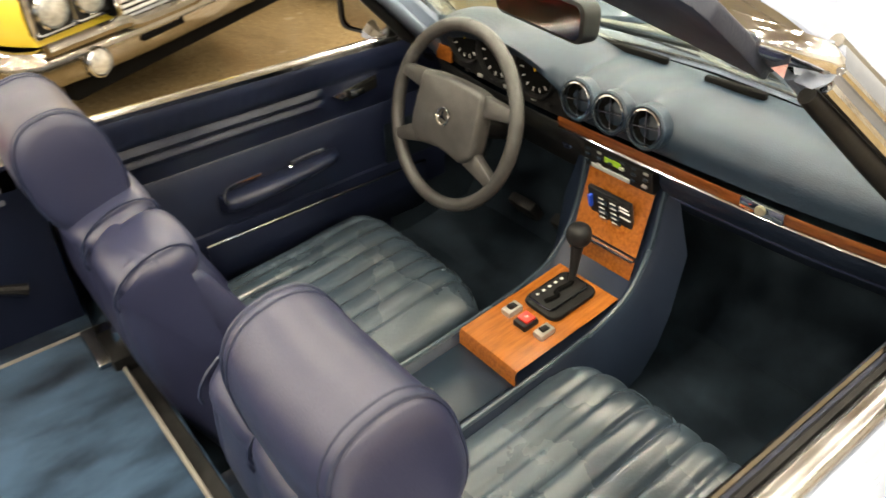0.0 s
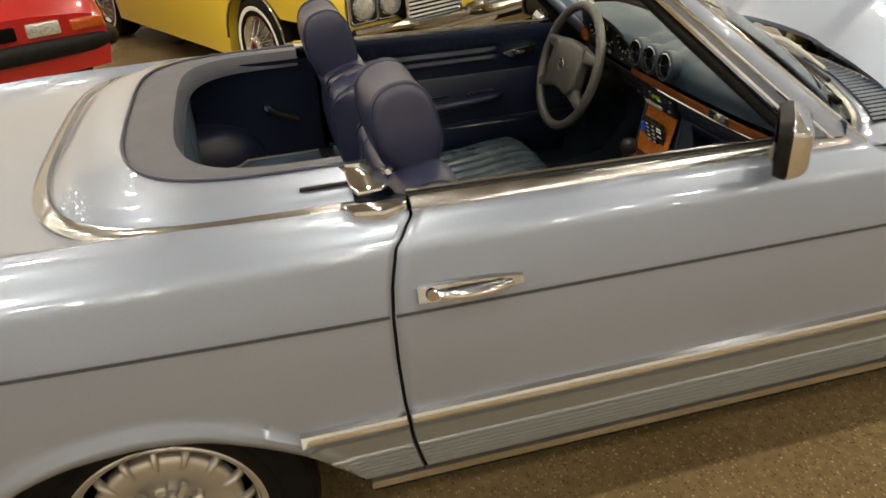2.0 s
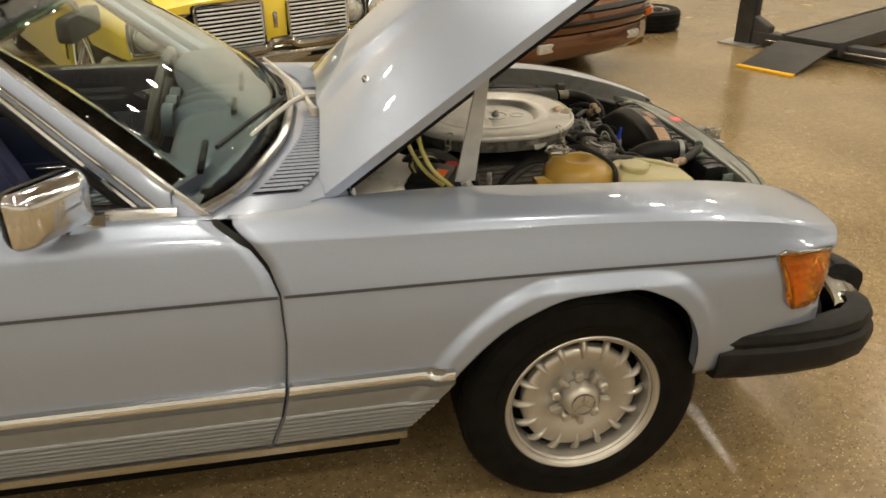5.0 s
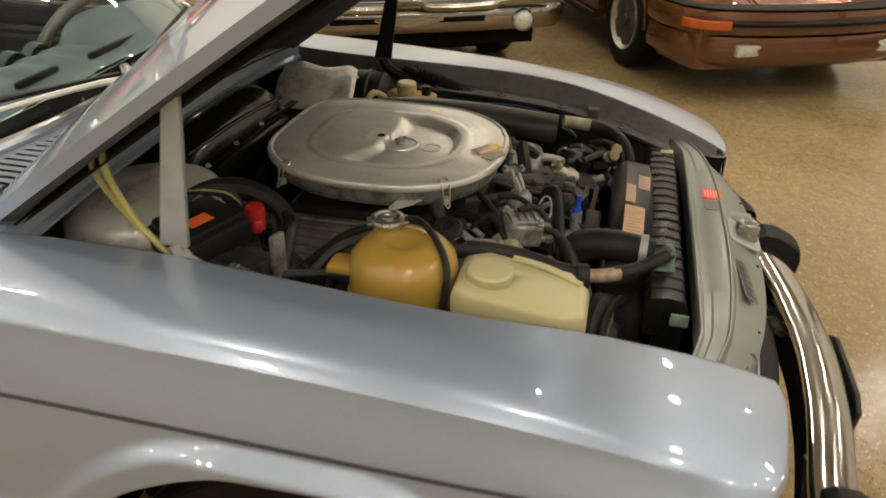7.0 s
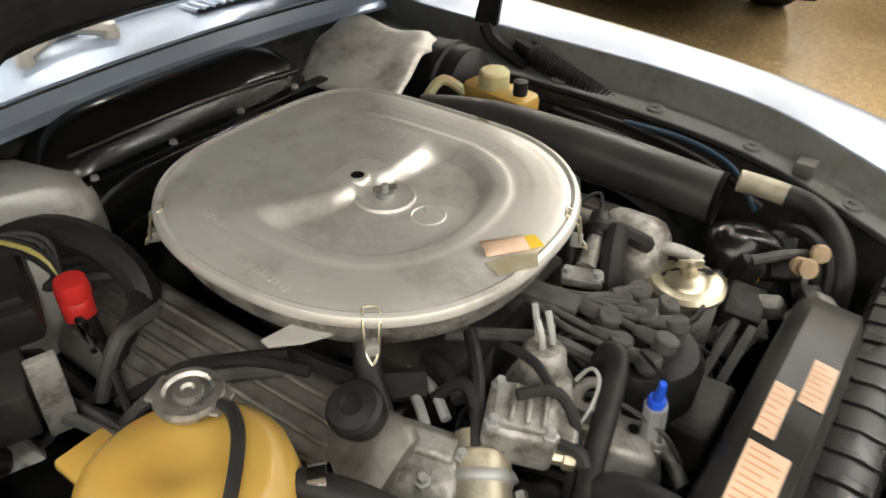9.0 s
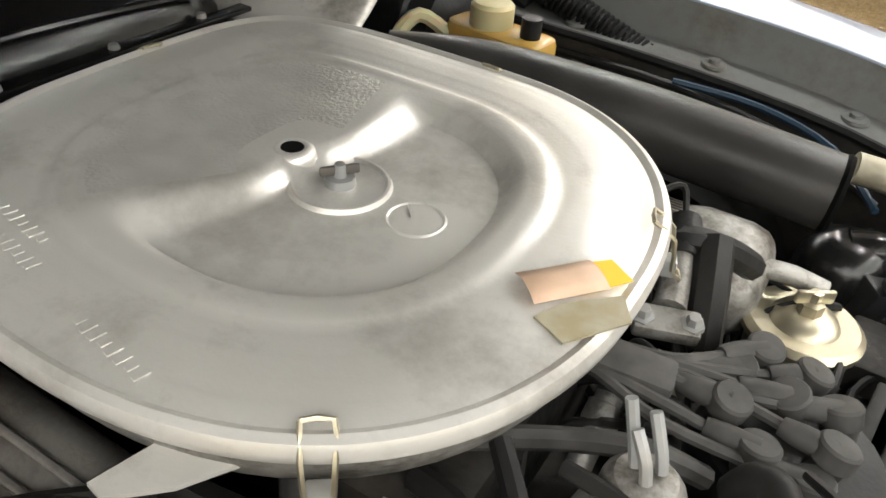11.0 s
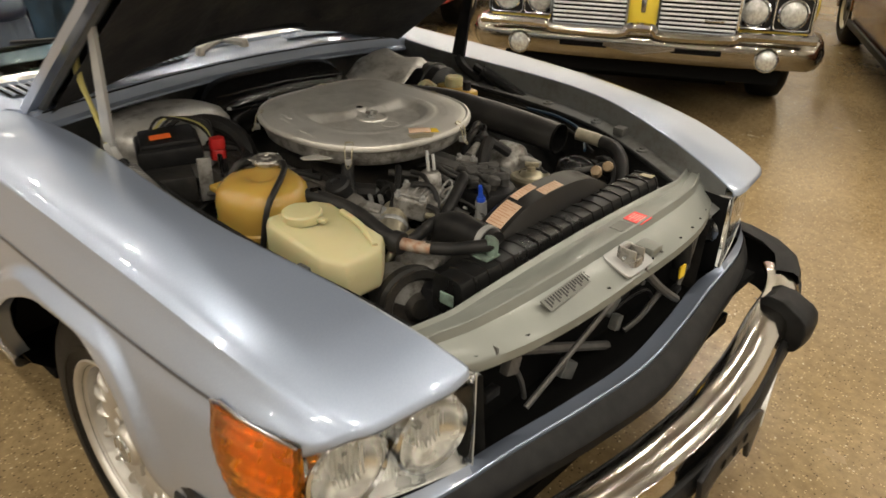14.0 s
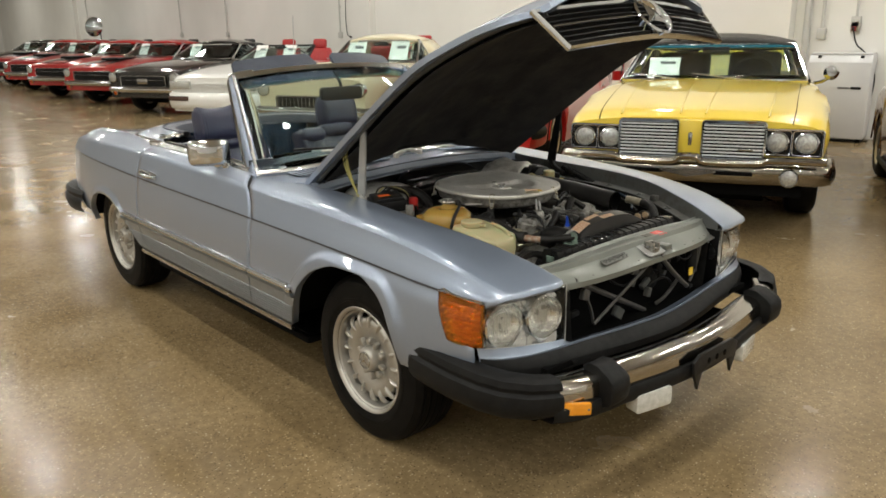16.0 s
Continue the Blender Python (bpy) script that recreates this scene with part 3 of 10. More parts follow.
LINER = material("black_insulation_mat", (0.012, 0.012, 0.013), 0.95, color2=(0.03, 0.028, 0.026), scale=9, bump=0.5, bump_scale=60, grime=(0.05, 0.045, 0.035), grime_scale=5)
part("insulation_mat", S().grid([[hood_point(0.03 + 0.95 * u, v, -0.045, 0.93) for v in V] for u in U]), LINER, hood)
part("mat_rail", S().tube([hood_point(u, -0.94, -0.03) for u in (0.03, 0.3, 0.6, 0.85, 0.98)], 0.013), INNER, hood)
part("mat_rail", S().tube([hood_point(u, 0.94, -0.03) for u in (0.03, 0.3, 0.6, 0.85, 0.98)], 0.013), INNER, hood)
part("rear_rail", S().tube([hood_point(0.04, v, -0.03) for v in (-0.9, -0.45, 0, 0.45, 0.9)], 0.016), BLACK, hood)
for v in (-0.52, 0.52):
    m = Matrix.Translation(hood_point(0.14, v)) @ pose(0, 0, 0, 0, -34, 0)
    part("washer_jet", S().lathe([(0.0, 0.014), (0.006, 0.012), (0.009, 0.004), (0.010, -0.002)], m, 12), CHROME, hood)
rows = [[hood_point(u, v) for u in U] for v in (-0.335, -0.32)]

# grille, fixed to the hood's front edge
GR = HOOD @ pose(1.36, 0, -0.235, 0, -8, 0)
gb = lambda y: -0.04 * (abs(y) / 0.42) ** 1.5
go = [(-0.465, 0.085), (0.465, 0.085), (0.425, -0.068), (-0.425, -0.068)]


def bowed(y, z, d=0.0):
    return GR @ Vector((gb(y) + d, y, z))


path = []
for (y0, z0), (y1, z1) in zip(go, go[1:] + go[:1]):
    path += [(lerp(y0, y1, i / 10), lerp(z0, z1, i / 10)) for i in range(10)]
rings = [[bowed(y * a, z * b, d) for y, z in path] for a, b, d in ((1.008, 1.05, -0.012), (1.010, 1.06, 0.0), (1.0, 1.0, 0.008), (0.985, 0.92, 0.002), (0.985, 0.92, -0.012))]
grille = part("grille", S().grid(rings, close_v=True), CHROME, hood, "chrome-framed black slatted grille")
for k in range(7):
    z = -0.05 + k * 0.0205
    hw = 0.42 + (z + 0.068) / 0.153 * 0.04
    ys = [lerp(-hw, hw, i / 24) for i in range(25)]
    sl = S().grid([[bowed(y, z + a, b) for y in ys] for a, b in ((-0.005, -0.03), (-0.004, 0.0), (-0.0025, 0.006), (0.0035, 0.004), (0.0035, -0.03))])
    part("slat", sl, PLASTIC, grille)
    if k == 3:
        part("slat_bead", S().tube([bowed(y, z, 0.008) for y in ys], 0.0045, 6, 1), CHROME, grille)
for y in (-0.30, -0.15, 0.15, 0.30):
    part("grille_upright", S().grid([[bowed(y + a, z, b) for z in (-0.065, 0.0, 0.08)] for a, b in ((-0.003, -0.012), (0.003, -0.012), (0.003, -0.03), (-0.003, -0.03))], close_u=True), PLASTIC, grille)
ring_m = GR @ pose(0.012, 0, 0.0, 0, 90, 0)
part("emblem_ring", S().lathe([(0.066, -0.03), (0.074, -0.006), (0.078, 0.006), (0.073, 0.012), (0.067, 0.006), (0.063, -0.02)], ring_m, 32), CHROME, grille)
star = S()
for k in range(3):
    a = radians(90 + 120 * k)
    tip = (0.066 * math.cos(a), 0.066 * math.sin(a))
    for sgn in (-1, 1):
        b = a + sgn * radians(60)
        base = (0.014 * math.cos(b), 0.014 * math.sin(b))
        n0 = len(star.v)
        for p in ((0, 0, 0.016), (base[0], base[1], 0.0), (tip[0], tip[1], 0.004)):
            star.v.append(tuple(GR @ Vector((0.012 + p[2], p[0], p[1]))))
        star.f.append((n0, n0 + 1, n0 + 2))
part("emblem_star", star, CHROME, grille, angle=5)

# struts of the hood
SPRING = material("dull_spring_steel", (0.16, 0.16, 0.16), 0.4, 0.6, color2=(0.10, 0.098, 0.095), scale=40)
STRUT = material("grey_strut_paint", (0.30, 0.31, 0.31), 0.45, 0.4, color2=(0.36, 0.36, 0.35), scale=20, grime=(0.2, 0.15, 0.1))
for side in (-1, 1):
    y = 0.565 * side
    arm = S()
    top, bot = Vector((-0.222, y, 1.11)), Vector((-0.262, y * 0.985, 0.86))
    arm.grid([[tuple(lerp(top, bot, t) + Vector((dx * (0.8 + 0.6 * t), dy, 0))) for t in (0, .25, .5, .75, 1)] for dx, dy in ((-0.017, -0.004), (0.017, -0.004), (0.017, 0.004), (-0.017, 0.004))], close_u=True)
    arm.tube([bot, bot + Vector((0.02, 0, -0.03)), bot + Vector((0.09, 0, -0.06))], 0.014, 6)
    part("hood_strut", arm, STRUT if side < 0 else BLACK, car, "flat steel hood prop" if side < 0 else "")
    sp0, sp1 = Vector((-0.20, y, 0.835)), Vector((0.10, y * 0.99, 0.735))
    coil = S().tube([lerp(sp0, sp1, t) for t in (0, .3, .6, 1)], 0.012)
    part("hood_spring", coil, BLACK, car)
    pts = []
    for i in range(200):
        t = i / 199
        a = t * 2 * math.pi * 22
        pts.append(lerp(sp0, sp1, 0.1 + 0.55 * t) + Vector((0.3 * math.cos(a), math.sin(a), 0.95 * math.cos(a))) * 0.0175)
    part("spring_coil", S().tube(pts, 0.0032, 5, 1), SPRING if side < 0 else BLACK, car)

# cowl: panel between hood and windshield with two louvre fields
glass_base = curve([(0.0, -0.665), (0.25, -0.682), (0.45, -0.735), (0.58, -0.79), (0.66, -0.86), (0.69, -0.89)])
ys = [lerp(-0.69, 0.69, i / 40) for i in range(41)]
cz = lambda y: 0.862 + 0.045 * (1 - (abs(y) / 0.69) ** 2)
rows = [[(lerp(glass_base(abs(y)) - 0.01, -0.535 if abs(y) < 0.6 else -0.62, t), y, cz(y) + 0.012 * math.sin(math.pi * t) - 0.004 * t - (0.03 if t > 0.98 else 0)) for y in ys] for t in (0, 0.2, 0.4, 0.6, 0.8, 0.97, 1.0)]
cowl = part("cowl_panel", S().grid(rows), PAINT, car)
for side in (-1, 1):
    lx0 = lambda y: glass_base(y) + 0.05
    lx1 = lambda y: min(glass_base(y) + 0.15, -0.585)
    # near-black sheet gives the gaps between louvres their shade
    back = S().grid([[(x, side * y, cz(y) + 0.0125) for x in (lx0(y), lx1(y))] for y in np.linspace(0.17, 0.60, 18)])
    part("louvre_field", back, DARK, cowl)
    for k in range(22):
        y = 0.172 + k * 0.0198
        x0, x1 = lx0(y) - 0.003, lx1(y) + 0.003
        zz = cz(y) + 0.0125
        sl = S().grid([[(x, side * (y + dy), zz + dz) for x in (x0, x0 + 0.006, x1 - 0.006, x1)] for dy, dz in ((-0.0035, 0), (-0.0025, 0.004), (0.0035, 0.005), (0.005, 0.0))])
        part("louvre", sl, PAINT, cowl)

# windshield
def ws(t, v):
    """A point of the windshield: t from the base up, v across from -1 to 1."""
    yb, yt = 0.665 * v, 0.515 * v
    xb = glass_base(abs(yb))
    xt = -1.238 - 0.082 * abs(v) ** 3
    zb = cz(yb) + 0.012
    zt = 1.280 - 0.035 * abs(v) ** 2.5
    bow = 0.03 * math.sin(math.pi * t)
    return Vector((lerp(xb, xt, t) + bow * 0.7, lerp(yb, yt, t) * (1 + 0.02 * math.sin(math.pi * t)), lerp(zb, zt, t) + bow * 0.5))


TINT = material("green_tinted_glass", (0.70, 0.82, 0.78), 0.0, trans=1.0, ior=1.4)
frame_ob = part("windshield_frame", S().tube([ws(1.0, v) + Vector((-0.012, 0, 0.012)) for v in np.linspace(-1, 1, 21)], 0.02, 8, 1), CHROME, car)
glass = part("windshield_glass", S().grid([[ws(t, v) for v in np.linspace(-0.99, 0.99, 25)] for t in np.linspace(0, 1, 9)]), TINT, frame_ob, thick=0.005)
glass.visible_shadow = False
part("shade_band", S().grid([[ws(t, v) + Vector((-0.006, 0, 0)) for v in np.linspace(-0.98, 0.98, 25)] for t in (0.89, 0.94, 0.99)]), material("blue_shade_band", (0.42, 0.80, 0.84), 0.02, trans=1.0, ior=1.05), frame_ob, thick=0.002).visible_shadow = False
part("glass_seal", S().tube([ws(0.0, v) + Vector((0.004, 0, 0.002)) for v in np.linspace(-1.0, 1.0, 41)], 0.014, 8, 1), BRIGHT, frame_ob)
for side in (-1, 1):
    P0, P1 = ws(-0.04, side) + Vector((-0.012, side * 0.010, -0.02)), ws(1.0, side) + Vector((-0.004, side * 0.004, 0.010))
    fwd = Vector((0.62, 0, 0.78))
    out = Vector((0, side, 0))
    prof = [(0.012, -0.014), (0.026, 0.0), (0.024, 0.018), (0.008, 0.027), (-0.018, 0.024), (-0.032, 0.010), (-0.030, -0.012)]
    rows = [[tuple(lerp(P0, P1, t) + fwd * f * (1.5 - 0.6 * t) + out * o * (1.25 - 0.3 * t)) for t in (0, .25, .5, .75, 1)] for f, o in prof]
    sh = S().grid(rows, close_u=True)
    sh.cap([r[-1] for r in rows])
    part("pillar", sh, PAINT, frame_ob)
    line = lambda f, o, k=1.0: [lerp(P0, P1, t) + fwd * f * (1.5 - 0.6 * t) + out * o * (1.25 - 0.3 * t) for t in (0, .25, .5, .75, k)]
    part("pillar_trim", S().tube(line(0.026, 0.006), 0.009, 8, 2), BRIGHT, frame_ob)
    part("pillar_rear_trim", S().tube(line(-0.024, 0.022), 0.008, 8, 2), CHROME, frame_ob)
    part("pillar_middle_trim", S().tube(line(-0.004, 0.028), 0.005, 8, 2), CHROME, frame_ob)
    part("pillar_seal", S().tube(line(-0.040, 0.008, 1.0), [0.014, 0.014, 0.0135, 0.013, 0.010], 10, 2), BLACK, frame_ob)
    part("pillar_cover", S().tube(line(-0.020, -0.020, 1.0), [0.016, 0.016, 0.015, 0.014, 0.010], 10, 2), PAINT, frame_ob)
    # polished corner where pillar and header meet
    part("corner_cap", S().tube([P1 + Vector((0.03, side * 0.014, -0.026)), P1 + Vector((-0.006, side * 0.006, 0.006)), P1 + Vector((-0.03, -side * 0.045, 0.018)), P1 + Vector((-0.034, -side * 0.12, 0.026))], [0.012, 0.017, 0.018, 0.015], 12), CHROME, frame_ob)
rows = [[ws(1.0, v) + Vector(o) for v in np.linspace(-0.99, 0.99, 21)] for o in ((0.005, 0, 0.02), (-0.03, 0, 0.030), (-0.045, 0, 0.022), (-0.05, 0, 0.0), (-0.03, 0, -0.018))]
part("header_rail", S().grid(rows), CHROME, frame_ob)
VISOR = material("navy_visor_vinyl", (0.016, 0.022, 0.042), 0.45, color2=(0.021, 0.028, 0.05), scale=30, bump=0.2, bump_scale=300)
for side in (-1, 1):
    c = []
    for t, hgt in ((0.02, -0.04), (0.0, 0.03), (0.03, 0.075), (0.07, 0.085), (0.5, 0.088), (0.93, 0.085), (0.97, 0.075), (1.0, 0.03), (0.98, -0.04)):
        v = side * lerp(0.1, 0.93, t)
        p = ws(1.0, v)
        c.append(p + Vector((-0.055 - hgt * 1.05, 0, 0.014 + hgt * 0.80)))
    sh = S().grid([c, [p + Vector((-0.014, 0, -0.016)) for p in c]], close_v=True)
    sh.cap(c)
    sh.cap([p + Vector((-0.014, 0, -0.016)) for p in c], True)
    part("sun_visor", sh, VISOR, frame_ob, "raised navy vinyl sun visor", bevel=0.004)
mm = look((-1.205, 0.0, 1.165), (-2.2, 0.12, 1.22))
part("rear_view_mirror", S().prism(rounded(0.23, 0.065, 0.02), -0.004, 0.03, mm), PLASTIC, frame_ob, bevel=0.004)
part("mirror_glass", S().prism(rounded(0.215, 0.052, 0.015), -0.006, -0.003, mm), CHROME, frame_ob)
part("mirror_stem", S().tube([(-1.19, 0, 1.18), (-1.20, 0, 1.22), (-1.25, 0, 1.265)], 0.008), PLASTIC, frame_ob)
WIPER = material("pale_wiper_paint", (0.42, 0.41, 0.38), 0.5, 0.3, color2=(0.5, 0.48, 0.44), scale=20)
for y0, y1 in ((-0.12, 0.40), (0.02, -0.42)):
    piv = Vector((-0.60, y0, cz(y0) + 0.020))
    tip = ws(0.10, y1 / 0.66) + Vector((0.02, 0, 0.02))
    w = part("wiper", S().tube([piv, lerp(piv, tip, 0.35) + Vector((0, 0, 0.02)), tip], [0.012, 0.007, 0.004], 6), WIPER, cowl)
    part("wiper_cap", S().lathe([(0.0, 0.012), (0.010, 0.010), (0.013, 0.0), (0.013, -0.018)], Matrix.Translation(piv), 14), WIPER, w)
    b0, b1 = ws(0.045, (y1 - 0.2 * (1 if y1 > 0 else -1)) / 0.66 * 0.2) + Vector((0.012, 0, 0.012)), ws(0.16, y1 / 0.66 * 1.25) + Vector((0.012, 0, 0.012))
    part("wiper_blade", S().tube([b0, lerp(b0, b1, .5) + Vector((0.004, 0, 0.006)), b1], 0.006, 5), BLACK, w)

# door mirrors, chrome with a black back
# mirror plate with a dark reflection put into its colour
MIRROR = material("mirror_dark_reflection_in_colour", (0.30, 0.31, 0.32), 0.02, 1.0)
for side in (-1,):
    m = Matrix.Translation((-1.128, side * 0.765, 0.957)) @ pose(0, 0, 0, 0, 0, -36)
    prof = [(0.0, 0.085, 0.055), (0.012, 0.09, 0.058), (0.03, 0.084, 0.053), (0.042, 0.076, 0.047), (0.049, 0.064, 0.039), (0.052, 0.045, 0.026)]
    rows = [[tuple(m @ Vector((x, a, b))) for a, b in rounded(2 * hw, 2 * hh, min(hw, hh) * 0.36)] for x, hw, hh in prof]
    sh = S().grid(rows, close_v=True)
    sh.cap(rows[-1])
    mir = part("door_mirror", sh, CHROME, door_r, "chrome door mirror with black rim")
    rows = [[tuple(m @ Vector((x, a * k, b * k))) for a, b in rounded(0.17, 0.11, 0.028)] for x, k in ((-0.012, 0.9), (-0.014, 1.0), (0.002, 1.08), (0.012, 1.09))]
    part("mirror_rim", S().grid(rows, close_v=True), BLACK, mir)
    part("mirror_plate", S().cap([tuple(m @ Vector((-0.006, a * .92, b * .92))) for a, b in rounded(0.17, 0.11, 0.028)]), MIRROR, mir)
    part("mirror_foot", S().tube([(-1.105, side * 0.745, 0.915), (-1.08, side * 0.715, 0.897), (-1.05, side * 0.70, 0.885)], [0.03, 0.024, 0.03], 8), CHROME, mir)
m = Matrix.Translation((-1.06, 0.75, 0.955)) @ pose(0, 0, 0, 0, 0, 14)
rows = [[tuple(m @ Vector((x, a, b))) for a, b in rounded(2 * hw, 2 * hh, min(hw, hh) * 0.36)] for x, hw, hh in prof]
sh = S().grid(rows, close_v=True)
sh.cap(rows[-1])
mir = part("door_mirror", sh, CHROME, door_l)
part("mirror_rim", S().grid([[tuple(m @ Vector((x, a * k, b * k))) for a, b in rounded(0.17, 0.11, 0.028)] for x, k in ((-0.012, 0.9), (-0.014, 1.0), (0.002, 1.08), (0.012, 1.09))], close_v=True), BLACK, mir)
part("mirror_plate", S().cap([tuple(m @ Vector((-0.006, a * .92, b * .92))) for a, b in rounded(0.17, 0.11, 0.028)]), MIRROR, mir)
part("mirror_foot", S().tube([(-1.06, 0.745, 0.915), (-1.045, 0.715, 0.895), (-1.03, 0.70, 0.885)], [0.03, 0.024, 0.03], 8), CHROME, mir)

# door handle: plate, grip and lock
for side, owner in ((-1, door_r), (1, door_l)):
    hy = lambda x, z: side * (y_at(x, z) + 0.0)
    L0, L1 = -1.908, -1.698
    plate = S().grid([[(x, side * (y_at(x, z) + d), z) for x, z, d in pts] for pts in (
        [(L0, 0.792, 0.0), (lerp(L0, L1, .3), 0.794, 0.0), (lerp(L0, L1, .7), 0.790, 0.0), (L1, 0.782, 0.0)],
        [(L0, 0.790, 0.008), (lerp(L0, L1, .3), 0.792, 0.010), (lerp(L0, L1, .7), 0.787, 0.010), (L1, 0.779, 0.006)],
        [(L0, 0.763, 0.010), (lerp(L0, L1, .3), 0.759, 0.010), (lerp(L0, L1, .7), 0.760, 0.010), (L1, 0.764, 0.006)],
        [(L0, 0.760, 0.0), (lerp(L0, L1, .3), 0.756, 0.0), (lerp(L0, L1, .7), 0.757, 0.0), (L1, 0.761, 0.0)])])
    han = part("door_handle", plate, CHROME, owner, "chrome pull handle")
    g = [(lerp(L0, L1, t), side * (y_at(lerp(L0, L1, t), 0.772) + 0.012 + o), 0.773 - 0.002 * t) for t, o in ((0.2, -0.002), (0.3, 0.008), (0.5, 0.013), (0.72, 0.009), (0.88, -0.002))]
    part("grip", S().tube(g, [0.011, 0.011, 0.011, 0.010, 0.008], 10), CHROME, han)
    part("lock", S().lathe([(0.0, 0.006), (0.010, 0.006), (0.013, 0.0)], Matrix.Translation((L0 + 0.028, side * (y_at(L0, 0.775) + 0.012), 0.776)) @ pose(0, 0, 0, 90 if side < 0 else -90, 0, 0), 16), CHROME, han)
    part("recess", S().grid([[(x, side * (y_at(x, z) + 0.0125), z) for x in (lerp(L0, L1, .28), lerp(L0, L1, .82))] for z in (0.765, 0.782)]), BRIGHT, han)

# wheels: pressed-look alloys with fifteen slots
def wheel(m):
    w = part("wheel", S().lathe([(0.13, -0.08), (0.14, -0.02), (0.13, 0.0), (0.05, 0.0)], m, 24), DARK, car)
    tread = [(0.186, -0.088), (0.20, -0.098), (0.235, -0.104), (0.275, -0.101), (0.300, -0.090), (0.3105, -0.076)]
    for k in range(5):
        c = -0.056 + k * 0.028
        tread += [(0.3135, c - 0.011), (0.3145, c), (0.3135, c + 0.011), (0.308, c + 0.0125), (0.308, c + 0.0155)]
    tread += [(0.3105, 0.076), (0.300, 0.090), (0.293, 0.0935), (0.2925, 0.0955), (0.275, 0.101), (0.235, 0.104), (0.2345, 0.1055), (0.226, 0.1055), (0.2255, 0.104), (0.20, 0.098), (0.186, 0.088)]
    part("tyre", S().lathe(tread, m, 72), TYRE, w)
    rim = S().lathe([(0.186, 0.083), (0.201, 0.092), (0.204, 0.098), (0.200, 0.101), (0.192, 0.098), (0.188, 0.092), (0.186, 0.084), (0.181, 0.082), (0.179, 0.070), (0.176, 0.058), (0.175, 0.034)], m, 60)
    # raised centre disc, joined to the rim by sixteen short rounded bridges over dark slots
    rim.lathe([(0.153, 0.048), (0.152, 0.062), (0.147, 0.0685), (0.136, 0.0715), (0.118, 0.071), (0.098, 0.065), (0.082, 0.057), (0.066, 0.053), (0.046, 0.056)], m, 60)
    n = 16
    for k in range(n):
        a = 2 * math.pi * k / n
        c_, s_ = math.cos(a), math.sin(a)
        rr = []
        for r, h, w_ in ((0.116, 0.0705, 0.0025), (0.126, 0.0775, 0.0055), (0.140, 0.0815, 0.0075), (0.154, 0.0795, 0.008), (0.166, 0.0725, 0.0085), (0.175, 0.061, 0.009)):
            rr.append([tuple(m @ Vector((r * c_ - q * w_ * s_, r * s_ + q * w_ * c_, h - d))) for q, d in ((-1.15, 0.016), (-0.9, 0.005), (-0.4, 0.0), (0.4, 0.0), (0.9, 0.005), (1.15, 0.016))])
        rim.grid(rr)
    rim_ob = part("rim", rim, ALLOY, w, "silver alloy rim with sixteen dark slots", angle=55)
    # near-black disc in place of the shade inside the slots
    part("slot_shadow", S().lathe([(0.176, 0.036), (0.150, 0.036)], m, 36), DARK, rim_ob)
    part("hub_cap", S().lathe([(0.050, 0.056), (0.046, 0.085), (0.040, 0.094), (0.034, 0.097), (0.0, 0.099)], m, 24), ALLOY, rim_ob)
    for k in range(5):
        a = 2 * math.pi * k / 5 + 0.4
        part("wheel_bolt", S().lathe([(0.013, 0.050), (0.013, 0.074), (0.009, 0.078), (0.0, 0.078)], m @ Matrix.Translation((0.066 * math.cos(a), 0.066 * math.sin(a), 0)), 8), ALLOY, rim_ob)
        a += math.pi / 5
        part("hub_rib", S().box((0, 0, 0), (0.03, 0.014, 0.02), None), ALLOY, rim_ob, bevel=0.003).matrix_local = m @ pose(0.068 * math.cos(a), 0.068 * math.sin(a), 0.068, 0, 0, math.degrees(a))
    emb = S()
    for k in range(3):
        a = radians(90 + 120 * k)
        emb.grid([[tuple(m @ Vector((0.003 * math.cos(a + 1.57 * s_), 0.003 * math.sin(a + 1.57 * s_), 0.101))) for s_ in (-1, 1)], [tuple(m @ Vector((0.028 * math.cos(a) + 0.0006 * s_, 0.028 * math.sin(a), 0.1005))) for s_ in (-1, 1)]])
    emb.lathe([(0.028, 0.099), (0.030, 0.1015), (0.032, 0.098)], m, 24)
    part("cap_emblem", emb, CHROME, rim_ob)
    return w


for wx in (0.0, -2.455):
    wheel(pose(wx, -0.665, 0.3145, 90, 0, 0))
    wheel(pose(wx, 0.665, 0.3145, -90, 0, 0))

# ---- front end ----
AMBER = material("amber_lens", (1.0, 0.40, 0.02), 0.05, trans=0.92, ior=1.45, color2=(0.90, 0.32, 0.015), scale=14)
LENS = material("clear_ribbed_lens", (0.98, 0.98, 0.97), 0.02, trans=1.0, ior=1.3, bump=0.06, bump_scale=120)
REFLECT = material("lamp_reflector", (0.86, 0.86, 0.84), 0.24, 0.9, rough_var=0.05, scale=40)
HOUSING = material("silvered_fluted_lamp_housing", (0.58, 0.575, 0.55), 0.3, 0.55, rough_var=0.08, scale=30)
GREYLAMP = material("grey_lamp_housing", (0.5, 0.5, 0.48), 0.35, 0.5, color2=(0.58, 0.58, 0.56), scale=12)
FLUTED = material("fluted_lamp_glass", (0.97, 0.97, 0.95), 0.05, trans=1.0, ior=1.12, bump=0.16, bump_scale=70, stretch=(1, 4, 0.5))
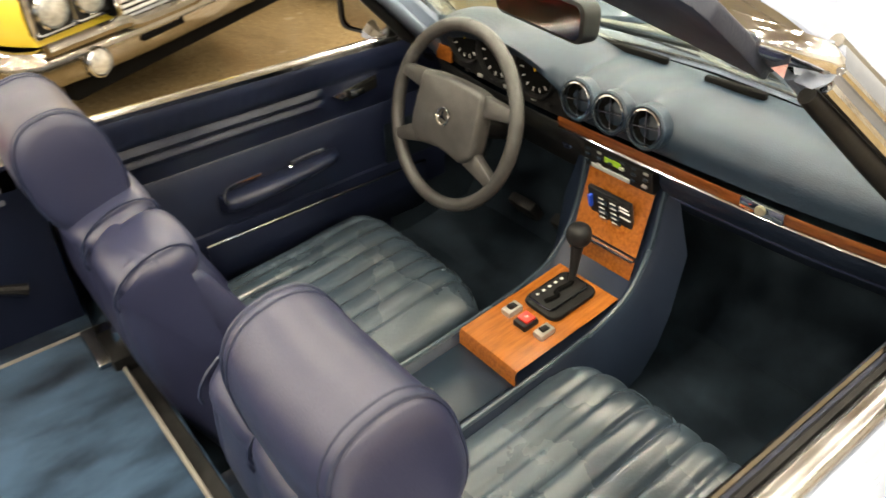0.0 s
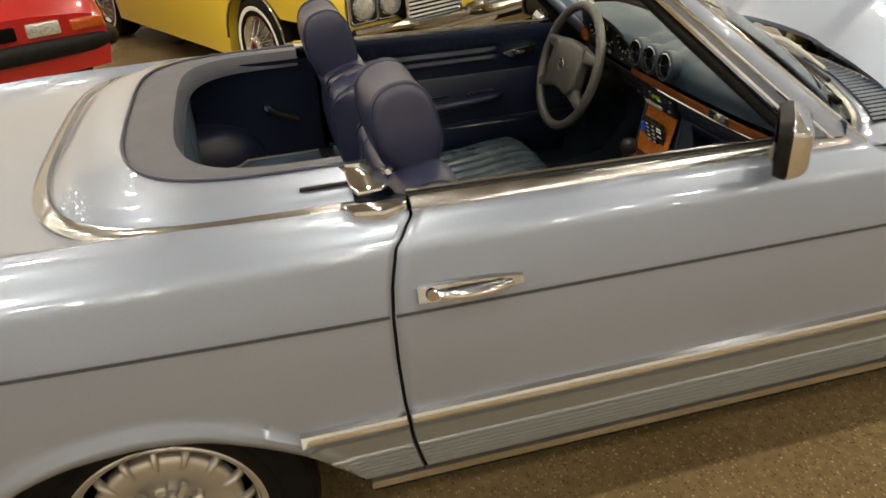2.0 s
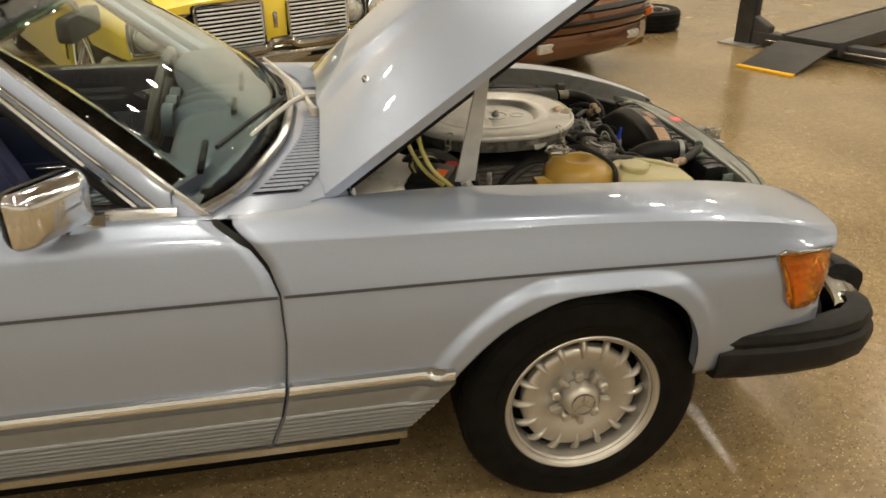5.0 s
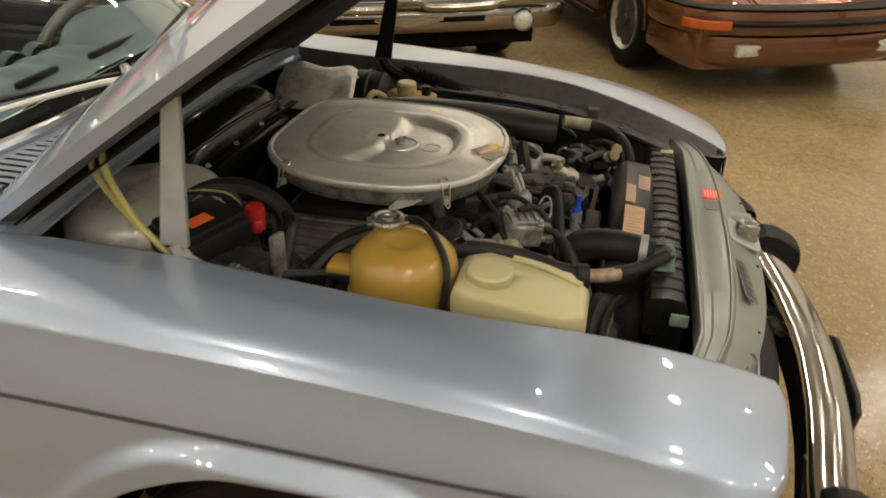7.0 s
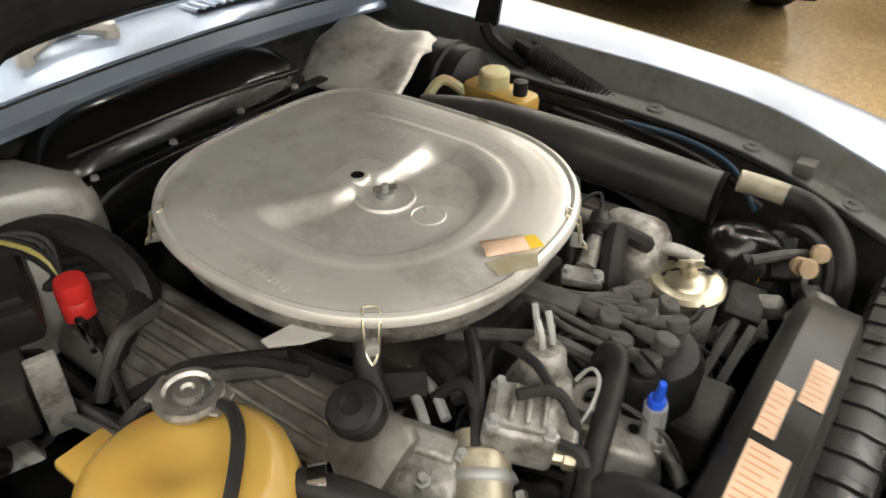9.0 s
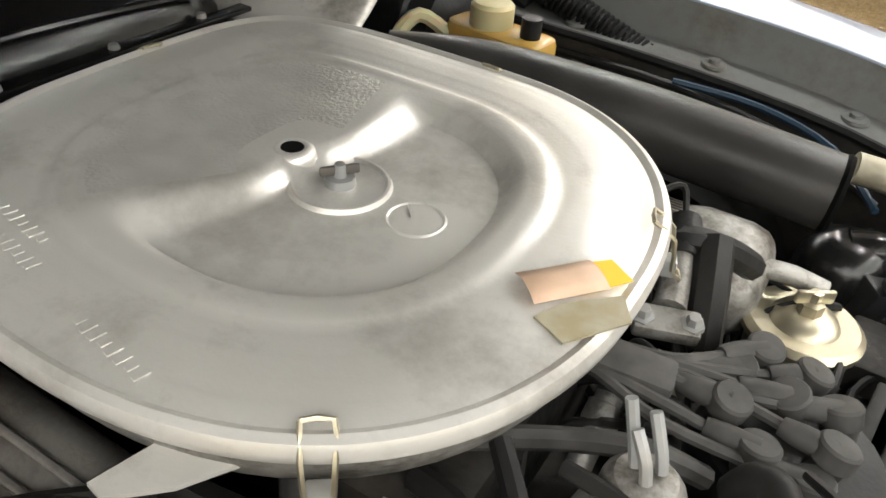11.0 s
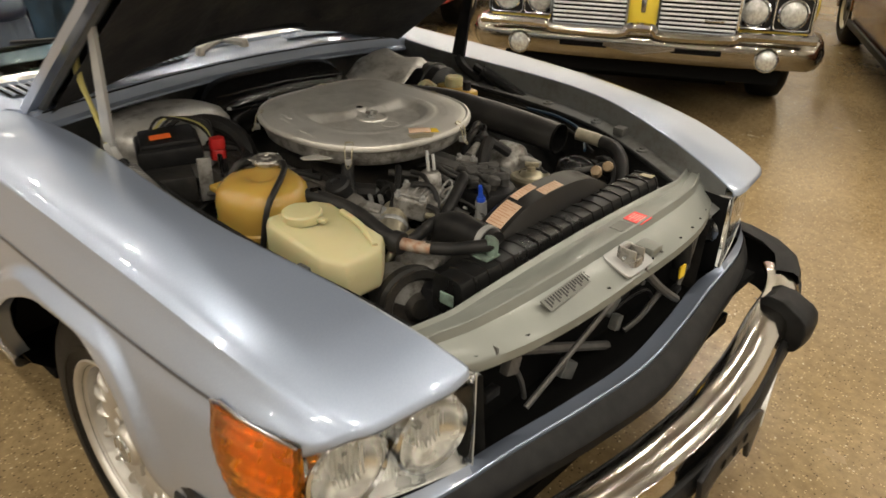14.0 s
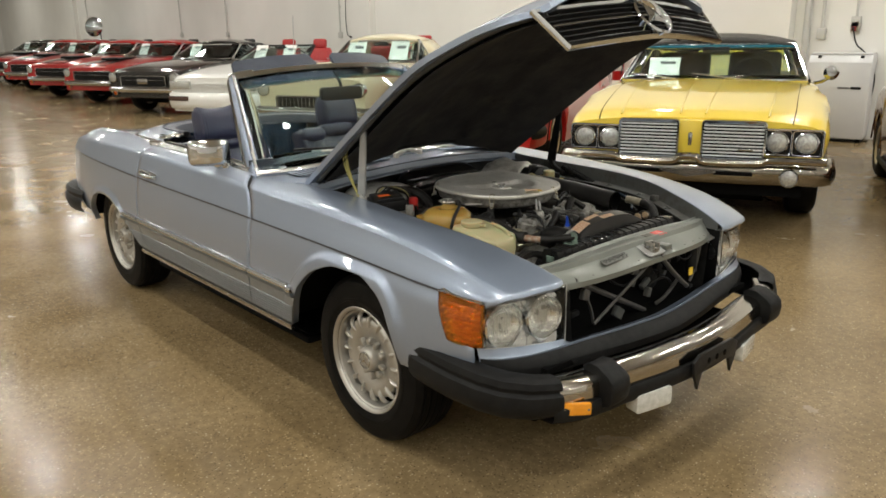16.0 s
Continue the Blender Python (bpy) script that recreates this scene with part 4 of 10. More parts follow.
for side, owner in ((-1, fender_r), (1, fender_l)):
    T = [(0.444, 0.781, 0.700), (0.50, 0.773, 0.696), (0.56, 0.7625, 0.691), (0.606, 0.750, 0.686)]
    B_ = [(0.497, 0.772, 0.557), (0.535, 0.767, 0.551), (0.575, 0.758, 0.548), (0.604, 0.748, 0.547)]
    rows = []
    for i in range(25):
        t = i / 24
        rib = 0.0018 * abs(math.sin(t * math.pi * 6))
        row = []
        for j in range(10):
            u = j / 9 * 3
            k = min(int(u), 2)
            a = Vector(T[k]).lerp(Vector(T[k + 1]), u - k)
            b = Vector(B_[k]).lerp(Vector(B_[k + 1]), u - k)
            p = a.lerp(b, t)
            o = 0.010 * math.sin(math.pi * min(max(t * 0.9 + 0.05, 0), 1)) + rib
            yw = section(p.x, s_of(p.x, p.z))[0] + 0.004
            row.append((p.x + o * 0.3, side * (lerp(yw, p.y, (j / 9) ** 2) + o * 0.8), p.z))
        rows.append(row)
    sig = part("turn_signal", S().grid(rows), AMBER, car, "amber wrap-round turn signal", thick=0.006)
    trim = [Vector((x, side * (y + 0.004), z + 0.003)) for x, y, z in T] + [Vector((x + 0.002, side * (y + 0.004), z - 0.003)) for x, y, z in reversed(B_)]
    part("signal_seal", S().tube([trim[-1]] + trim[:1] + trim[1:4], 0.0035, 6, 2), BRIGHT, sig)
    # faceted silvered bowl behind the amber lens
    bowl = [[(p[0] - 0.012 - 0.006 * (i % 2) - 0.004 * (j % 2), side * (abs(p[1]) - 0.016 - 0.010 * (i % 2)), p[2]) for j, p in enumerate(r)] for i, r in enumerate(rows[::2])]
    part("signal_reflector", S().grid(bowl), REFLECT, sig, angle=10)
    # headlamp unit
    plan = curve([(0.425, 0.690), (0.468, 0.684), (0.50, 0.677), (0.58, 0.660), (0.66, 0.640), (0.72, 0.622), (0.748, 0.606)])
    ys = [lerp(0.748, 0.468, i / 20) for i in range(21)]
    top = lambda y: 0.685 + 0.018 * (0.748 - y) / 0.28
    low = lambda y: 0.547 - 0.030 * (0.748 - y) / 0.28
    cover = S().grid([[(plan(y) + 0.004 * math.sin(math.pi * t), side * y, lerp(top(y), low(y), t)) for y in ys] for t in np.linspace(0, 1, 9)])
    yr = [lerp(0.748, 0.468, i / 140) for i in range(141)]
    flute = lambda i: 0.0035 * (i % 4 < 2)
    unit = part("headlamp", S().grid([[(plan(y) + d + (flute(i) if d < -0.03 else 0), side * y, lerp(top(y), low(y), t)) for i, y in enumerate(yr)] for d, t in ((-0.002, 0.0), (-0.034, 0.02), (-0.04, 0.3), (-0.042, 0.6), (-0.034, 0.98), (-0.002, 1.0))]), HOUSING, car, "twin round headlamps behind clear fluted cover")
    cv = part("lamp_cover", cover, LENS, unit, thick=0.003)
    cv.visible_shadow = False
    rim = [Vector((plan(y) + 0.002, side * y, top(y))) for y in ys] + [Vector((plan(y) + 0.002, side * y, low(y))) for y in reversed(ys)]
    part("cover_trim", S().tube(rim, 0.0015, 6, 1), GREYLAMP, unit)
    for y in (0.678, 0.534):
        m = Matrix.Translation((plan(y) - 0.02, side * y, 0.606)) @ pose(0, 0, 0, 0, 0, side * 9) @ pose(0, 0, 0, 0, 90, 0)
        lampob = part("bezel", S().lathe([(0.074, -0.02), (0.072, 0.008), (0.067, 0.012), (0.063, 0.006)], m, 36), CHROME, unit)
        part("reflector_bowl", S().lathe([(0.063, 0.004), (0.045, -0.012), (0.02, -0.022), (0.0, -0.024)], m, 32), REFLECT, unit)
        part("lamp_glass", S().lathe([(0.064, 0.006), (0.05, 0.013), (0.025, 0.017), (0.0, 0.018)], m, 32), FLUTED, unit)
    # inner cheek of the grille opening, near-black in place of its shade
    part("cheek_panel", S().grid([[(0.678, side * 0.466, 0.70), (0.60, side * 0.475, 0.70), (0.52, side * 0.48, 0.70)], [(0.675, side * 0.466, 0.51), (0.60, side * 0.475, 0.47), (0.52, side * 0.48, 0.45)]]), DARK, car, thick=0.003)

lip = curve([(-0.76, 0.585), (-0.72, 0.634), (-0.66, 0.664), (-0.53, 0.692), (-0.38, 0.707), (-0.2, 0.731), (0, 0.748), (0.2, 0.731), (0.38, 0.707), (0.53, 0.692), (0.66, 0.664), (0.72, 0.634), (0.76, 0.585)])
Yf = [lerp(-0.755, 0.755, i / 60) for i in range(61)]
rise = lambda y, d: min(1.0, max(0.0, (abs(y) - 0.445) / 0.02)) * max(0.0, -d - 0.004) / 0.046
rows = [[(lip(y) + d * (1 - 0.75 * rise(y, -0.05)), y, z + 0.012 * (abs(y) / 0.75) ** 2 + (0.036 + 0.02 * (abs(y) - 0.46) / 0.28) * rise(y, d)) for y in Yf] for d, z in ((-0.05, 0.478), (-0.045, 0.486), (-0.012, 0.498), (-0.003, 0.504), (0.001, 0.503), (0.001, 0.498), (0.0, 0.47))]
apron = part("front_apron", S().grid(rows), PAINT, car)
nose = lambda y: lip(y) + 0.012 + 0.036 * (1 - (abs(y) / 0.76) ** 2)
rows = [[(lerp(lip(y) + 0.003, nose(y), t), y, 0.499 - 0.022 * t - 0.012 * t ** 4 + 0.012 * (abs(y) / 0.75) ** 2) for y in Yf] for t in (0, 0.05, 0.4, 0.8, 0.95, 1)] + [[(nose(y) - 0.004, y, 0.440) for y in Yf], [(nose(y) - 0.03, y, 0.428) for y in Yf]]
part("rubber_filler", S().grid(rows), BLACK, car)

# scuffed chrome, with the brown floor's reflection tinted into the colour
WORN_TINTED_CHROME = material("scuffed_chrome_reflection_tint", (0.45, 0.43, 0.40), 0.13, 1.0, rough_var=0.05, scale=9, color2=(0.42, 0.395, 0.35), mix=1.0)
bx = curve([(-0.70, 0.700), (-0.655, 0.738), (-0.38, 0.800), (-0.15, 0.832), (0, 0.84), (0.15, 0.832), (0.38, 0.800), (0.655, 0.738), (0.70, 0.70)])
Yb = [lerp(-0.675, 0.675, i / 50) for i in range(51)]
bumper = part("front_bumper", S().grid([[(bx(y) + d, y, z) for y in Yb] for d, z in ((0.0, 0.452), (0.0, 0.466), (0.012, 0.474), (0.04, 0.475), (0.065, 0.470), (0.083, 0.456), (0.088, 0.435), (0.088, 0.412), (0.08, 0.405))]), WORN_TINTED_CHROME, car, "chrome bumper with black rubber ends and overriders")
part("rubber_strip", S().grid([[(bx(y) + d, y, z) for y in Yb] for d, z in ((0.075, 0.408), (0.095, 0.406), (0.101, 0.395), (0.100, 0.362), (0.090, 0.350), (0.03, 0.345), (0.0, 0.36))]), BLACK, bumper)
for side in (-1, 1):
    pl = [(0.322, 0.800), (0.40, 0.812), (0.52, 0.818), (0.64, 0.810), (0.72, 0.785), (0.785, 0.735), (0.815, 0.68), (0.825, 0.645)]
    prof = [(-0.06, 0.505), (-0.015, 0.508), (0.0, 0.498), (0.006, 0.478), (0.001, 0.468), (0.001, 0.462), (0.012, 0.452), (0.016, 0.425), (0.012, 0.395), (-0.005, 0.372), (-0.05, 0.355)]
    rows = []
    for d, z in prof:
        row = []
        for i in range(len(pl)):
            p = Vector(pl[i])
            a, b = Vector(pl[max(i - 1, 0)]), Vector(pl[min(i + 1, len(pl) - 1)])
            n = Vector(((b - a).y, -(b - a).x)).normalized()
            n = n if n.dot(Vector((0.5, 1))) > 0 else -n
            row.append((p.x + n.x * d, side * (p.y + n.y * d), z - 0.026 * (i / 7) ** 2 * max(0.0, (z - 0.36) / 0.15)))
        rows.append(row)
    sh = S().grid(rows)
    sh.cap([r[0] for r in rows])
    part("rubber_corner", sh, BLACK, bumper)
    # overrider
    yo = side * 0.485
    X0 = bx(abs(yo))
    prof = [(X0 + 0.02, 0.490), (X0 + 0.04, 0.503), (X0 + 0.075, 0.500), (X0 + 0.118, 0.478), (X0 + 0.132, 0.464), (X0 + 0.137, 0.44), (X0 + 0.133, 0.405), (X0 + 0.122, 0.386), (X0 + 0.10, 0.376), (X0 + 0.03, 0.37)]
    rows = [[(x - 0.006 * q ** 4, yo + w_ * (0.82 + 1.6 * (x - X0 - 0.02)), z) for x, z in prof] for w_, q in ((-0.044, 1), (-0.041, 0.85), (-0.02, 0.4), (0.0, 0), (0.02, 0.4), (0.041, 0.85), (0.044, 1))]
    sh = S().grid(rows, close_v=True)
    sh.cap(rows[0])
    sh.cap(rows[-1], True)
    part("overrider", sh, BLACK, bumper, bevel=0.005, seg=2, angle=60)
    # lamp under the bumper
    yl = side * 0.30
    fog = part("marker_lamp", S().prism(rounded(0.15, 0.065, 0.012), -0.05, 0.0, Matrix.Translation((bx(0.3) + 0.105, yl, 0.335)) @ pose(0, 0, 0, 0, 0, side * 12) @ pose(0, 0, 0, 90, 0, 90)), material("frosted_clear_lens", (0.70, 0.71, 0.69), 0.2, 0.2, color2=(0.55, 0.56, 0.54), scale=60, coat=0.8, bump=0.3, bump_scale=200), bumper, "white lamp under the bumper", bevel=0.003)
    part("lamp_shell", S().prism(rounded(0.14, 0.06, 0.012), -0.09, -0.051, Matrix.Translation((bx(0.3) + 0.105, yl, 0.335)) @ pose(0, 0, 0, 0, 0, side * 12) @ pose(0, 0, 0, 90, 0, 90)), REFLECT, fog)
    mk = Matrix.Translation((0.849, side * 0.610, 0.394)) @ pose(0, 0, 0, 0, 0, side * 38) @ pose(0, 0, 0, 90, 0, 90)
    mark = part("amber_marker", S().prism(rounded(0.088, 0.038, 0.004), 0.0, 0.016, mk), material("yellow_amber_lens", (0.80, 0.33, 0.015), 0.2, color2=(0.7, 0.27, 0.01), scale=40, coat=0.6, bump=0.2, bump_scale=150), bumper, "amber side marker", bevel=0.003)
    for q in (-0.036, 0.036):
        part("screw", S().lathe([(0.0, 0.019), (0.004, 0.018), (0.004, 0.015)], mk @ Matrix.Translation((q, 0, 0)), 8), CHROME, mark)
# bracket for a plate, empty
sh = S()
out = [(-0.14, 0.03), (-0.10, 0.05), (0.10, 0.05), (0.14, 0.03), (0.13, -0.02), (0.105, -0.075), (0.085, -0.02), (0.05, -0.012), (-0.05, -0.012), (-0.085, -0.02), (-0.105, -0.075), (-0.13, -0.02)]
sh.prism(out, 0.0, 0.012, Matrix.Translation((0.942, 0.0, 0.39)) @ pose(0, 0, 0, 90, 0, 90))
br = part("plate_bracket", sh, PLASTIC, bumper, "black empty number plate bracket", bevel=0.003)
for q in (-0.05, 0.0, 0.05):
    part("bracket_hole", S().lathe([(0.0, 0.014), (0.011, 0.0135)], Matrix.Translation((0.942, q, 0.405)) @ pose(0, 0, 0, 0, 90, 0), 12), DARK, br)

# ---- rear end ----
VINYL = material("slate_blue_vinyl_trim", (0.065, 0.07, 0.092), 0.5, color2=(0.08, 0.086, 0.108), scale=14, bump=0.2, bump_scale=300, rough_var=0.08)


def u_path(a, b, x0, n, t):
    """A boxy U open to the front, t from 0 to 1, from the right end round the back to the left end."""
    ang = math.pi * t
    c, s_ = math.cos(ang), math.sin(ang)
    return x0 - b * abs(s_) ** (2 / n), -a * math.copysign(abs(c) ** (2 / n), c)


NT = 64
TT = [i / NT for i in range(NT + 1)]


def deck_ring(a, b, z, n=4.2, x0=-1.985):
    out = []
    for t in TT:
        x, y = u_path(a, b, x0, n, t)
        out.append((x, y, z(x, y) if callable(z) else z))
    return out


crown = lambda x, y: 0.942 + 0.022 * (1 - (abs(y) / 0.65) ** 2) - 0.012 * max(0, (-x - 2.3))
rings = [deck_ring(0.470, 0.337, 0.90), deck_ring(0.471, 0.338, 0.925), deck_ring(0.480, 0.350, lambda x, y: crown(x, y) - 0.004), deck_ring(0.498, 0.385, crown), deck_ring(0.518, 0.445, crown), deck_ring(0.528, 0.462, lambda x, y: crown(x, y) - 0.006)]
tonneau = part("softtop_cover", S().grid([deck_ring(0.525, 0.458, lambda x, y: crown(x, y) - 0.002), deck_ring(0.575, 0.51, lambda x, y: crown(x, y) - 0.005), deck_ring(0.605, 0.56, lambda x, y: crown(x, y) - 0.014), deck_ring(0.628, 0.60, lambda x, y: crown(x, y) - 0.027), deck_ring(0.64, 0.615, lambda x, y: crown(x, y) - 0.040)]), PAINT, car)
part("vinyl_border", S().grid(rings), VINYL, tonneau, "slate-blue vinyl border round the well")
part("border_piping", S().tube(deck_ring(0.527, 0.461, lambda x, y: crown(x, y) + 0.001), 0.004, 6, 1), LEATHER, tonneau)
deck_out = []
for t in TT:
    x, y = u_path(1.0, 1.35, -1.985, 7, t)
    yy = y_inner(max(x, -3.3)) + 0.003
    deck_out.append((x, yy * y, z_inner(max(x, -3.335))))
inner = deck_ring(0.652, 0.635, lambda x, y: crown(x, y) - 0.046)
mid = [tuple(Vector(a).lerp(Vector(b), 0.5) + Vector((0, 0, 0.008))) for a, b in zip(inner, deck_out)]
part("trunk_lid", S().grid([inner, mid, deck_out]), PAINT, car)
part("deck_chrome", S().grid([deck_ring(0.638, 0.612, lambda x, y: crown(x, y) - 0.040), deck_ring(0.641, 0.618, lambda x, y: crown(x, y) - 0.027), deck_ring(0.652, 0.634, lambda x, y: crown(x, y) - 0.030), deck_ring(0.662, 0.648, lambda x, y: crown(x, y) - 0.042), deck_ring(0.664, 0.65, lambda x, y: crown(x, y) - 0.056)]), BRIGHT, car)
part("trunk_knob", S().lathe([(0.0, 0.014), (0.008, 0.012), (0.011, 0.0)], Matrix.Translation((-2.58, -0.33, 0.905)), 14), CHROME, car, "small chrome knob")
rows = [[(-3.34 + d, y, z) for y in np.linspace(-0.62, 0.62, 13)] for d, z in ((0.01, 0.81), (-0.015, 0.76), (-0.015, 0.55), (0.0, 0.42))]
part("tail_panel", S().grid(rows), PAINT, car)
for side in (-1, 1):
    part("tail_lamp", S().box((-3.352, side * 0.5, 0.66), (0.03, 0.3, 0.13)), material("red_lens", (0.5, 0.02, 0.02), 0.15, coat=0.5), car, "red ribbed tail lamp", bevel=0.01)
    # chrome hinge caps where the soft-top cover meets the door
    hinge = S().prism([(-2.012, 0.515), (-1.985, 0.512), (-1.945, 0.528), (-1.918, 0.57), (-1.91, 0.62), (-1.93, 0.65), (-1.98, 0.655), (-1.992, 0.615), (-1.992, 0.56)], 0.938, 0.950)
    hinge.v = [(x, side * y, z + (-0.004 if y < 0.58 else -0.012)) for x, y, z in hinge.v]
    hg = part("hinge_cap", hinge, CHROME, car, "polished chrome hinge cap", bevel=0.006)
    lower = S().prism([(-2.02, 0.655), (-1.975, 0.645), (-1.94, 0.66), (-1.905, 0.65), (-1.885, 0.665), (-1.892, 0.70), (-1.94, 0.718), (-2.0, 0.705)], 0.885, 0.922)
    lower.v = [(x, side * y, z) for x, y, z in lower.v]
    part("chrome_joint", lower, CHROME, car, bevel=0.008)
    part("latch_slot", S().box((-2.025, side * 0.60, 0.937), (0.12, 0.012, 0.004)), BLACK, hg, bevel=0.001)
    part("hinge_bolt", S().lathe([(0.0, 0.012), (0.012, 0.008), (0.014, 0.0)], Matrix.Translation((-1.905, side * 0.575, 0.936)), 12), CHROME, hg)
    # rear bumper end
    pl = [(-2.93, 0.812), (-3.05, 0.825), (-3.2, 0.82), (-3.34, 0.79), (-3.44, 0.72), (-3.5, 0.6), (-3.52, 0.3), (-3.52, 0.0)]
    rows = [[(x - d * 0.4, side * (y + d), z) for x, y in pl] for d, z in ((-0.06, 0.515), (-0.01, 0.52), (0.004, 0.50), (0.0, 0.475), (0.012, 0.46), (0.014, 0.42), (0.0, 0.385), (-0.05, 0.37))]
    part("rear_bumper", S().grid(rows), BLACK, car, "black rubber rear bumper")

# ---- engine bay ----
CASTING = material("grey_cast_alloy", (0.40, 0.39, 0.37), 0.44, 0.45, color2=(0.22, 0.215, 0.20), scale=22, mix=1.3, bump=0.3, bump_scale=160, grime=(0.07, 0.06, 0.048), grime_scale=26, grime_at=0.53)
BLOCK = material("oily_engine_block", (0.011, 0.011, 0.011), 0.5, 0.1, spec=0.25, color2=(0.03, 0.029, 0.027), scale=18, bump=0.3, bump_scale=80, grime=(0.05, 0.042, 0.034), grime_scale=10)
COVER = material("grimy_alloy_cover", (0.20, 0.19, 0.175), 0.42, 0.4, color2=(0.12, 0.112, 0.10), scale=9, bump=0.2, bump_scale=160, grime=(0.06, 0.052, 0.042), grime_scale=9, grime_at=0.52)
LID = material("brushed_aluminium_lid", (0.74, 0.725, 0.69), 0.37, 0.5, color2=(0.64, 0.63, 0.60), scale=5, rough_var=0.08, grime=(0.42, 0.405, 0.375), grime_scale=7, grime_at=0.60, bump=0.05, bump_scale=300)
HOSE = material("dusty_black_hose", (0.010, 0.010, 0.0105), 0.45, spec=0.22, color2=(0.022, 0.021, 0.02), scale=22, bump=0.1, bump_scale=120)
GLOSS = material("satin_black_plastic", (0.006, 0.006, 0.006), 0.2, spec=0.45, color2=(0.010, 0.010, 0.010), scale=10, rough_var=0.08)
TANK = material("aged_amber_plastic", (0.33, 0.205, 0.042), 0.24, color2=(0.38, 0.25, 0.06), scale=7, subsurface=0.15, grime=(0.36, 0.2, 0.05), grime_scale=9, grime_at=0.63, coat=0.2)
CREAM = material("yellowed_white_plastic", (0.42, 0.385, 0.21), 0.36, color2=(0.48, 0.44, 0.26), scale=6, subsurface=0.15, grime=(0.40, 0.34, 0.18), grime_scale=11, grime_at=0.66)
SILVERSHIELD = material("dull_silver_panel", (0.70, 0.685, 0.65), 0.42, 0.4, color2=(0.56, 0.545, 0.51), scale=8, grime=(0.2, 0.18, 0.15), grime_scale=10, grime_at=0.58)
BRASS = material("yellow_zinc", (0.50, 0.46, 0.34), 0.34, 0.8, color2=(0.38, 0.35, 0.26), scale=20)
ORANGE = material("orange_sticker", (0.85, 0.16, 0.03), 0.55)
RED = material("red_plastic", (0.50, 0.025, 0.02), 0.35, color2=(0.42, 0.02, 0.02), scale=20)
REDLABEL = material("red_paper_label", (0.75, 0.05, 0.05), 0.5)
PAPER = material("aged_pink_label", (0.52, 0.36, 0.25), 0.6, color2=(0.60, 0.43, 0.31), scale=30)
INK = material("faded_brown_ink", (0.30, 0.14, 0.08), 0.7)
WHITE = material("white_ink", (0.75, 0.74, 0.72), 0.6)
BLUE = material("blue_plastic", (0.02, 0.08, 0.55), 0.35)
YELLOWPAPER = material("yellow_paper", (0.80, 0.55, 0.03), 0.55)
GREENISH = material("copper_corrosion", (0.17, 0.25, 0.205), 0.75, color2=(0.05, 0.06, 0.05), scale=40, mix=0.8)
WIRE_Y = material("yellowed_clear_hose", (0.42, 0.38, 0.12), 0.35, trans=0.2)

FLANGE = material("dusty_grey_wing_flange", (0.105, 0.11, 0.11), 0.45, 0.2, color2=(0.15, 0.155, 0.15), scale=9, grime=(0.07, 0.065, 0.055), grime_scale=9, grime_at=0.56)
# walls of the bay
for side in (-1, 1):
    xs = [lerp(-0.66, 0.66, i / 30) for i in range(31)]
    e = lambda x: (y_inner(x), z_inner(x))
    rows = [[(x, side * (e(x)[0] - d), e(x)[1] - h) for x in xs] for d, h in ((0.0, 0.002), (0.004, 0.010), (0.006, 0.045), (0.012, 0.054), (0.058, 0.060), (0.064, 0.068))]
    gut = part("hood_gutter", S().grid(rows), FLANGE, car, "dusty grey channel along the wing")
    rows = [[(x, side * (e(x)[0] - d), e(x)[1] - h) for x in xs] for d, h in ((0.064, 0.068), (0.070, 0.14), (0.085, 0.28), (0.10, 0.44))]
    part("inner_wing", S().grid(rows), BLOCK, car)
    part("gutter_seal", S().tube([(x, side * (e(x)[0] - 0.063), e(x)[1] - 0.062) for x in (-0.6, -0.3, 0, 0.25, 0.45, 0.62)], 0.006, 6), BLACK, gut)
    for x in (-0.35, -0.1, 0.08, 0.249, 0.414, 0.577):
        mb = Matrix.Translation((x, side * (e(x)[0] - 0.034), e(x)[1] - 0.056))
        part("wing_bolt", S().lathe([(0.0, 0.007), (0.007, 0.007), (0.008, 0.003), (0.015, 0.002), (0.016, -0.002)], mb, 14), FLANGE, gut)
    part("bump_stop", S().box((0.335, side * (e(0.335)[0] - 0.033), e(0.335)[1] - 0.045), (0.03, 0.03, 0.022)), INNER, gut, bevel=0.003)
# near-black floor added to stop light from coming up into the bay
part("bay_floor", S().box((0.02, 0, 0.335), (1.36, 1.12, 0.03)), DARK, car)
part("firewall", S().grid([[(-0.635, y, z) for y in np.linspace(-0.64, 0.64, 9)] for z in (0.34, 0.6, 0.80, 0.865)]), INNER, car, thick=0.004)
rows = [[(-0.537 + d, y, cz(y) - h) for y in np.linspace(-0.6, 0.6, 25)] for d, h in ((0.0, 0.004), (0.006, 0.008), (0.008, 0.032), (0.016, 0.040), (0.016, 0.046), (-0.02, 0.055))]
part("cowl_gutter", S().grid(rows), PAINT, car)
part("cowl_seam", S().tube([(-0.532, y, cz(y) - 0.006) for y in np.linspace(-0.58, 0.58, 15)], 0.002, 6, 1), BLACK, car)
# black heater plenum below the cowl
pl = part("heater_plenum", S().grid([[(-0.55 + d + 0.03 * (y + 0.2), y, z - 0.07 * max(0.0, abs(y - 0.035) / 0.25) ** 6) for y in np.linspace(-0.215, 0.285, 25)] for d, z in ((0.0, 0.84), (0.012, 0.868), (0.045, 0.874), (0.08, 0.858), (0.102, 0.82), (0.106, 0.806), (0.135, 0.802), (0.142, 0.79), (0.145, 0.74))]), GLOSS, car, "glossy black heater plenum cover")
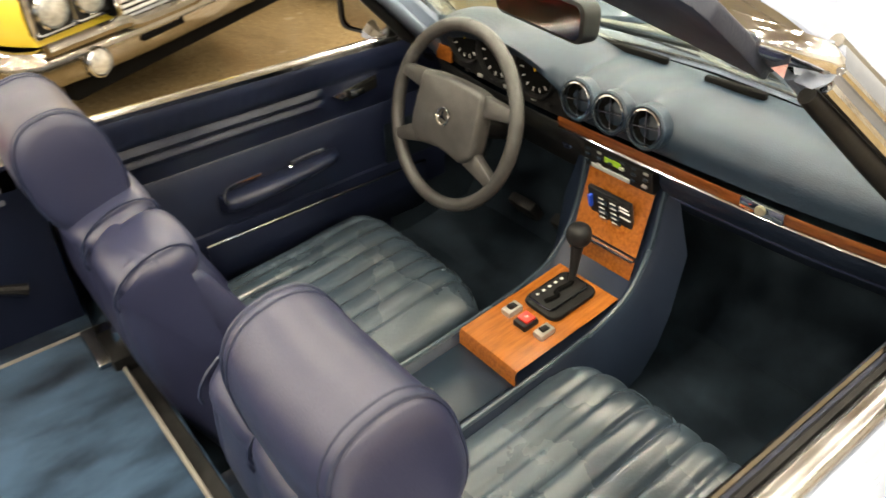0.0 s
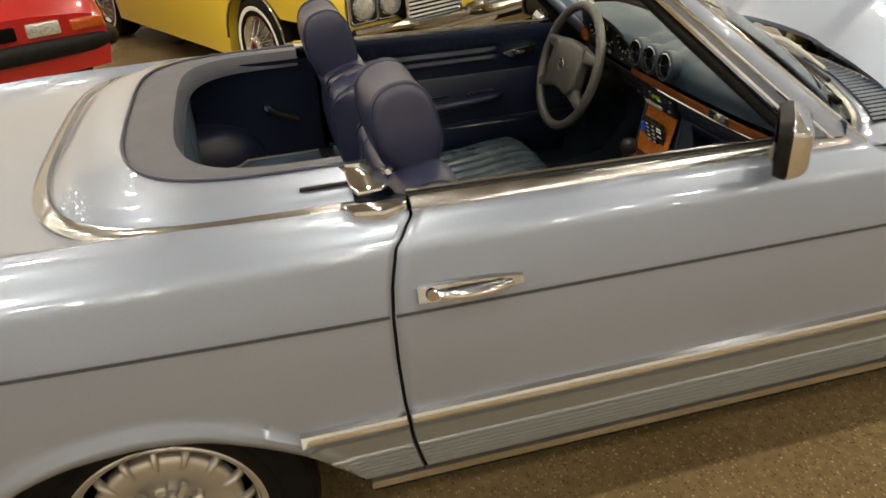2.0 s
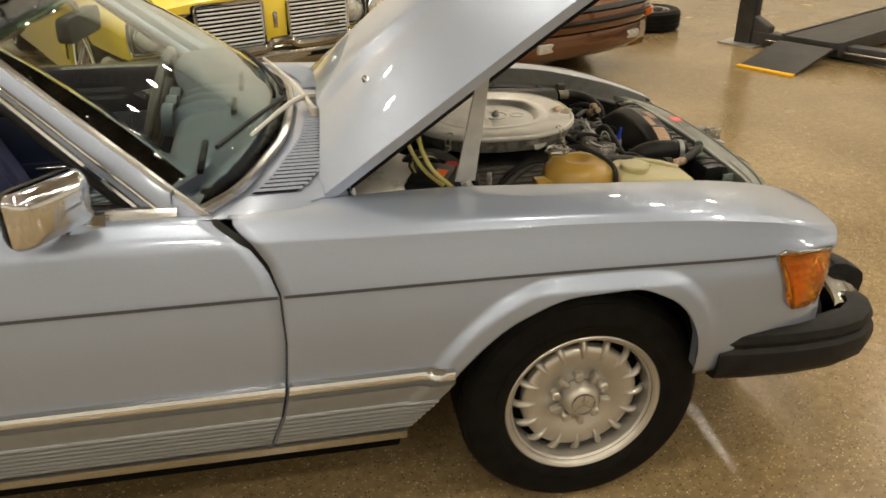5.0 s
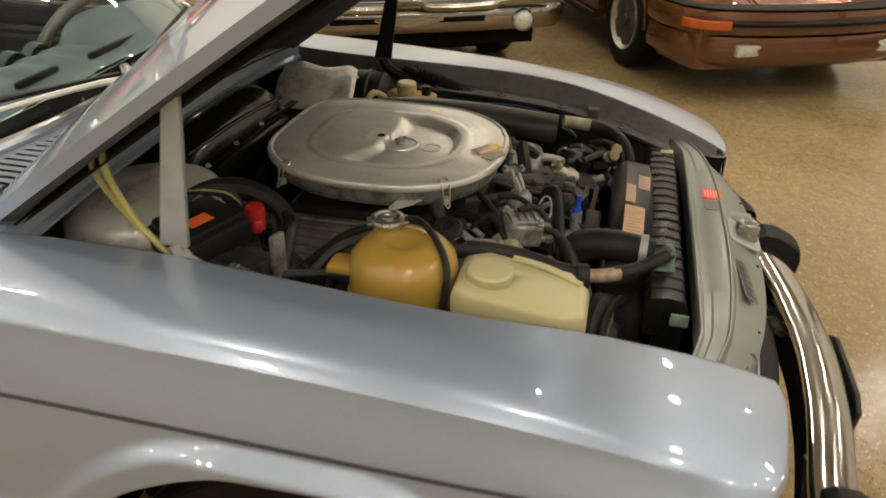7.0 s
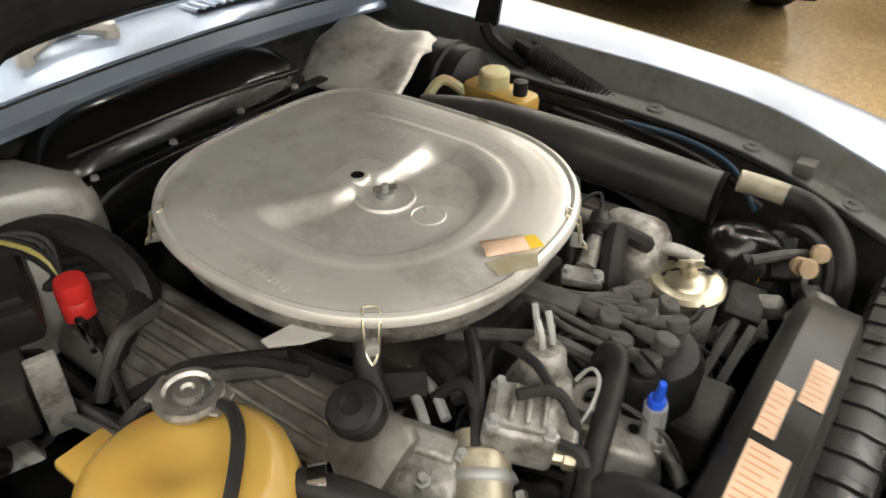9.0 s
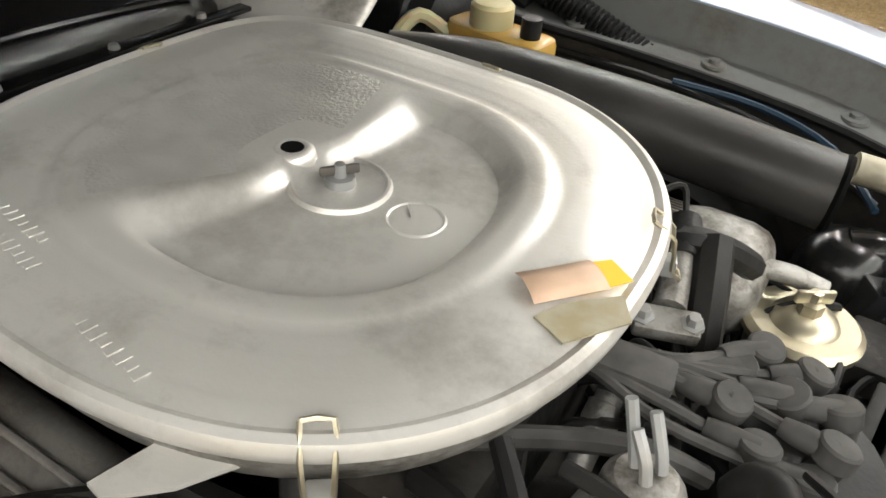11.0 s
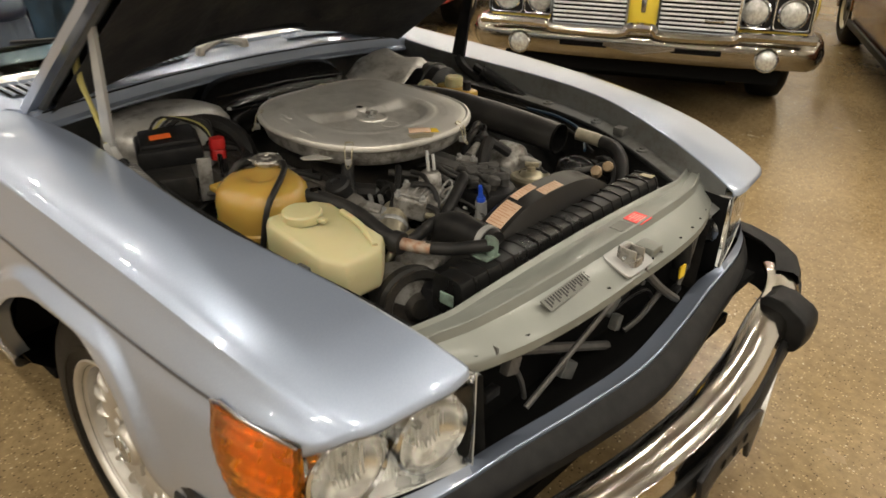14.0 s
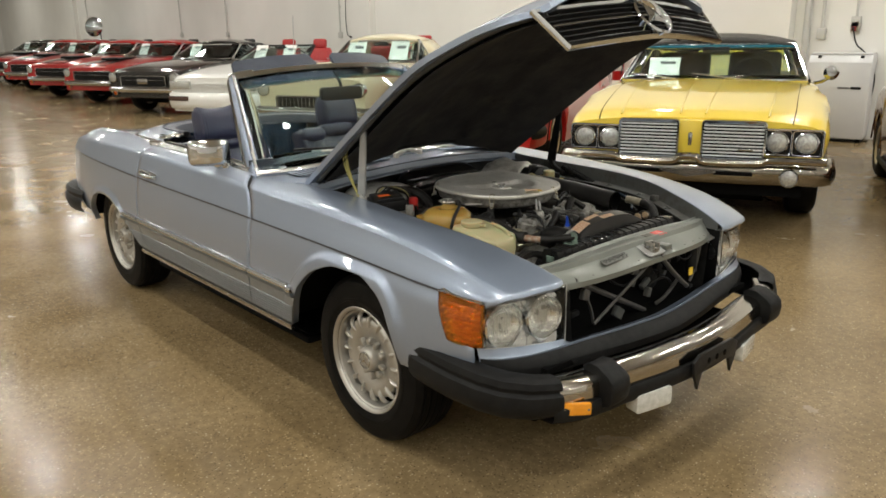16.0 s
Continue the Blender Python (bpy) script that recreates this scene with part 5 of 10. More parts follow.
part("plenum_flange", S().box((-0.425, 0.035, 0.806), (0.02, 0.50, 0.006), Euler((0, 0, -0.03)).to_matrix()), GLOSS, pl, bevel=0.002)
part("plenum_rib", S().tube([(-0.462, -0.17, 0.835), (-0.445, 0.035, 0.842), (-0.435, 0.24, 0.83)], 0.005), GLOSS, pl)
for y in (-0.16, -0.03, 0.1, 0.22):
    part("plenum_screw", S().lathe([(0.0, 0.006), (0.005, 0.005), (0.006, 0)], Matrix.Translation((-0.424, y, 0.809)), 8), STRUT, pl)


def dome(c, r, h, mat, name, sx=1.0, sy=1.0, tilt=(0, 0, 0)):
    m = Matrix.Translation(c) @ pose(0, 0, 0, *tilt) @ Matrix.Diagonal((sx, sy, 1, 1))
    prof = [(r, -0.10), (r, -0.02), (r * 0.97, h * 0.35), (r * 0.88, h * 0.68), (r * 0.7, h * 0.88), (r * 0.4, h * 0.98), (0, h)]
    return part(name, S().lathe(prof, m, 32), mat, car)


dome((-0.47, -0.315, 0.775), 0.155, 0.06, SILVERSHIELD, "suspension_tower", 1.0, 1.05)
part("heat_shield", S().grid([[(lerp(-0.50, -0.295, u) + 0.02 * v, lerp(0.44, 0.30, v) + 0.02 * u, 0.862 - 0.01 * u - 0.085 * max(0.0, v - 0.45) ** 1.4 - 0.05 * max(0.0, 0.18 - u) + 0.006 * math.sin(9 * u + 4 * v) * math.cos(7 * v) - 0.10 * max(0.0, u - 0.88)) for u in np.linspace(0, 1, 17)] for v in np.linspace(0, 1.25, 17)]), SILVERSHIELD, car, "creased silver heat shield", thick=0.003)

# air cleaner: boxy round lid on a shallow drum
def ac_ring(k, z, seg=72):
    out = []
    for i in range(seg):
        a = 2 * math.pi * i / seg
        da = (a - radians(133) + math.pi) % (2 * math.pi) - math.pi
        n = 2.35 + 2.2 * math.exp(-(da / 0.8) ** 2)
        c, s_ = math.cos(a), math.sin(a)
        r = (abs(c / 0.247) ** n + abs(s_ / 0.236) ** n) ** (-1 / n)
        zz = z(k, a) if callable(z) else z
        out.append((-0.085 + r * k * c, 0.008 + r * k * s_, zz))
    return out


def lid_height(k, a):
    """The lid's height: flat with a rim, a groove, and a dished front half with two raised flanks."""
    smooth = lambda t: min(max(t, 0), 1) ** 2 * (3 - 2 * min(max(t, 0), 1))
    z = 0.8445
    z -= 0.0008 * math.exp(-((k - 0.70) / 0.022) ** 2)
    z += 0.0012 * math.exp(-((k - 0.665) / 0.02) ** 2)
    r = 0.24 * k
    front = smooth((r * (math.cos(a - radians(-12)) + 0.34) + 0.016 * math.exp(-(r / 0.032) ** 2)) / (0.20 * r + 0.014))
    dish = smooth((0.60 - k) / 0.07)
    z += 0.0007 * smooth((0.92 - k) / 0.06) - 0.0005 * smooth((0.80 - k) / 0.04)
    z -= 0.016 * dish * front
    return z


ks = [1.0, 0.975, 0.96, 0.93, 0.91, 0.90, 0.89, 0.88, 0.87, 0.85, 0.81, 0.80, 0.793, 0.787, 0.78, 0.77, 0.74, 0.72, 0.70, 0.68, 0.665, 0.64, 0.61, 0.585, 0.56, 0.53, 0.50, 0.46, 0.40, 0.33, 0.26, 0.20, 0.16, 0.13, 0.10, 0.07]
SEG = 144
rings = [ac_ring(1.0, 0.829, SEG), ac_ring(1.012, 0.832, SEG), ac_ring(1.015, 0.838, SEG), ac_ring(1.005, 0.8435, SEG), ac_ring(0.985, 0.8455, SEG), ac_ring(0.965, 0.8425, SEG)]
for k in ks[3:]:
    rings.append(ac_ring(k, lid_height, SEG))
lidsh = S().grid(rings, close_v=True)
lidsh.cap(ac_ring(0.07, lid_height, SEG))
ac = part("air_cleaner", S().grid([ac_ring(0.985, 0.832), ac_ring(0.975, 0.828), ac_ring(0.965, 0.812), ac_ring(0.94, 0.796), ac_ring(0.915, 0.791), ac_ring(0.80, 0.785), ac_ring(0.5, 0.765)], close_v=True), CASTING, car, "dull aluminium air cleaner drum")
ac.location = (0.014, -0.014, 0.009)
part("lid", lidsh, LID, ac, "brushed aluminium lid with dust and handling marks")
STIPPLE = material("stippled_aluminium", (0.66, 0.65, 0.62), 0.42, 0.5, color2=(0.58, 0.57, 0.545), scale=30, bump=0.35, bump_scale=300, detail=1.0)
pad = [[(x, y, z + 0.0006) for x, y, z in ac_ring(k, lid_height, SEG)[42:95]] for k in (0.60, 0.56, 0.5, 0.42, 0.34, 0.27, 0.215)]
part("stippled_panel", S().grid(pad), STIPPLE, ac, "finely stippled panel pressed in the lid")
NUT = (-0.066, 0.014)
part("lid_washer", S().lathe([(0.0, 0.8305), (0.014, 0.8305), (0.020, 0.8300), (0.033, 0.8305), (0.035, 0.8325), (0.037, 0.8322), (0.039, 0.828)], Matrix.Translation((*NUT, 0)), 32), LID, ac)
part("stud", S().lathe([(0.0, 0.848), (0.004, 0.847), (0.005, 0.837), (0.011, 0.837), (0.012, 0.830)], Matrix.Translation((*NUT, 0)), 12), STRUT, ac)
part("wing_nut", S().box((NUT[0], NUT[1], 0.842), (0.030, 0.004, 0.008), Euler((0, 0, 0.9)).to_matrix()), material("oiled_steel", (0.16, 0.15, 0.14), 0.4, 0.8), ac, bevel=0.002)
part("lid_hole", S().lathe([(0.0, 0.8456), (0.0085, 0.8456), (0.009, 0.845)], Matrix.Translation((-0.110, 0.014, 0)), 18), DARK, ac)
part("hole_boss", S().lathe([(0.0085, 0.8450), (0.010, 0.8458), (0.013, 0.8453), (0.016, 0.8436), (0.018, 0.839), (0.0185, 0.832)], Matrix.Translation((-0.110, 0.014, 0)), 28), LID, ac)
mk = Matrix.Translation((0.002, 0.011, 0.8290))
em = S().lathe([(0.019, 0.0), (0.0205, 0.0012), (0.022, 0.0)], mk, 28)
for k in range(3):
    a = radians(20 + 120 * k)
    em.grid([[tuple(mk @ Vector((0.0035 * math.cos(a + s_ * 1.57), 0.0035 * math.sin(a + s_ * 1.57), 0.0012))) for s_ in (-1, 1)], [tuple(mk @ Vector((0.019 * math.cos(a), 0.019 * math.sin(a), 0.0008)) + Vector((0, 0.0006 * s_, 0))) for s_ in (-1, 1)]])
part("embossed_emblem", em, LID, ac)
# torn tag and the stain left by its glue
tg = Matrix.Translation((0.128, -0.004, 0.8462)) @ pose(0, 0, 0, 0, 0, 52)
part("yellow_tag", S().prism([(-0.005, -0.012), (0.032, -0.010), (0.030, 0.012), (0.004, 0.014)], 0.0, 0.0012, tg), YELLOWPAPER, ac)
part("torn_tag", S().grid([[tuple(tg @ Vector((x, y, 0.002 + 0.010 * math.sin(3.1 * (y + 0.014) / 0.03) * (0.4 + 8 * max(0, -x - 0.02))))) for y in (-0.014, -0.006, 0.004, 0.013)] for x in (-0.036, -0.018, 0.0, 0.014)]), PAPER, ac, thick=0.0008)
part("glue_stain", S().prism([(-0.034, -0.046), (0.012, -0.042), (0.02, -0.02), (-0.02, -0.016), (-0.04, -0.022)], -0.001, 0.0003, tg), material("old_glue", (0.33, 0.29, 0.18), 0.5, 0.3, color2=(0.40, 0.37, 0.28), scale=60), ac)
# faint stamped writing, shown as bars
for i, (x, y, n_) in enumerate(((-0.20, -0.155, 7), (-0.175, -0.175, 6), (-0.075, -0.195, 8))):
    for j in range(n_):
        part("stamped_mark", S().box((x + j * 0.008, y - j * 0.0012, 0.8452), (0.004, 0.009 if j % 3 else 0.006, 0.0006), Euler((0, 0, -0.2)).to_matrix()), LID, ac)


def clip(a_deg):
    a = radians(a_deg)
    p = Vector(min(ac_ring(1.0, 0.83), key=lambda q: abs(math.atan2(q[1] - 0.008, q[0] + 0.085) - a)))
    n = Vector((math.cos(a), math.sin(a), 0))
    t = Vector((-n.y, n.x, 0))
    w = 0.008
    pts = [p - t * w + Vector((0, 0, 0.018)) - n * 0.01, p - t * w + n * 0.006 + Vector((0, 0, 0.006)), p - t * w * 0.8 + n * 0.010 - Vector((0, 0, 0.02)), p - t * w * 0.5 + n * 0.016 - Vector((0, 0, 0.027)), p + n * 0.018 - Vector((0, 0, 0.032)),
           p + t * w * 0.5 + n * 0.016 - Vector((0, 0, 0.027)), p + t * w * 0.8 + n * 0.010 - Vector((0, 0, 0.02)), p + t * w + n * 0.006 + Vector((0, 0, 0.006)), p + t * w + Vector((0, 0, 0.018)) - n * 0.01, p - t * w + Vector((0, 0, 0.018)) - n * 0.01]
    c = part("wire_clip", S().tube(pts, 0.0017, 5, 2), BRASS, ac)
    part("clip_lug", S().box(p + n * 0.006 - Vector((0, 0, 0.02)), (0.014, 0.014, 0.014), Euler((0, 0, a)).to_matrix()), STRUT, c, bevel=0.002)


for a in (-51, -128, 20, 85, 165):
    clip(a)
part("drum_bracket", S().prism([(-0.004, -0.248), (0.020, -0.224), (0.038, -0.192), (0.045, -0.17), (-0.01, -0.17), (-0.008, -0.21), (-0.016, -0.246)], 0.806, 0.809), LID, ac)

# the engine itself
eng = part("engine_block", S().box((0.02, 0.02, 0.50), (0.66, 0.34, 0.28)), BLOCK, car, "oily grey alloy engine", bevel=0.02)
part("intake_manifold", S().box((-0.06, 0.0, 0.69), (0.40, 0.30, 0.11)), BLOCK, eng, bevel=0.02)
for side, x0, x1 in ((-1, -0.30, 0.165), (1, -0.28, 0.215)):
    m = Matrix.Translation((0, side * 0.262, 0.705)) @ pose(0, 0, 0, side * -24, 0, 0)
    prof = rounded(0.135, 0.085, 0.026, 4)
    sh = S()
    rows = [[tuple(m @ Vector((x, a * k, b * k))) for a, b in prof] for x, k in ((x0, 0.86), (x0 + 0.01, 0.98), (x0 + 0.02, 1.0), (x1 - 0.03, 1.0), (x1 - 0.012, 0.97), (x1, 0.84))]
    sh.grid(rows, close_v=True)
    sh.cap(rows[0])
    sh.cap(rows[-1], True)
    vc = part("valve_cover", sh, COVER, eng, "ribbed grey alloy valve cover")
    for k in range(5):
        part("cover_rib", S().box((0, 0, 0), (x1 - x0 - 0.10, 0.006, 0.008)), COVER, vc, bevel=0.002).matrix_local = m @ pose((x0 + x1) / 2 - 0.02, -0.04 + k * 0.02, 0.044)
    if side < 0:
        cap_m = m @ pose(0.110, 0.042, 0.036)
        part("oil_cap", S().lathe([(0.025, -0.002), (0.025, 0.02), (0.029, 0.022), (0.029, 0.034), (0.025, 0.039), (0.012, 0.042), (0.010, 0.038), (0.0, 0.038)], cap_m, 24), PLASTIC, vc)
# front castings: fuel distributor, regulator tower, barrel, head end, pump plate
def lump(c, s, rot=(0, 0, 0), mat=None, bevel=0.008, name="casting", own=None):
    return part(name, S().box(c, s, Euler([radians(a) for a in rot]).to_matrix()), mat or CASTING, own or eng, bevel=bevel, seg=3)


def bolt(c, own, rot=(0, 0, 0), r=0.0055, mat=None):
    part("bolt", S().lathe([(0.0, r * 1.5), (r * 0.8, r * 1.5), (r, r * 1.2), (r, 0.0), (r * 1.6, -0.0005), (r * 1.6, -0.006)], Matrix.Translation(c) @ pose(0, 0, 0, *rot), 6), mat or STRUT, own)


FB = Matrix.Translation((0.236, -0.148, 0.748)) @ pose(0, 0, 0, 4, 6, 24)
fuel = part("fuel_distributor", S().box((0, 0, 0), (0.074, 0.066, 0.05)), CASTING, eng, "grey cast fuel distributor", bevel=0.009, seg=3)
fuel.matrix_local = FB
part("top_plate", S().prism(rounded(0.060, 0.054, 0.012), 0.025, 0.032), CASTING, fuel, bevel=0.003)
for q in (-0.012, 0.004, 0.02):
    part("top_rib", S().box((q, 0.0, 0.034), (0.005, 0.046, 0.006)), CASTING, fuel, bevel=0.002)
for qx, qy in ((-0.028, -0.024), (0.028, -0.024), (-0.028, 0.024), (0.028, 0.024)):
    bolt((qx, qy, 0.028), fuel)
for qz, sz in ((0.008, 0.022), (-0.018, 0.026)):
    part("side_lug", S().box((0.044, 0.006 - qz, qz), (0.026, 0.044, sz)), CASTING, fuel, bevel=0.006, seg=3)
for q in (-0.022, 0.0, 0.022):
    part("fuel_union", S().lathe([(0.007, 0.0), (0.007, 0.010), (0.010, 0.011), (0.010, 0.022), (0.006, 0.025), (0.005, 0.04)], Matrix.Translation((0.036, q, -0.008)) @ pose(0, 0, 0, 0, 90, 0), 6), BRASS, fuel)
barrel = part("metering_barrel", S().lathe([(0.0, -0.045), (0.026, -0.045), (0.031, -0.040), (0.031, 0.018), (0.027, 0.022), (0.027, 0.040)], Matrix.Translation((0.222, -0.196, 0.712)) @ pose(0, 0, 0, -64, 0, 34), 28), material("yellow_cast_alloy", (0.42, 0.38, 0.28), 0.4, 0.6, color2=(0.30, 0.28, 0.23), scale=18, grime=(0.12, 0.10, 0.07), grime_scale=16, grime_at=0.58), eng)
part("barrel_band", S().lathe([(0.0315, -0.012), (0.033, -0.010), (0.033, -0.002), (0.0315, 0.0)], Matrix.Translation((0.222, -0.196, 0.712)) @ pose(0, 0, 0, -64, 0, 34), 28), STRUT, barrel)
tower = part("regulator_tower", S().lathe([(0.040, 0.70), (0.038, 0.745), (0.034, 0.755), (0.027, 0.762), (0.024, 0.79), (0.018, 0.798), (0.0, 0.80)], Matrix.Translation((0.222, -0.082, 0.0)), 20), CASTING, eng)
part("tower_step", S().box((0.243, -0.098, 0.748), (0.044, 0.036, 0.04), Euler((0, 0, 0.5)).to_matrix()), CASTING, tower, bevel=0.007, seg=3)
for dx, dy, dz in ((-0.008, 0.002, 0.032), (0.001, -0.006, 0.02), (0.006, 0.006, 0.026)):
    part("steel_pipe", S().tube([(0.222 + dx, -0.082 + dy, 0.80), (0.218 + dx, -0.079 + dy, 0.812), (0.208 + dx, -0.072 + dy, 0.805 + dz)], 0.0038, 7), STRUT, tower)
part("yellow_cable_clip", S().box((0.243, -0.118, 0.778), (0.010, 0.008, 0.012)), material("ochre_clip", (0.42, 0.30, 0.10), 0.5), tower, bevel=0.002)
head = lump((0.165, -0.222, 0.70), (0.10, 0.085, 0.075), (12, 6, 18), bevel=0.022, name="head_end")
lump((0.175, -0.212, 0.735), (0.05, 0.03, 0.02), (12, 6, 18), bevel=0.007, name="head_boss", own=head)
for c in ((0.13, -0.225, 0.742), (0.19, -0.25, 0.735), (0.205, -0.205, 0.738)):
    bolt(c, head, (12, 6, 0))
plate = lump((0.305, -0.075, 0.695), (0.085, 0.07, 0.05), (-8, 20, 30), bevel=0.01, name="pump_plate")
part("lifting_eye", S().lathe([(0.0105, -0.004), (0.0105, 0.004), (0.019, 0.004), (0.020, 0.0), (0.019, -0.004), (0.0105, -0.004)], Matrix.Translation((0.281, -0.085, 0.765)) @ pose(0, 0, 0, 30, -20, 0), 20), CASTING, plate)
part("eye_stem", S().box((0.290, -0.088, 0.742), (0.022, 0.010, 0.04), Euler((0.3, 0.35, 0.4)).to_matrix()), CASTING, plate, bevel=0.003)
for k in range(7):
    a = 0.9 * k
    part("plate_hole", S().lathe([(0.0, 0.002), (0.0055, 0.002), (0.0065, 0.0)], Matrix.Translation((0.305 + 0.028 * math.cos(a), -0.075 + 0.024 * math.sin(a), 0.722 - 0.010 * math.cos(a))) @ pose(0, 0, 0, -8, 20, 0), 10), DARK if k % 2 else STRUT, plate)
part("wire_spring_clip", S().tube([(0.262, -0.085, 0.775), (0.272, -0.075, 0.79), (0.285, -0.08, 0.785), (0.288, -0.10, 0.765), (0.28, -0.12, 0.74)], 0.0022, 6), STRUT, plate)
lump((0.33, -0.215, 0.655), (0.10, 0.11, 0.09), (10, 0, 20), bevel=0.02, name="thermostat_housing")
lump((0.36, 0.05, 0.64), (0.06, 0.10, 0.10), (0, 0, 0), BLOCK, name="timing_cover")
# far valve cover: smooth rounded front end with a stub pipe
cov = lump((0.185, 0.238, 0.722), (0.10, 0.10, 0.085), (24, 0, 0), bevel=0.030, name="cover_end")
part("stub_pipe", S().tube([(0.225, 0.235, 0.745), (0.25, 0.245, 0.742), (0.28, 0.25, 0.735)], 0.0095, 10), CASTING, cov)
# injector with its black connector, and the hose beside it
inj = part("injector", S().tube([(0.172, 0.142, 0.79), (0.177, 0.118, 0.781), (0.181, 0.098, 0.772)], [0.010, 0.0115, 0.013], 14), CASTING, eng)
part("injector_plug", S().tube([(0.162, 0.172, 0.803), (0.168, 0.155, 0.797), (0.172, 0.140, 0.79)], [0.013, 0.0145, 0.013], 12), PLASTIC, inj)
part("injector_flange", S().box((0.184, 0.086, 0.766), (0.05, 0.024, 0.016), Euler((0.3, 0, 0.35)).to_matrix()), CASTING, inj, bevel=0.004)
part("injector_wire", S().tube([(0.16, 0.178, 0.805), (0.15, 0.19, 0.822), (0.135, 0.175, 0.815), (0.13, 0.15, 0.795)], 0.0028, 6), HOSE, inj)
for q in (0.168, 0.202):
    bolt((q, 0.082 + (q - 0.185) * 0.36, 0.775), inj, (17, 0, 0))
part("vent_hose", S().tube([(0.08, 0.255, 0.785), (0.095, 0.225, 0.80), (0.125, 0.165, 0.79), (0.15, 0.12, 0.77), (0.16, 0.10, 0.74)], 0.0105, 10), HOSE, eng)
for k, (a, b, r) in enumerate((((0.10, -0.12, 0.745), (0.17, -0.155, 0.75), 0.010), ((0.09, -0.14, 0.735), (0.165, -0.175, 0.735), 0.006), ((0.08, -0.155, 0.73), (0.15, -0.19, 0.728), 0.006), ((0.142, -0.10, 0.79), (0.213, -0.192, 0.74), 0.0075), ((0.18, -0.096, 0.79), (0.259, -0.122, 0.782), 0.0055))):
    part("fuel_line", S().tube([a, Vector(a).lerp(Vector(b), 0.5) + Vector((0.004, 0.004, 0.008)), b], r, 8), STRUT if k in (1, 2) else HOSE, eng)

# ignition distributor with right-angled boots and leads
D = Matrix.Translation((0.292, 0.038, 0.0))
dist = part("ignition_distributor", S().lathe([(0.05, 0.60), (0.05, 0.68), (0.064, 0.685), (0.066, 0.735), (0.058, 0.748), (0.0, 0.752)], D, 28), PLASTIC, eng)
LEAD = material("dusty_grey_lead", (0.045, 0.044, 0.042), 0.55, spec=0.25, color2=(0.075, 0.073, 0.07), scale=40)
random.seed(5)
for x, y in ((0.254, 0.098), (0.276, 0.058), (0.247, 0.029), (0.271, 0.007), (0.305, 0.005), (0.314, 0.031), (0.308, 0.07), (0.29, 0.101), (0.241, 0.072)):
    z = 0.774 + random.uniform(-0.008, 0.006)
    m = Matrix.Translation((x, y, z)) @ pose(0, 0, 0, random.uniform(-16, 16), random.uniform(-16, 16), 0)
    bt = part("lead_boot", S().lathe([(0.0, 0.0005), (0.0125, 0.0), (0.0142, -0.002), (0.0145, -0.014), (0.0120, -0.017), (0.0115, -0.036)], m, 18), LEAD, dist)
    tgt = Vector((0.15, 0.015 + 0.3 * (y - 0.04), 0.772))
    p0 = m @ Vector((0, 0, -0.008))
    d = (tgt - p0).normalized()
    n_ = Vector((-d.y, d.x, 0)) * random.uniform(-0.02, 0.02)
    part("boot_arm", S().tube([p0, p0 + d * 0.022 + n_ * 0.2, p0 + d * 0.034 + n_ * 0.4], [0.0095, 0.0085, 0.0065], 10), LEAD, bt)
    part("ignition_lead", S().tube([p0 + d * 0.032 + n_ * 0.4, p0.lerp(tgt, 0.6) + n_ + Vector((0, 0, 0.004)), tgt, tgt + Vector((-0.05, 0.0, -0.02))], 0.0042, 7), LEAD, bt)
part("lead_conduit", S().box((0.168, 0.018, 0.776), (0.085, 0.030, 0.014), Euler((0.1, 0.08, 0.15)).to_matrix()), LEAD, dist, bevel=0.005)
part("coil_lead", S().tube([(0.30, -0.005, 0.775), (0.325, -0.03, 0.785), (0.335, -0.02, 0.76), (0.32, 0.0, 0.73)], 0.0035, 6), HOSE, dist)
part("blue_clip", S().tube([(0.340, -0.052, 0.79), (0.339, -0.049, 0.775), (0.336, -0.043, 0.755)], [0.004, 0.005, 0.007], 8), BLUE, car)
part("blue_clip_collar", S().lathe([(0.0, 0.006), (0.009, 0.005), (0.0105, 0.0), (0.009, -0.006), (0, -0.006)], Matrix.Translation((0.336, -0.043, 0.755)), 14), BLUE, car)
part("dip_tube", S().tube([(0.336, -0.043, 0.75), (0.34, -0.04, 0.68), (0.35, -0.03, 0.6)], 0.013, 8), STRUT, car)

# fuel filter canister
m = Matrix.Translation((0.274, 0.225, 0.0))
ff = part("fuel_filter", S().lathe([(0.0, 0.61), (0.044, 0.61), (0.046, 0.70), (0.044, 0.705)], m, 28), CASTING, car, "metal fuel filter canister with wing nut")
part("filter_lid", S().lathe([(0.044, 0.703), (0.051, 0.705), (0.052, 0.712), (0.046, 0.717), (0.030, 0.716), (0.026, 0.722), (0.014, 0.726), (0.0, 0.727)], m, 28), BRASS, ff)
part("filter_nut", S().lathe([(0.011, 0.725), (0.011, 0.737), (0.006, 0.739), (0.006, 0.748), (0, 0.749)], m, 6), BRASS, ff)
part("filter_wing", S().box((0.274, 0.225, 0.743), (0.034, 0.005, 0.013), Euler((0, 0, 0.6)).to_matrix()), BRASS, ff, bevel=0.002)
m = Matrix.Translation((0.292, 0.378, 0.0))
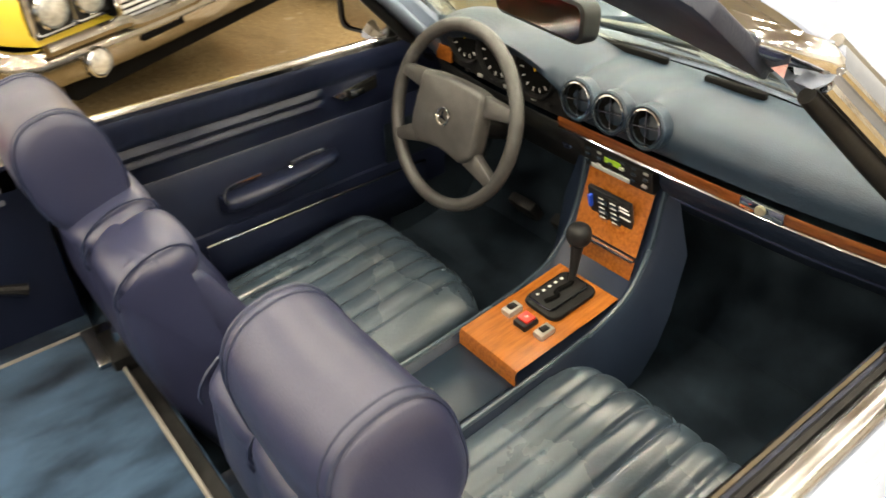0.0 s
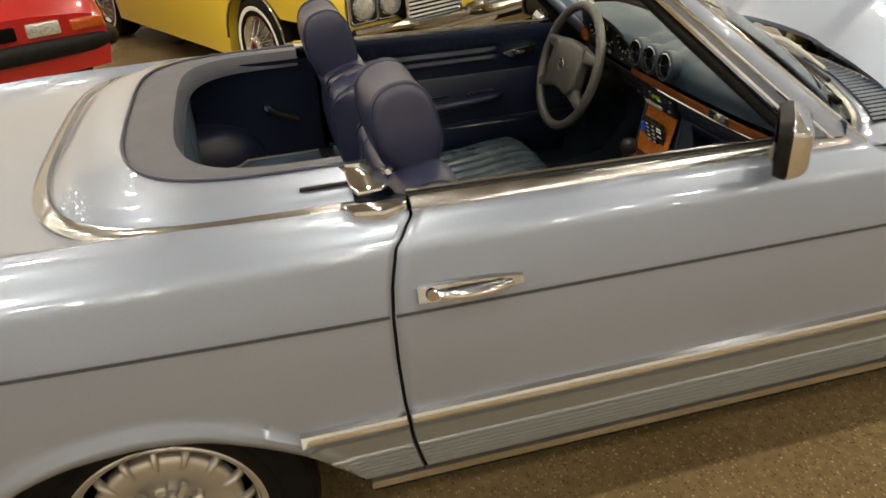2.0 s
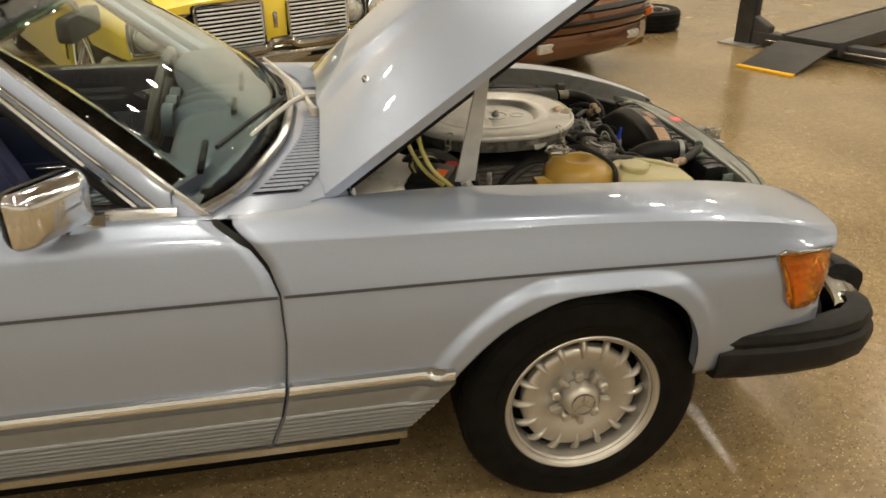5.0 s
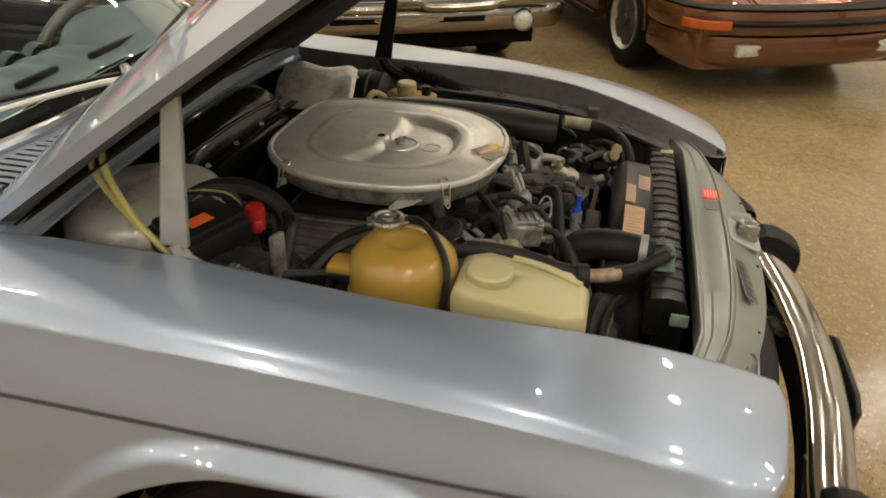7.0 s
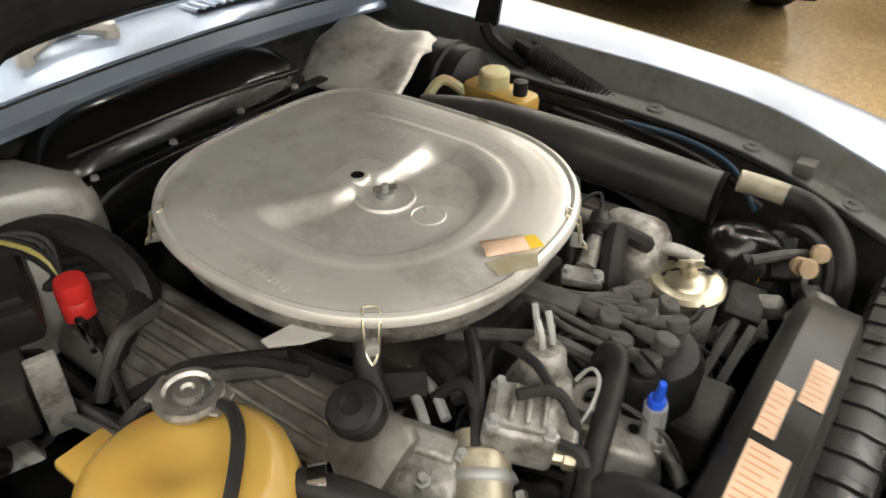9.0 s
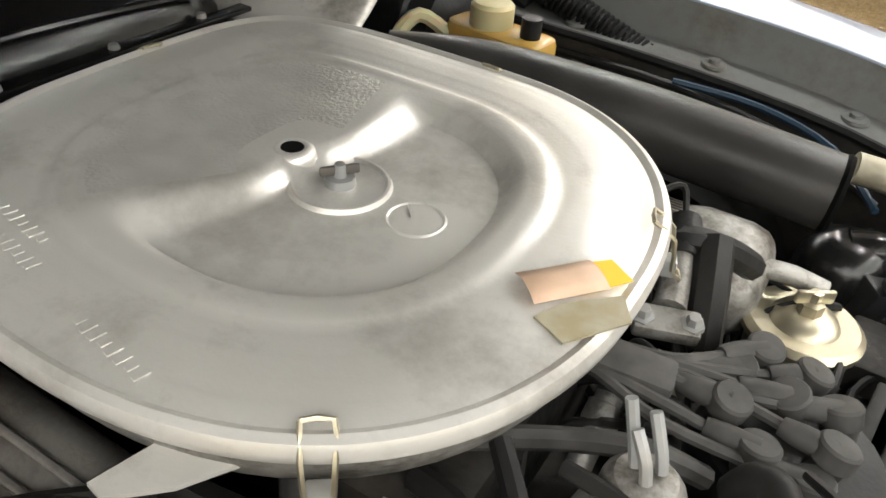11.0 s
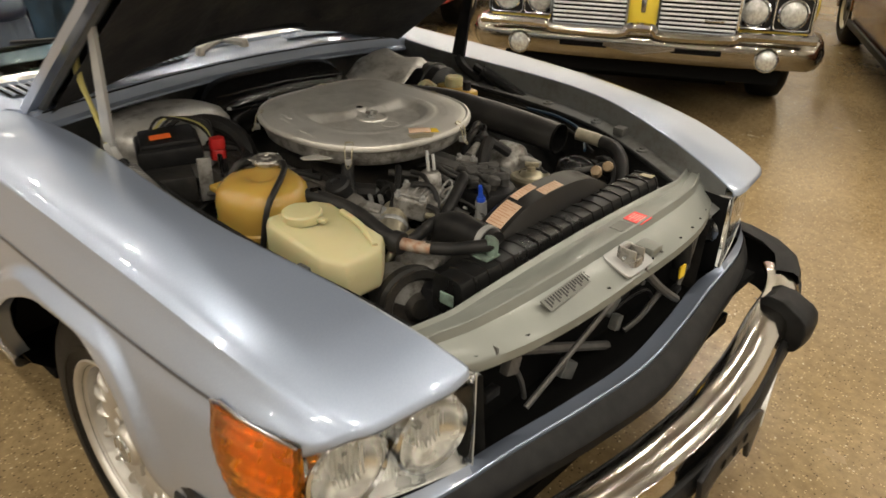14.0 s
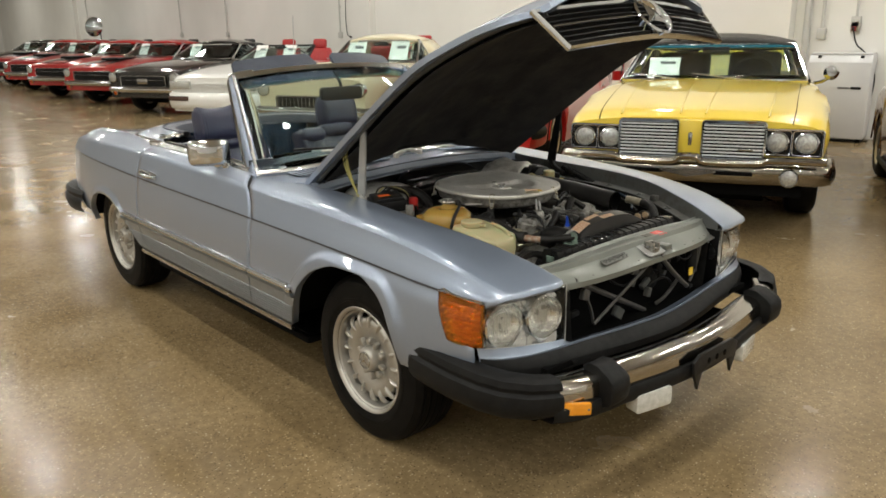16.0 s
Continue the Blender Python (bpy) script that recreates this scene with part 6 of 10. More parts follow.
part("pressure_canister", S().lathe([(0.0, 0.60), (0.042, 0.60), (0.047, 0.64), (0.047, 0.685), (0.044, 0.70), (0.034, 0.717), (0.018, 0.724), (0.0, 0.725)], m, 24).tube([(0.29, 0.378, 0.708), (0.315, 0.385, 0.712), (0.345, 0.388, 0.705), (0.36, 0.385, 0.69)], [0.022, 0.022, 0.016, 0.010], 12), GLOSS, car)
part("canister_band", S().lathe([(0.0475, 0.650), (0.0482, 0.652), (0.0482, 0.664), (0.0475, 0.666)], m, 24), YELLOWPAPER, car)

SNORKEL = material("dusty_grey_black_duct", (0.020, 0.0195, 0.019), 0.4, spec=0.45, color2=(0.035, 0.033, 0.031), scale=9, rough_var=0.1, bump=0.1, bump_scale=160)
# snorkel, booster, reservoir
sn = part("intake_snorkel", S().tube([(-0.20, 0.27, 0.80), (-0.10, 0.318, 0.797), (0.05, 0.343, 0.788), (0.18, 0.353, 0.778), (0.256, 0.357, 0.772)], [0.036, 0.039, 0.040, 0.039, 0.038], 20, 5, caps=False), SNORKEL, car, "fat black intake snorkel")
part("snorkel_mouth", S().lathe([(0.038, -0.004), (0.040, 0.0), (0.038, 0.004), (0.036, 0.002), (0.034, -0.05), (0, -0.06)], Matrix.Translation((0.258, 0.357, 0.772)) @ pose(0, 0, 0, 0, 93, 4), 24), DARK, sn)
part("filler_pipe", S().tube([(0.265, 0.43, 0.770), (0.30, 0.438, 0.766), (0.335, 0.442, 0.762)], 0.0165, 12), material("dirty_beige_pipe", (0.36, 0.33, 0.25), 0.5, 0.2, color2=(0.22, 0.20, 0.15), scale=30), car)
part("breather_hose", S().tube([(0.333, 0.442, 0.762), (0.372, 0.438, 0.757), (0.412, 0.41, 0.742), (0.437, 0.375, 0.712), (0.445, 0.345, 0.65)], 0.0175, 14), HOSE, car)
m = Matrix.Translation((-0.27, 0.46, 0.775)) @ pose(0, 0, 0, 0, 90, 0) @ Matrix.Scale(0.78, 4)
part("brake_booster", S().lathe([(0.0, -0.10), (0.07, -0.10), (0.092, -0.07), (0.095, -0.01), (0.098, -0.006), (0.098, 0.004), (0.092, 0.01), (0.09, 0.05), (0.06, 0.075), (0.0, 0.08)], m, 32), PLASTIC, car)
res = part("brake_reservoir", S().prism(rounded(0.135, 0.062, 0.02), 0.775, 0.815, Matrix.Translation((-0.14, 0.415, 0)) @ pose(0, 0, 0, 0, 0, -8)), TANK, car, "yellowed brake fluid reservoir", bevel=0.008)
part("reservoir_cap", S().lathe([(0.026, 0.812), (0.026, 0.838), (0.022, 0.842), (0.0, 0.842)], Matrix.Translation((-0.155, 0.417, 0)), 18), CREAM, res)
part("reservoir_plug", S().lathe([(0.012, 0.812), (0.012, 0.838), (0.0, 0.84)], Matrix.Translation((-0.10, 0.41, 0)), 12), PLASTIC, res)
part("reservoir_hose", S().tube([(-0.20, 0.40, 0.795), (-0.235, 0.385, 0.815), (-0.25, 0.36, 0.79), (-0.24, 0.34, 0.76)], 0.009), CREAM, car)
part("master_cylinder", S().tube([(-0.22, 0.415, 0.755), (-0.06, 0.415, 0.75)], 0.026, 12), CASTING, car)

# coolant expansion tank
CAPSTEEL = material("worn_chromed_steel", (0.36, 0.35, 0.33), 0.32, 0.85, color2=(0.38, 0.37, 0.34), scale=40, rough_var=0.12, grime=(0.1, 0.08, 0.06), grime_scale=30)
m = Matrix.Translation((0.105, -0.445, 0.0))
tank = part("expansion_tank", S().lathe([(0.0, 0.708), (0.068, 0.708), (0.084, 0.718), (0.089, 0.745), (0.0965, 0.748), (0.0965, 0.756), (0.092, 0.760), (0.0935, 0.80), (0.088, 0.825), (0.070, 0.842), (0.045, 0.848), (0.028, 0.847), (0.016, 0.838), (0.0, 0.834)], m, 44), TANK, car, "amber translucent coolant expansion tank")
c = Vector((0.064, -0.400, 0.0))
tank.location = (-0.034, 0.032, -0.008)
part("tank_neck", S().lathe([(0.025, 0.82), (0.025, 0.852), (0.022, 0.856)], Matrix.Translation(c), 24), TANK, tank)
tc = part("tank_cap", S().lathe([(0.029, 0.853), (0.031, 0.859), (0.029, 0.864), (0.022, 0.866), (0.019, 0.863), (0.013, 0.863), (0.012, 0.867), (0.006, 0.868), (0.004, 0.865), (0, 0.865)], Matrix.Translation(c), 28), CAPSTEEL, tank, "worn chrome radiator cap")
for a in (20, 200):
    part("cap_ear", S().box(c + Vector((0.027 * math.cos(radians(a)), 0.027 * math.sin(radians(a)), 0.8575)), (0.018, 0.030, 0.005), Euler((0, 0, radians(a))).to_matrix()), CAPSTEEL, tc, bevel=0.003)
part("overflow_hose", S().tube([(0.086, -0.392, 0.855), (0.106, -0.392, 0.862), (0.130, -0.405, 0.861), (0.153, -0.430, 0.855), (0.174, -0.460, 0.846), (0.190, -0.490, 0.828), (0.190, -0.503, 0.79), (0.18, -0.51, 0.71)], 0.0062, 8), HOSE, tank)
part("tank_lug", S().box((0.005, -0.468, 0.80), (0.045, 0.05, 0.014)), TANK, tank, bevel=0.004)
part("hose_clamp", S().lathe([(0.017, -0.008), (0.0185, -0.008), (0.0185, 0.008), (0.017, 0.008)], Matrix.Translation((0.188, -0.375, 0.808)) @ pose(0, 0, 0, 0, 80, 40), 16), CHROME, tank)
part("coolant_hose", S().tube([(0.138, -0.356, 0.80), (0.19, -0.337, 0.798), (0.26, -0.322, 0.785), (0.325, -0.327, 0.772), (0.37, -0.325, 0.765)], 0.0155, 12), HOSE, car)
part("coolant_tee", S().tube([(0.365, -0.325, 0.765), (0.40, -0.315, 0.765), (0.43, -0.30, 0.765)], 0.0125, 10), material("rusty_pipe", (0.28, 0.15, 0.09), 0.6, 0.5, color2=(0.4, 0.36, 0.3), scale=60), car)
part("tee_collar", S().tube([(0.358, -0.327, 0.765), (0.378, -0.323, 0.765)], 0.022, 12), HOSE, car)
part("bleed_hose", S().tube([(0.42, -0.303, 0.765), (0.46, -0.28, 0.768), (0.50, -0.245, 0.775), (0.515, -0.225, 0.776)], 0.0125, 10), HOSE, car)
part("breather_hose", S().tube([(0.070, -0.185, 0.80), (0.085, -0.20, 0.775), (0.125, -0.225, 0.735), (0.165, -0.25, 0.70), (0.18, -0.26, 0.62)], 0.0145, 12), HOSE, car)
part("heater_hose", S().tube([(0.268, -0.035, 0.765), (0.276, -0.038, 0.785), (0.290, -0.050, 0.79), (0.302, -0.09, 0.765), (0.313, -0.14, 0.735), (0.33, -0.19, 0.745), (0.352, -0.27, 0.745), (0.362, -0.31, 0.755)], 0.0125, 12), HOSE, car)
rh = part("radiator_hose", S().tube([(0.34, -0.16, 0.70), (0.352, -0.172, 0.735), (0.385, -0.178, 0.752), (0.43, -0.182, 0.757), (0.49, -0.188, 0.752)], [0.03, 0.033, 0.031, 0.029, 0.029], 16), HOSE, car)
part("hose_clamp", S().lathe([(0.030, -0.007), (0.0325, -0.007), (0.0325, 0.007), (0.030, 0.007)], Matrix.Translation((0.472, -0.1865, 0.7535)) @ pose(0, 0, 0, 0, 90, -4), 20), STRUT, rh)
for k, (pts, r) in enumerate((([(0.11, -0.10, 0.77), (0.16, -0.06, 0.765), (0.21, -0.04, 0.77), (0.25, -0.02, 0.75)], 0.008), ([(0.14, -0.16, 0.74), (0.17, -0.15, 0.77), (0.20, -0.17, 0.75), (0.21, -0.2, 0.68)], 0.007), ([(0.23, -0.15, 0.79), (0.26, -0.12, 0.785), (0.29, -0.13, 0.75), (0.3, -0.16, 0.68)], 0.006),
                               ([(0.28, -0.15, 0.755), (0.31, -0.15, 0.745), (0.32, -0.19, 0.70)], 0.007), ([(0.0, -0.23, 0.775), (-0.05, -0.27, 0.77), (-0.10, -0.31, 0.75), (-0.16, -0.34, 0.70)], 0.008), ([(0.01, -0.235, 0.765), (-0.05, -0.285, 0.76), (-0.1, -0.33, 0.74), (-0.14, -0.37, 0.68)], 0.008),
                               ([(0.03, -0.23, 0.77), (-0.03, -0.26, 0.775), (-0.09, -0.30, 0.76), (-0.14, -0.32, 0.70)], 0.007), ([(-0.02, -0.22, 0.755), (0.06, -0.20, 0.745), (0.12, -0.15, 0.74)], 0.018), ([(0.22, 0.20, 0.765), (0.20, 0.17, 0.79), (0.17, 0.15, 0.80), (0.14, 0.16, 0.77)], 0.012),
                               ([(0.19, 0.16, 0.80), (0.20, 0.13, 0.78), (0.21, 0.11, 0.74)], 0.016), ([(0.33, 0.33, 0.71), (0.37, 0.36, 0.72), (0.40, 0.40, 0.70), (0.41, 0.42, 0.62)], 0.008), ([(0.34, 0.42, 0.72), (0.38, 0.40, 0.735), (0.42, 0.37, 0.72), (0.43, 0.34, 0.66)], 0.01),
                               ([(0.20, 0.45, 0.70), (0.16, 0.47, 0.73), (0.06, 0.49, 0.75), (-0.08, 0.50, 0.76)], 0.006), ([(0.30, 0.46, 0.72), (0.20, 0.49, 0.75), (0.05, 0.51, 0.765), (-0.12, 0.52, 0.765)], 0.005))):
    part("small_hose", S().tube(pts, r, 8), HOSE if k % 5 else LEAD, car)
part("blue_vacuum_line", S().tube([(0.05, 0.50, 0.775), (0.15, 0.51, 0.77), (0.24, 0.49, 0.755), (0.30, 0.42, 0.735)], 0.004, 6), material("blue_tube", (0.012, 0.03, 0.055), 0.4), car)
for c in ((0.405, 0.363, 0.735), (0.400, 0.318, 0.735), (0.388, 0.34, 0.72)):
    part("rusty_fitting", S().lathe([(0.0, 0.014), (0.012, 0.012), (0.014, 0.0), (0.011, -0.012), (0, -0.014)], Matrix.Translation(c) @ pose(0, 0, 0, 60, 30, 0), 10), material("tan_fitting", (0.36, 0.26, 0.16), 0.55, color2=(0.25, 0.18, 0.1), scale=60), car)

# washer tank
wt = S()
outline = [(0.165, -0.365), (0.165, -0.475), (0.195, -0.495), (0.345, -0.495), (0.385, -0.465), (0.385, -0.38), (0.355, -0.345), (0.20, -0.345)]
rows = [[(x + dx * (x - 0.28), y + dx * (y + 0.42), z - (0.028 * max(0, (x - 0.26)) / 0.14 if z > 0.76 else 0)) for x, y in outline] for z, dx in ((0.695, -0.10), (0.702, -0.03), (0.74, 0.0), (0.785, 0.0), (0.800, -0.04), (0.806, -0.14))]
wt.grid(rows, close_v=True)
wt.cap(rows[-1])
wtank = part("washer_tank", wt, CREAM, car, "yellowed white washer fluid tank", bevel=0.006, seg=3)
part("washer_cap", S().lathe([(0.035, 0.800), (0.038, 0.806), (0.038, 0.817), (0.035, 0.820), (0.020, 0.821), (0.0, 0.820)], Matrix.Translation((0.222, -0.432, 0)), 32), CREAM, wtank)
part("cap_tab", S().box((0.262, -0.418, 0.808), (0.02, 0.016, 0.008), Euler((0, 0, 0.4)).to_matrix()), CREAM, wtank, bevel=0.002)
part("tank_ridge", S().tube([(0.25, -0.36, 0.803), (0.31, -0.365, 0.795), (0.37, -0.385, 0.782)], 0.006), CREAM, wtank)

# fuse and relay box, dipstick, harness
fb = part("relay_box", S().box((-0.315, -0.40, 0.792), (0.125, 0.145, 0.05), Euler((0.05, 0.05, -0.42)).to_matrix()), PLASTIC, car, "black relay box with orange sticker", bevel=0.012)
part("box_lid", S().box((-0.315, -0.40, 0.820), (0.105, 0.125, 0.018), Euler((0.05, 0.05, -0.42)).to_matrix()), PLASTIC, fb, bevel=0.008)
part("orange_sticker", S().box((-0.298, -0.425, 0.8325), (0.028, 0.046, 0.0012), Euler((0.05, 0.05, -0.42)).to_matrix()), ORANGE, fb)
part("control_unit", S().box((-0.235, -0.445, 0.74), (0.09, 0.10, 0.06), Euler((0, 0, -0.42)).to_matrix()), BLOCK, car, bevel=0.005)
part("unit_bracket", S().box((-0.165, -0.40, 0.76), (0.012, 0.03, 0.10), Euler((0, 0, -0.3)).to_matrix()), CASTING, car, bevel=0.002)
part("dipstick_tube", S().tube([(-0.215, -0.315, 0.60), (-0.225, -0.313, 0.70), (-0.238, -0.311, 0.765)], 0.011, 10), PLASTIC, car)
dc = part("dipstick_cap", S().lathe([(0.0, 0.828), (0.017, 0.826), (0.019, 0.815), (0.019, 0.803), (0.016, 0.800), (0.018, 0.797), (0.018, 0.776), (0.0, 0.775)], Matrix.Translation((-0.248, -0.312, -0.012)), 18), RED, car, "red dipstick cap")
part("dip_lever", S().box((-0.22, -0.325, 0.76), (0.012, 0.01, 0.06), Euler((0.2, 0.3, 0)).to_matrix()), CHROME, car, bevel=0.003)
for k in range(6):
    a = 0.012 * k
    part("harness", S().tube([(-0.40 + a, -0.34, 0.80 - a * 0.5), (-0.34 + a, -0.28 + a * 0.6, 0.825 - a), (-0.27 + a, -0.25 + a * 0.4, 0.81 - a), (-0.215 + a * 0.6, -0.25 - a, 0.765), (-0.21 + a * 0.5, -0.29 - a, 0.70)], 0.009 if k else 0.02, 8), HOSE if k < 5 else LEAD, car)
for k, mat in enumerate((HOSE, WIRE_Y, HOSE, HOSE, HOSE)):
    part("thin_wire", S().tube([(-0.36, -0.42 + 0.012 * k, 0.825), (-0.37 + 0.01 * k, -0.38 + 0.012 * k, 0.85), (-0.30, -0.33 + 0.008 * k, 0.838), (-0.27, -0.31, 0.80)], 0.0035, 5), mat, car)
part("washer_line", S().tube([(-0.35, -0.55, 1.06), (-0.37, -0.545, 0.98), (-0.345, -0.54, 0.90), (-0.30, -0.545, 0.85), (-0.24, -0.55, 0.80)], 0.0055, 7), WIRE_Y, car)
part("washer_line", S().tube([(-0.37, -0.55, 1.05), (-0.395, -0.54, 0.97), (-0.36, -0.53, 0.89), (-0.31, -0.53, 0.84)], 0.005, 7), WIRE_Y, car)
random.seed(11)
for k in range(26):
    c = Vector((random.uniform(-0.28, 0.12), random.uniform(-0.55, -0.30), random.uniform(0.52, 0.66)))
    part("bay_fitting", S().box(c, (random.uniform(0.03, 0.09), random.uniform(0.03, 0.08), random.uniform(0.03, 0.08)), Euler((random.random(), random.random(), random.random())).to_matrix()), random.choice((BLOCK, PLASTIC, BLOCK, CASTING)), car, bevel=0.006)
for k in range(16):
    a, b = Vector((random.uniform(-0.4, 0.3), random.uniform(-0.54, -0.3), random.uniform(0.6, 0.72))), Vector((random.uniform(-0.4, 0.4), random.uniform(-0.54, -0.25), random.uniform(0.55, 0.7)))
    part("small_hose", S().tube([a, a.lerp(b, 0.4) + Vector((0, 0, 0.05)), b], random.uniform(0.004, 0.011), 7), random.choice((HOSE, HOSE, LEAD)), car)
for k in range(22):
    c = Vector((random.uniform(0.25, 0.44), random.uniform(0.28, 0.52), random.uniform(0.56, 0.69)))
    part("bay_fitting", S().box(c, (random.uniform(0.02, 0.07), random.uniform(0.02, 0.07), random.uniform(0.02, 0.06)), Euler((random.random(), random.random(), random.random())).to_matrix()), random.choice((BLOCK, PLASTIC, CASTING)), car, bevel=0.005)

SHROUD = material("dusty_satin_black_plastic", (0.010, 0.010, 0.010), 0.36, spec=0.4, color2=(0.018, 0.017, 0.016), scale=14, rough_var=0.08)
# cooling: fan shroud, radiator, pulleys
part("fan_shroud", S().grid([[(x, y, 0.70 + (h - 0.70) * max(0.0, 1 - abs((y - 0.035) / 0.26) ** 2.6)) for y in np.linspace(-0.235, 0.305, 33)] for x, h in ((0.405, 0.60), (0.407, 0.772), (0.414, 0.793), (0.430, 0.806), (0.479, 0.799), (0.489, 0.765), (0.491, 0.72))]), SHROUD, car, "black plastic fan shroud with paper labels")
part("shroud_skirt", S().box((0.44, -0.15, 0.62), (0.09, 0.36, 0.16)), PLASTIC, car, bevel=0.02)


LABELINK = material("faded_brown_print", (0.42, 0.22, 0.12), 0.6)


def shroud_label(y, w, d0, d1, rows_):
    f = lambda x_, y_: (x_, y_, 0.70 + (interp(x_, [(0.407, 0.772), (0.414, 0.793), (0.430, 0.806), (0.479, 0.799), (0.489, 0.765)]) - 0.70) * max(0.0, 1 - abs((y_ - 0.035) / 0.26) ** 2.6) + 0.0015)
    lab = part("paper_label", S().grid([[f(lerp(d0, d1, i / 4), lerp(y - w / 2, y + w / 2, j / 6)) for j in range(7)] for i in range(5)]), PAPER, car)
    for r in range(rows_):
        t = (r + 1) / (rows_ + 1)
        yy = lerp(y + w / 2, y - w / 2, t)
        g = lambda u: tuple(Vector(f(lerp(d0, d1, u), yy)) + Vector((0, 0, 0.0006)))
        h = lambda u: tuple(Vector(f(lerp(d0, d1, u), yy - 0.0016)) + Vector((0, 0, 0.0006)))
        e_ = 0.9 if r % 3 else 0.6
        part("print_line", S().grid([[g(0.08), g(0.5), g(e_)], [h(0.08), h(0.5), h(e_)]]), LABELINK, lab)


shroud_label(-0.110, 0.066, 0.431, 0.470, 9)
shroud_label(-0.034, 0.066, 0.4305, 0.450, 7)
shroud_label(0.022, 0.068, 0.4545, 0.478, 7)
rad = part("radiator", S().box((0.525, 0.02, 0.55), (0.05, 0.70, 0.34)), PLASTIC, car, "black ribbed radiator tank with green corrosion")
sh = S()
prof = [(-0.034, 0.68), (-0.035, 0.735), (-0.028, 0.750), (0.0, 0.754), (0.026, 0.750), (0.033, 0.735), (0.032, 0.68)]
rows = []
for i in range(19):
    for dy, b in ((-0.0026, 0.0), (-0.0018, 0.003), (0.0018, 0.003), (0.0026, 0.0)):
        rows.append([(0.515 + dx * (1 + b * 14), -0.345 + i * 0.0383 + dy, z + b) for dx, z in prof])
sh.grid(rows)
sh.cap(rows[0])
sh.cap(rows[-1], True)
part("radiator_tank", sh, material("black_tank_plastic", (0.006, 0.006, 0.006), 0.3, spec=0.3, color2=(0.010, 0.010, 0.010), scale=12, rough_var=0.08), rad)
part("corroded_end", S().box((0.51, -0.235, 0.7565), (0.035, 0.04, 0.004)), GREENISH, rad, bevel=0.001)
part("corroded_end", S().box((0.535, -0.3715, 0.732), (0.03, 0.004, 0.022)), GREENISH, rad, bevel=0.001)
part("rad_outlet", S().tube([(0.515, -0.226, 0.755), (0.515, -0.225, 0.78), (0.508, -0.235, 0.785)], 0.012, 10), GREENISH, rad)
part("rad_sticker", S().box((0.525, 0.335, 0.7545), (0.03, 0.022, 0.001)), BRASS, rad)
for c, r in (((0.43, -0.335, 0.655), 0.075), ((0.44, -0.16, 0.56), 0.08)):
    m = Matrix.Translation(c) @ pose(0, 0, 0, 0, 78, -20)
    part("pulley", S().lathe([(0.0, 0.018), (0.02, 0.018), (0.03, 0.006), (r * 0.7, 0.004), (r * 0.8, 0.016), (r, 0.018), (r, 0.01), (r * 0.86, 0.0), (r, -0.01), (r, -0.03), (0, -0.03)], m, 32), BLOCK, car)
for q in (0.0, 0.022):
    part("drive_belt", S().box((0.345 + q, 0.15, 0.672), (0.012, 0.13, 0.006), Euler((0.36, 0.0, -0.08)).to_matrix()), LEAD, car, bevel=0.002)
part("drive_belt", S().tube([(0.43, -0.26, 0.66), (0.432, -0.15, 0.64), (0.432, -0.06, 0.58)], 0.008, 6), BLACK, car)
part("fan_blades", S().lathe([(0.0, 0.0), (0.05, 0.0), (0.05, -0.03), (0, -0.03)], Matrix.Translation((0.40, 0.03, 0.56)) @ pose(0, 0, 0, 0, 90, 0), 20), BLOCK, car)
part("power_steering_pump", S().lathe([(0.0, 0.05), (0.045, 0.045), (0.05, 0.0), (0.05, -0.06), (0, -0.06)], Matrix.Translation((0.385, -0.33, 0.66)) @ pose(0, 0, 0, 0, 80, -20), 24), CASTING, car)

# front cross panel in primer grey, with its latch and plates
rows = []
for y in [lerp(-0.53, 0.53, i / 52) for i in range(53)]:
    w = abs(y)
    x0 = 0.566 if w < 0.40 else lerp(0.566, 0.535, (w - 0.40) / 0.13)
    x1 = 0.708 - 0.09 * (w / 0.5) ** 3
    zc_ = 0.757 - 0.02 * (w / 0.5) ** 2
    t = lambda u, dz: (lerp(x0, x1, u), y, zc_ + dz)
    rows.append([t(0.0, -0.05), t(0.0, 0.000), t(0.025, 0.004), t(0.06, 0.003), t(0.10, -0.003), t(0.20, -0.003), t(0.23, 0.0), t(0.45, 0.0), t(0.47, 0.004), t(0.50, 0.003), t(0.55, -0.013), t(0.62, -0.017), t(0.95, -0.042), t(1.0, -0.048), t(1.0, -0.066)])
xp = part("cross_panel", S().grid(rows), PAINT_IN, car, "grey-green primed front cross panel")
xp.location = (0.0, 0.0, -0.012)
lm = Matrix.Translation((0.675, 0.0, 0.729)) @ pose(0, 0, 0, 0, 20, 0)
lt = part("hood_latch", S().prism(rounded(0.07, 0.10, 0.012), 0.0, 0.006, lm), STRUT, xp, bevel=0.002)
for dx, dy, sx, sy, h in ((0.0, -0.018, 0.04, 0.006, 0.035), (0.0, 0.016, 0.04, 0.006, 0.03), (-0.012, 0.0, 0.008, 0.03, 0.03), (0.018, 0.0, 0.012, 0.026, 0.02)):
    part("latch_leaf", S().box(lm @ Vector((dx, dy, h / 2)), (sx, sy, h)), CAPSTEEL, lt, bevel=0.002)
part("latch_pin", S().tube([lm @ Vector((0.0, -0.03, 0.02)), lm @ Vector((0.0, 0.03, 0.02))], 0.004, 6), CHROME, lt)
part("striker_box", S().box((0.678, 0.075, 0.731), (0.045, 0.04, 0.016)), PAINT_IN, xp, bevel=0.004)
PLATE = material("dull_dark_plate", (0.11, 0.113, 0.10), 0.5, 0.2, color2=(0.11, 0.11, 0.10), scale=60)
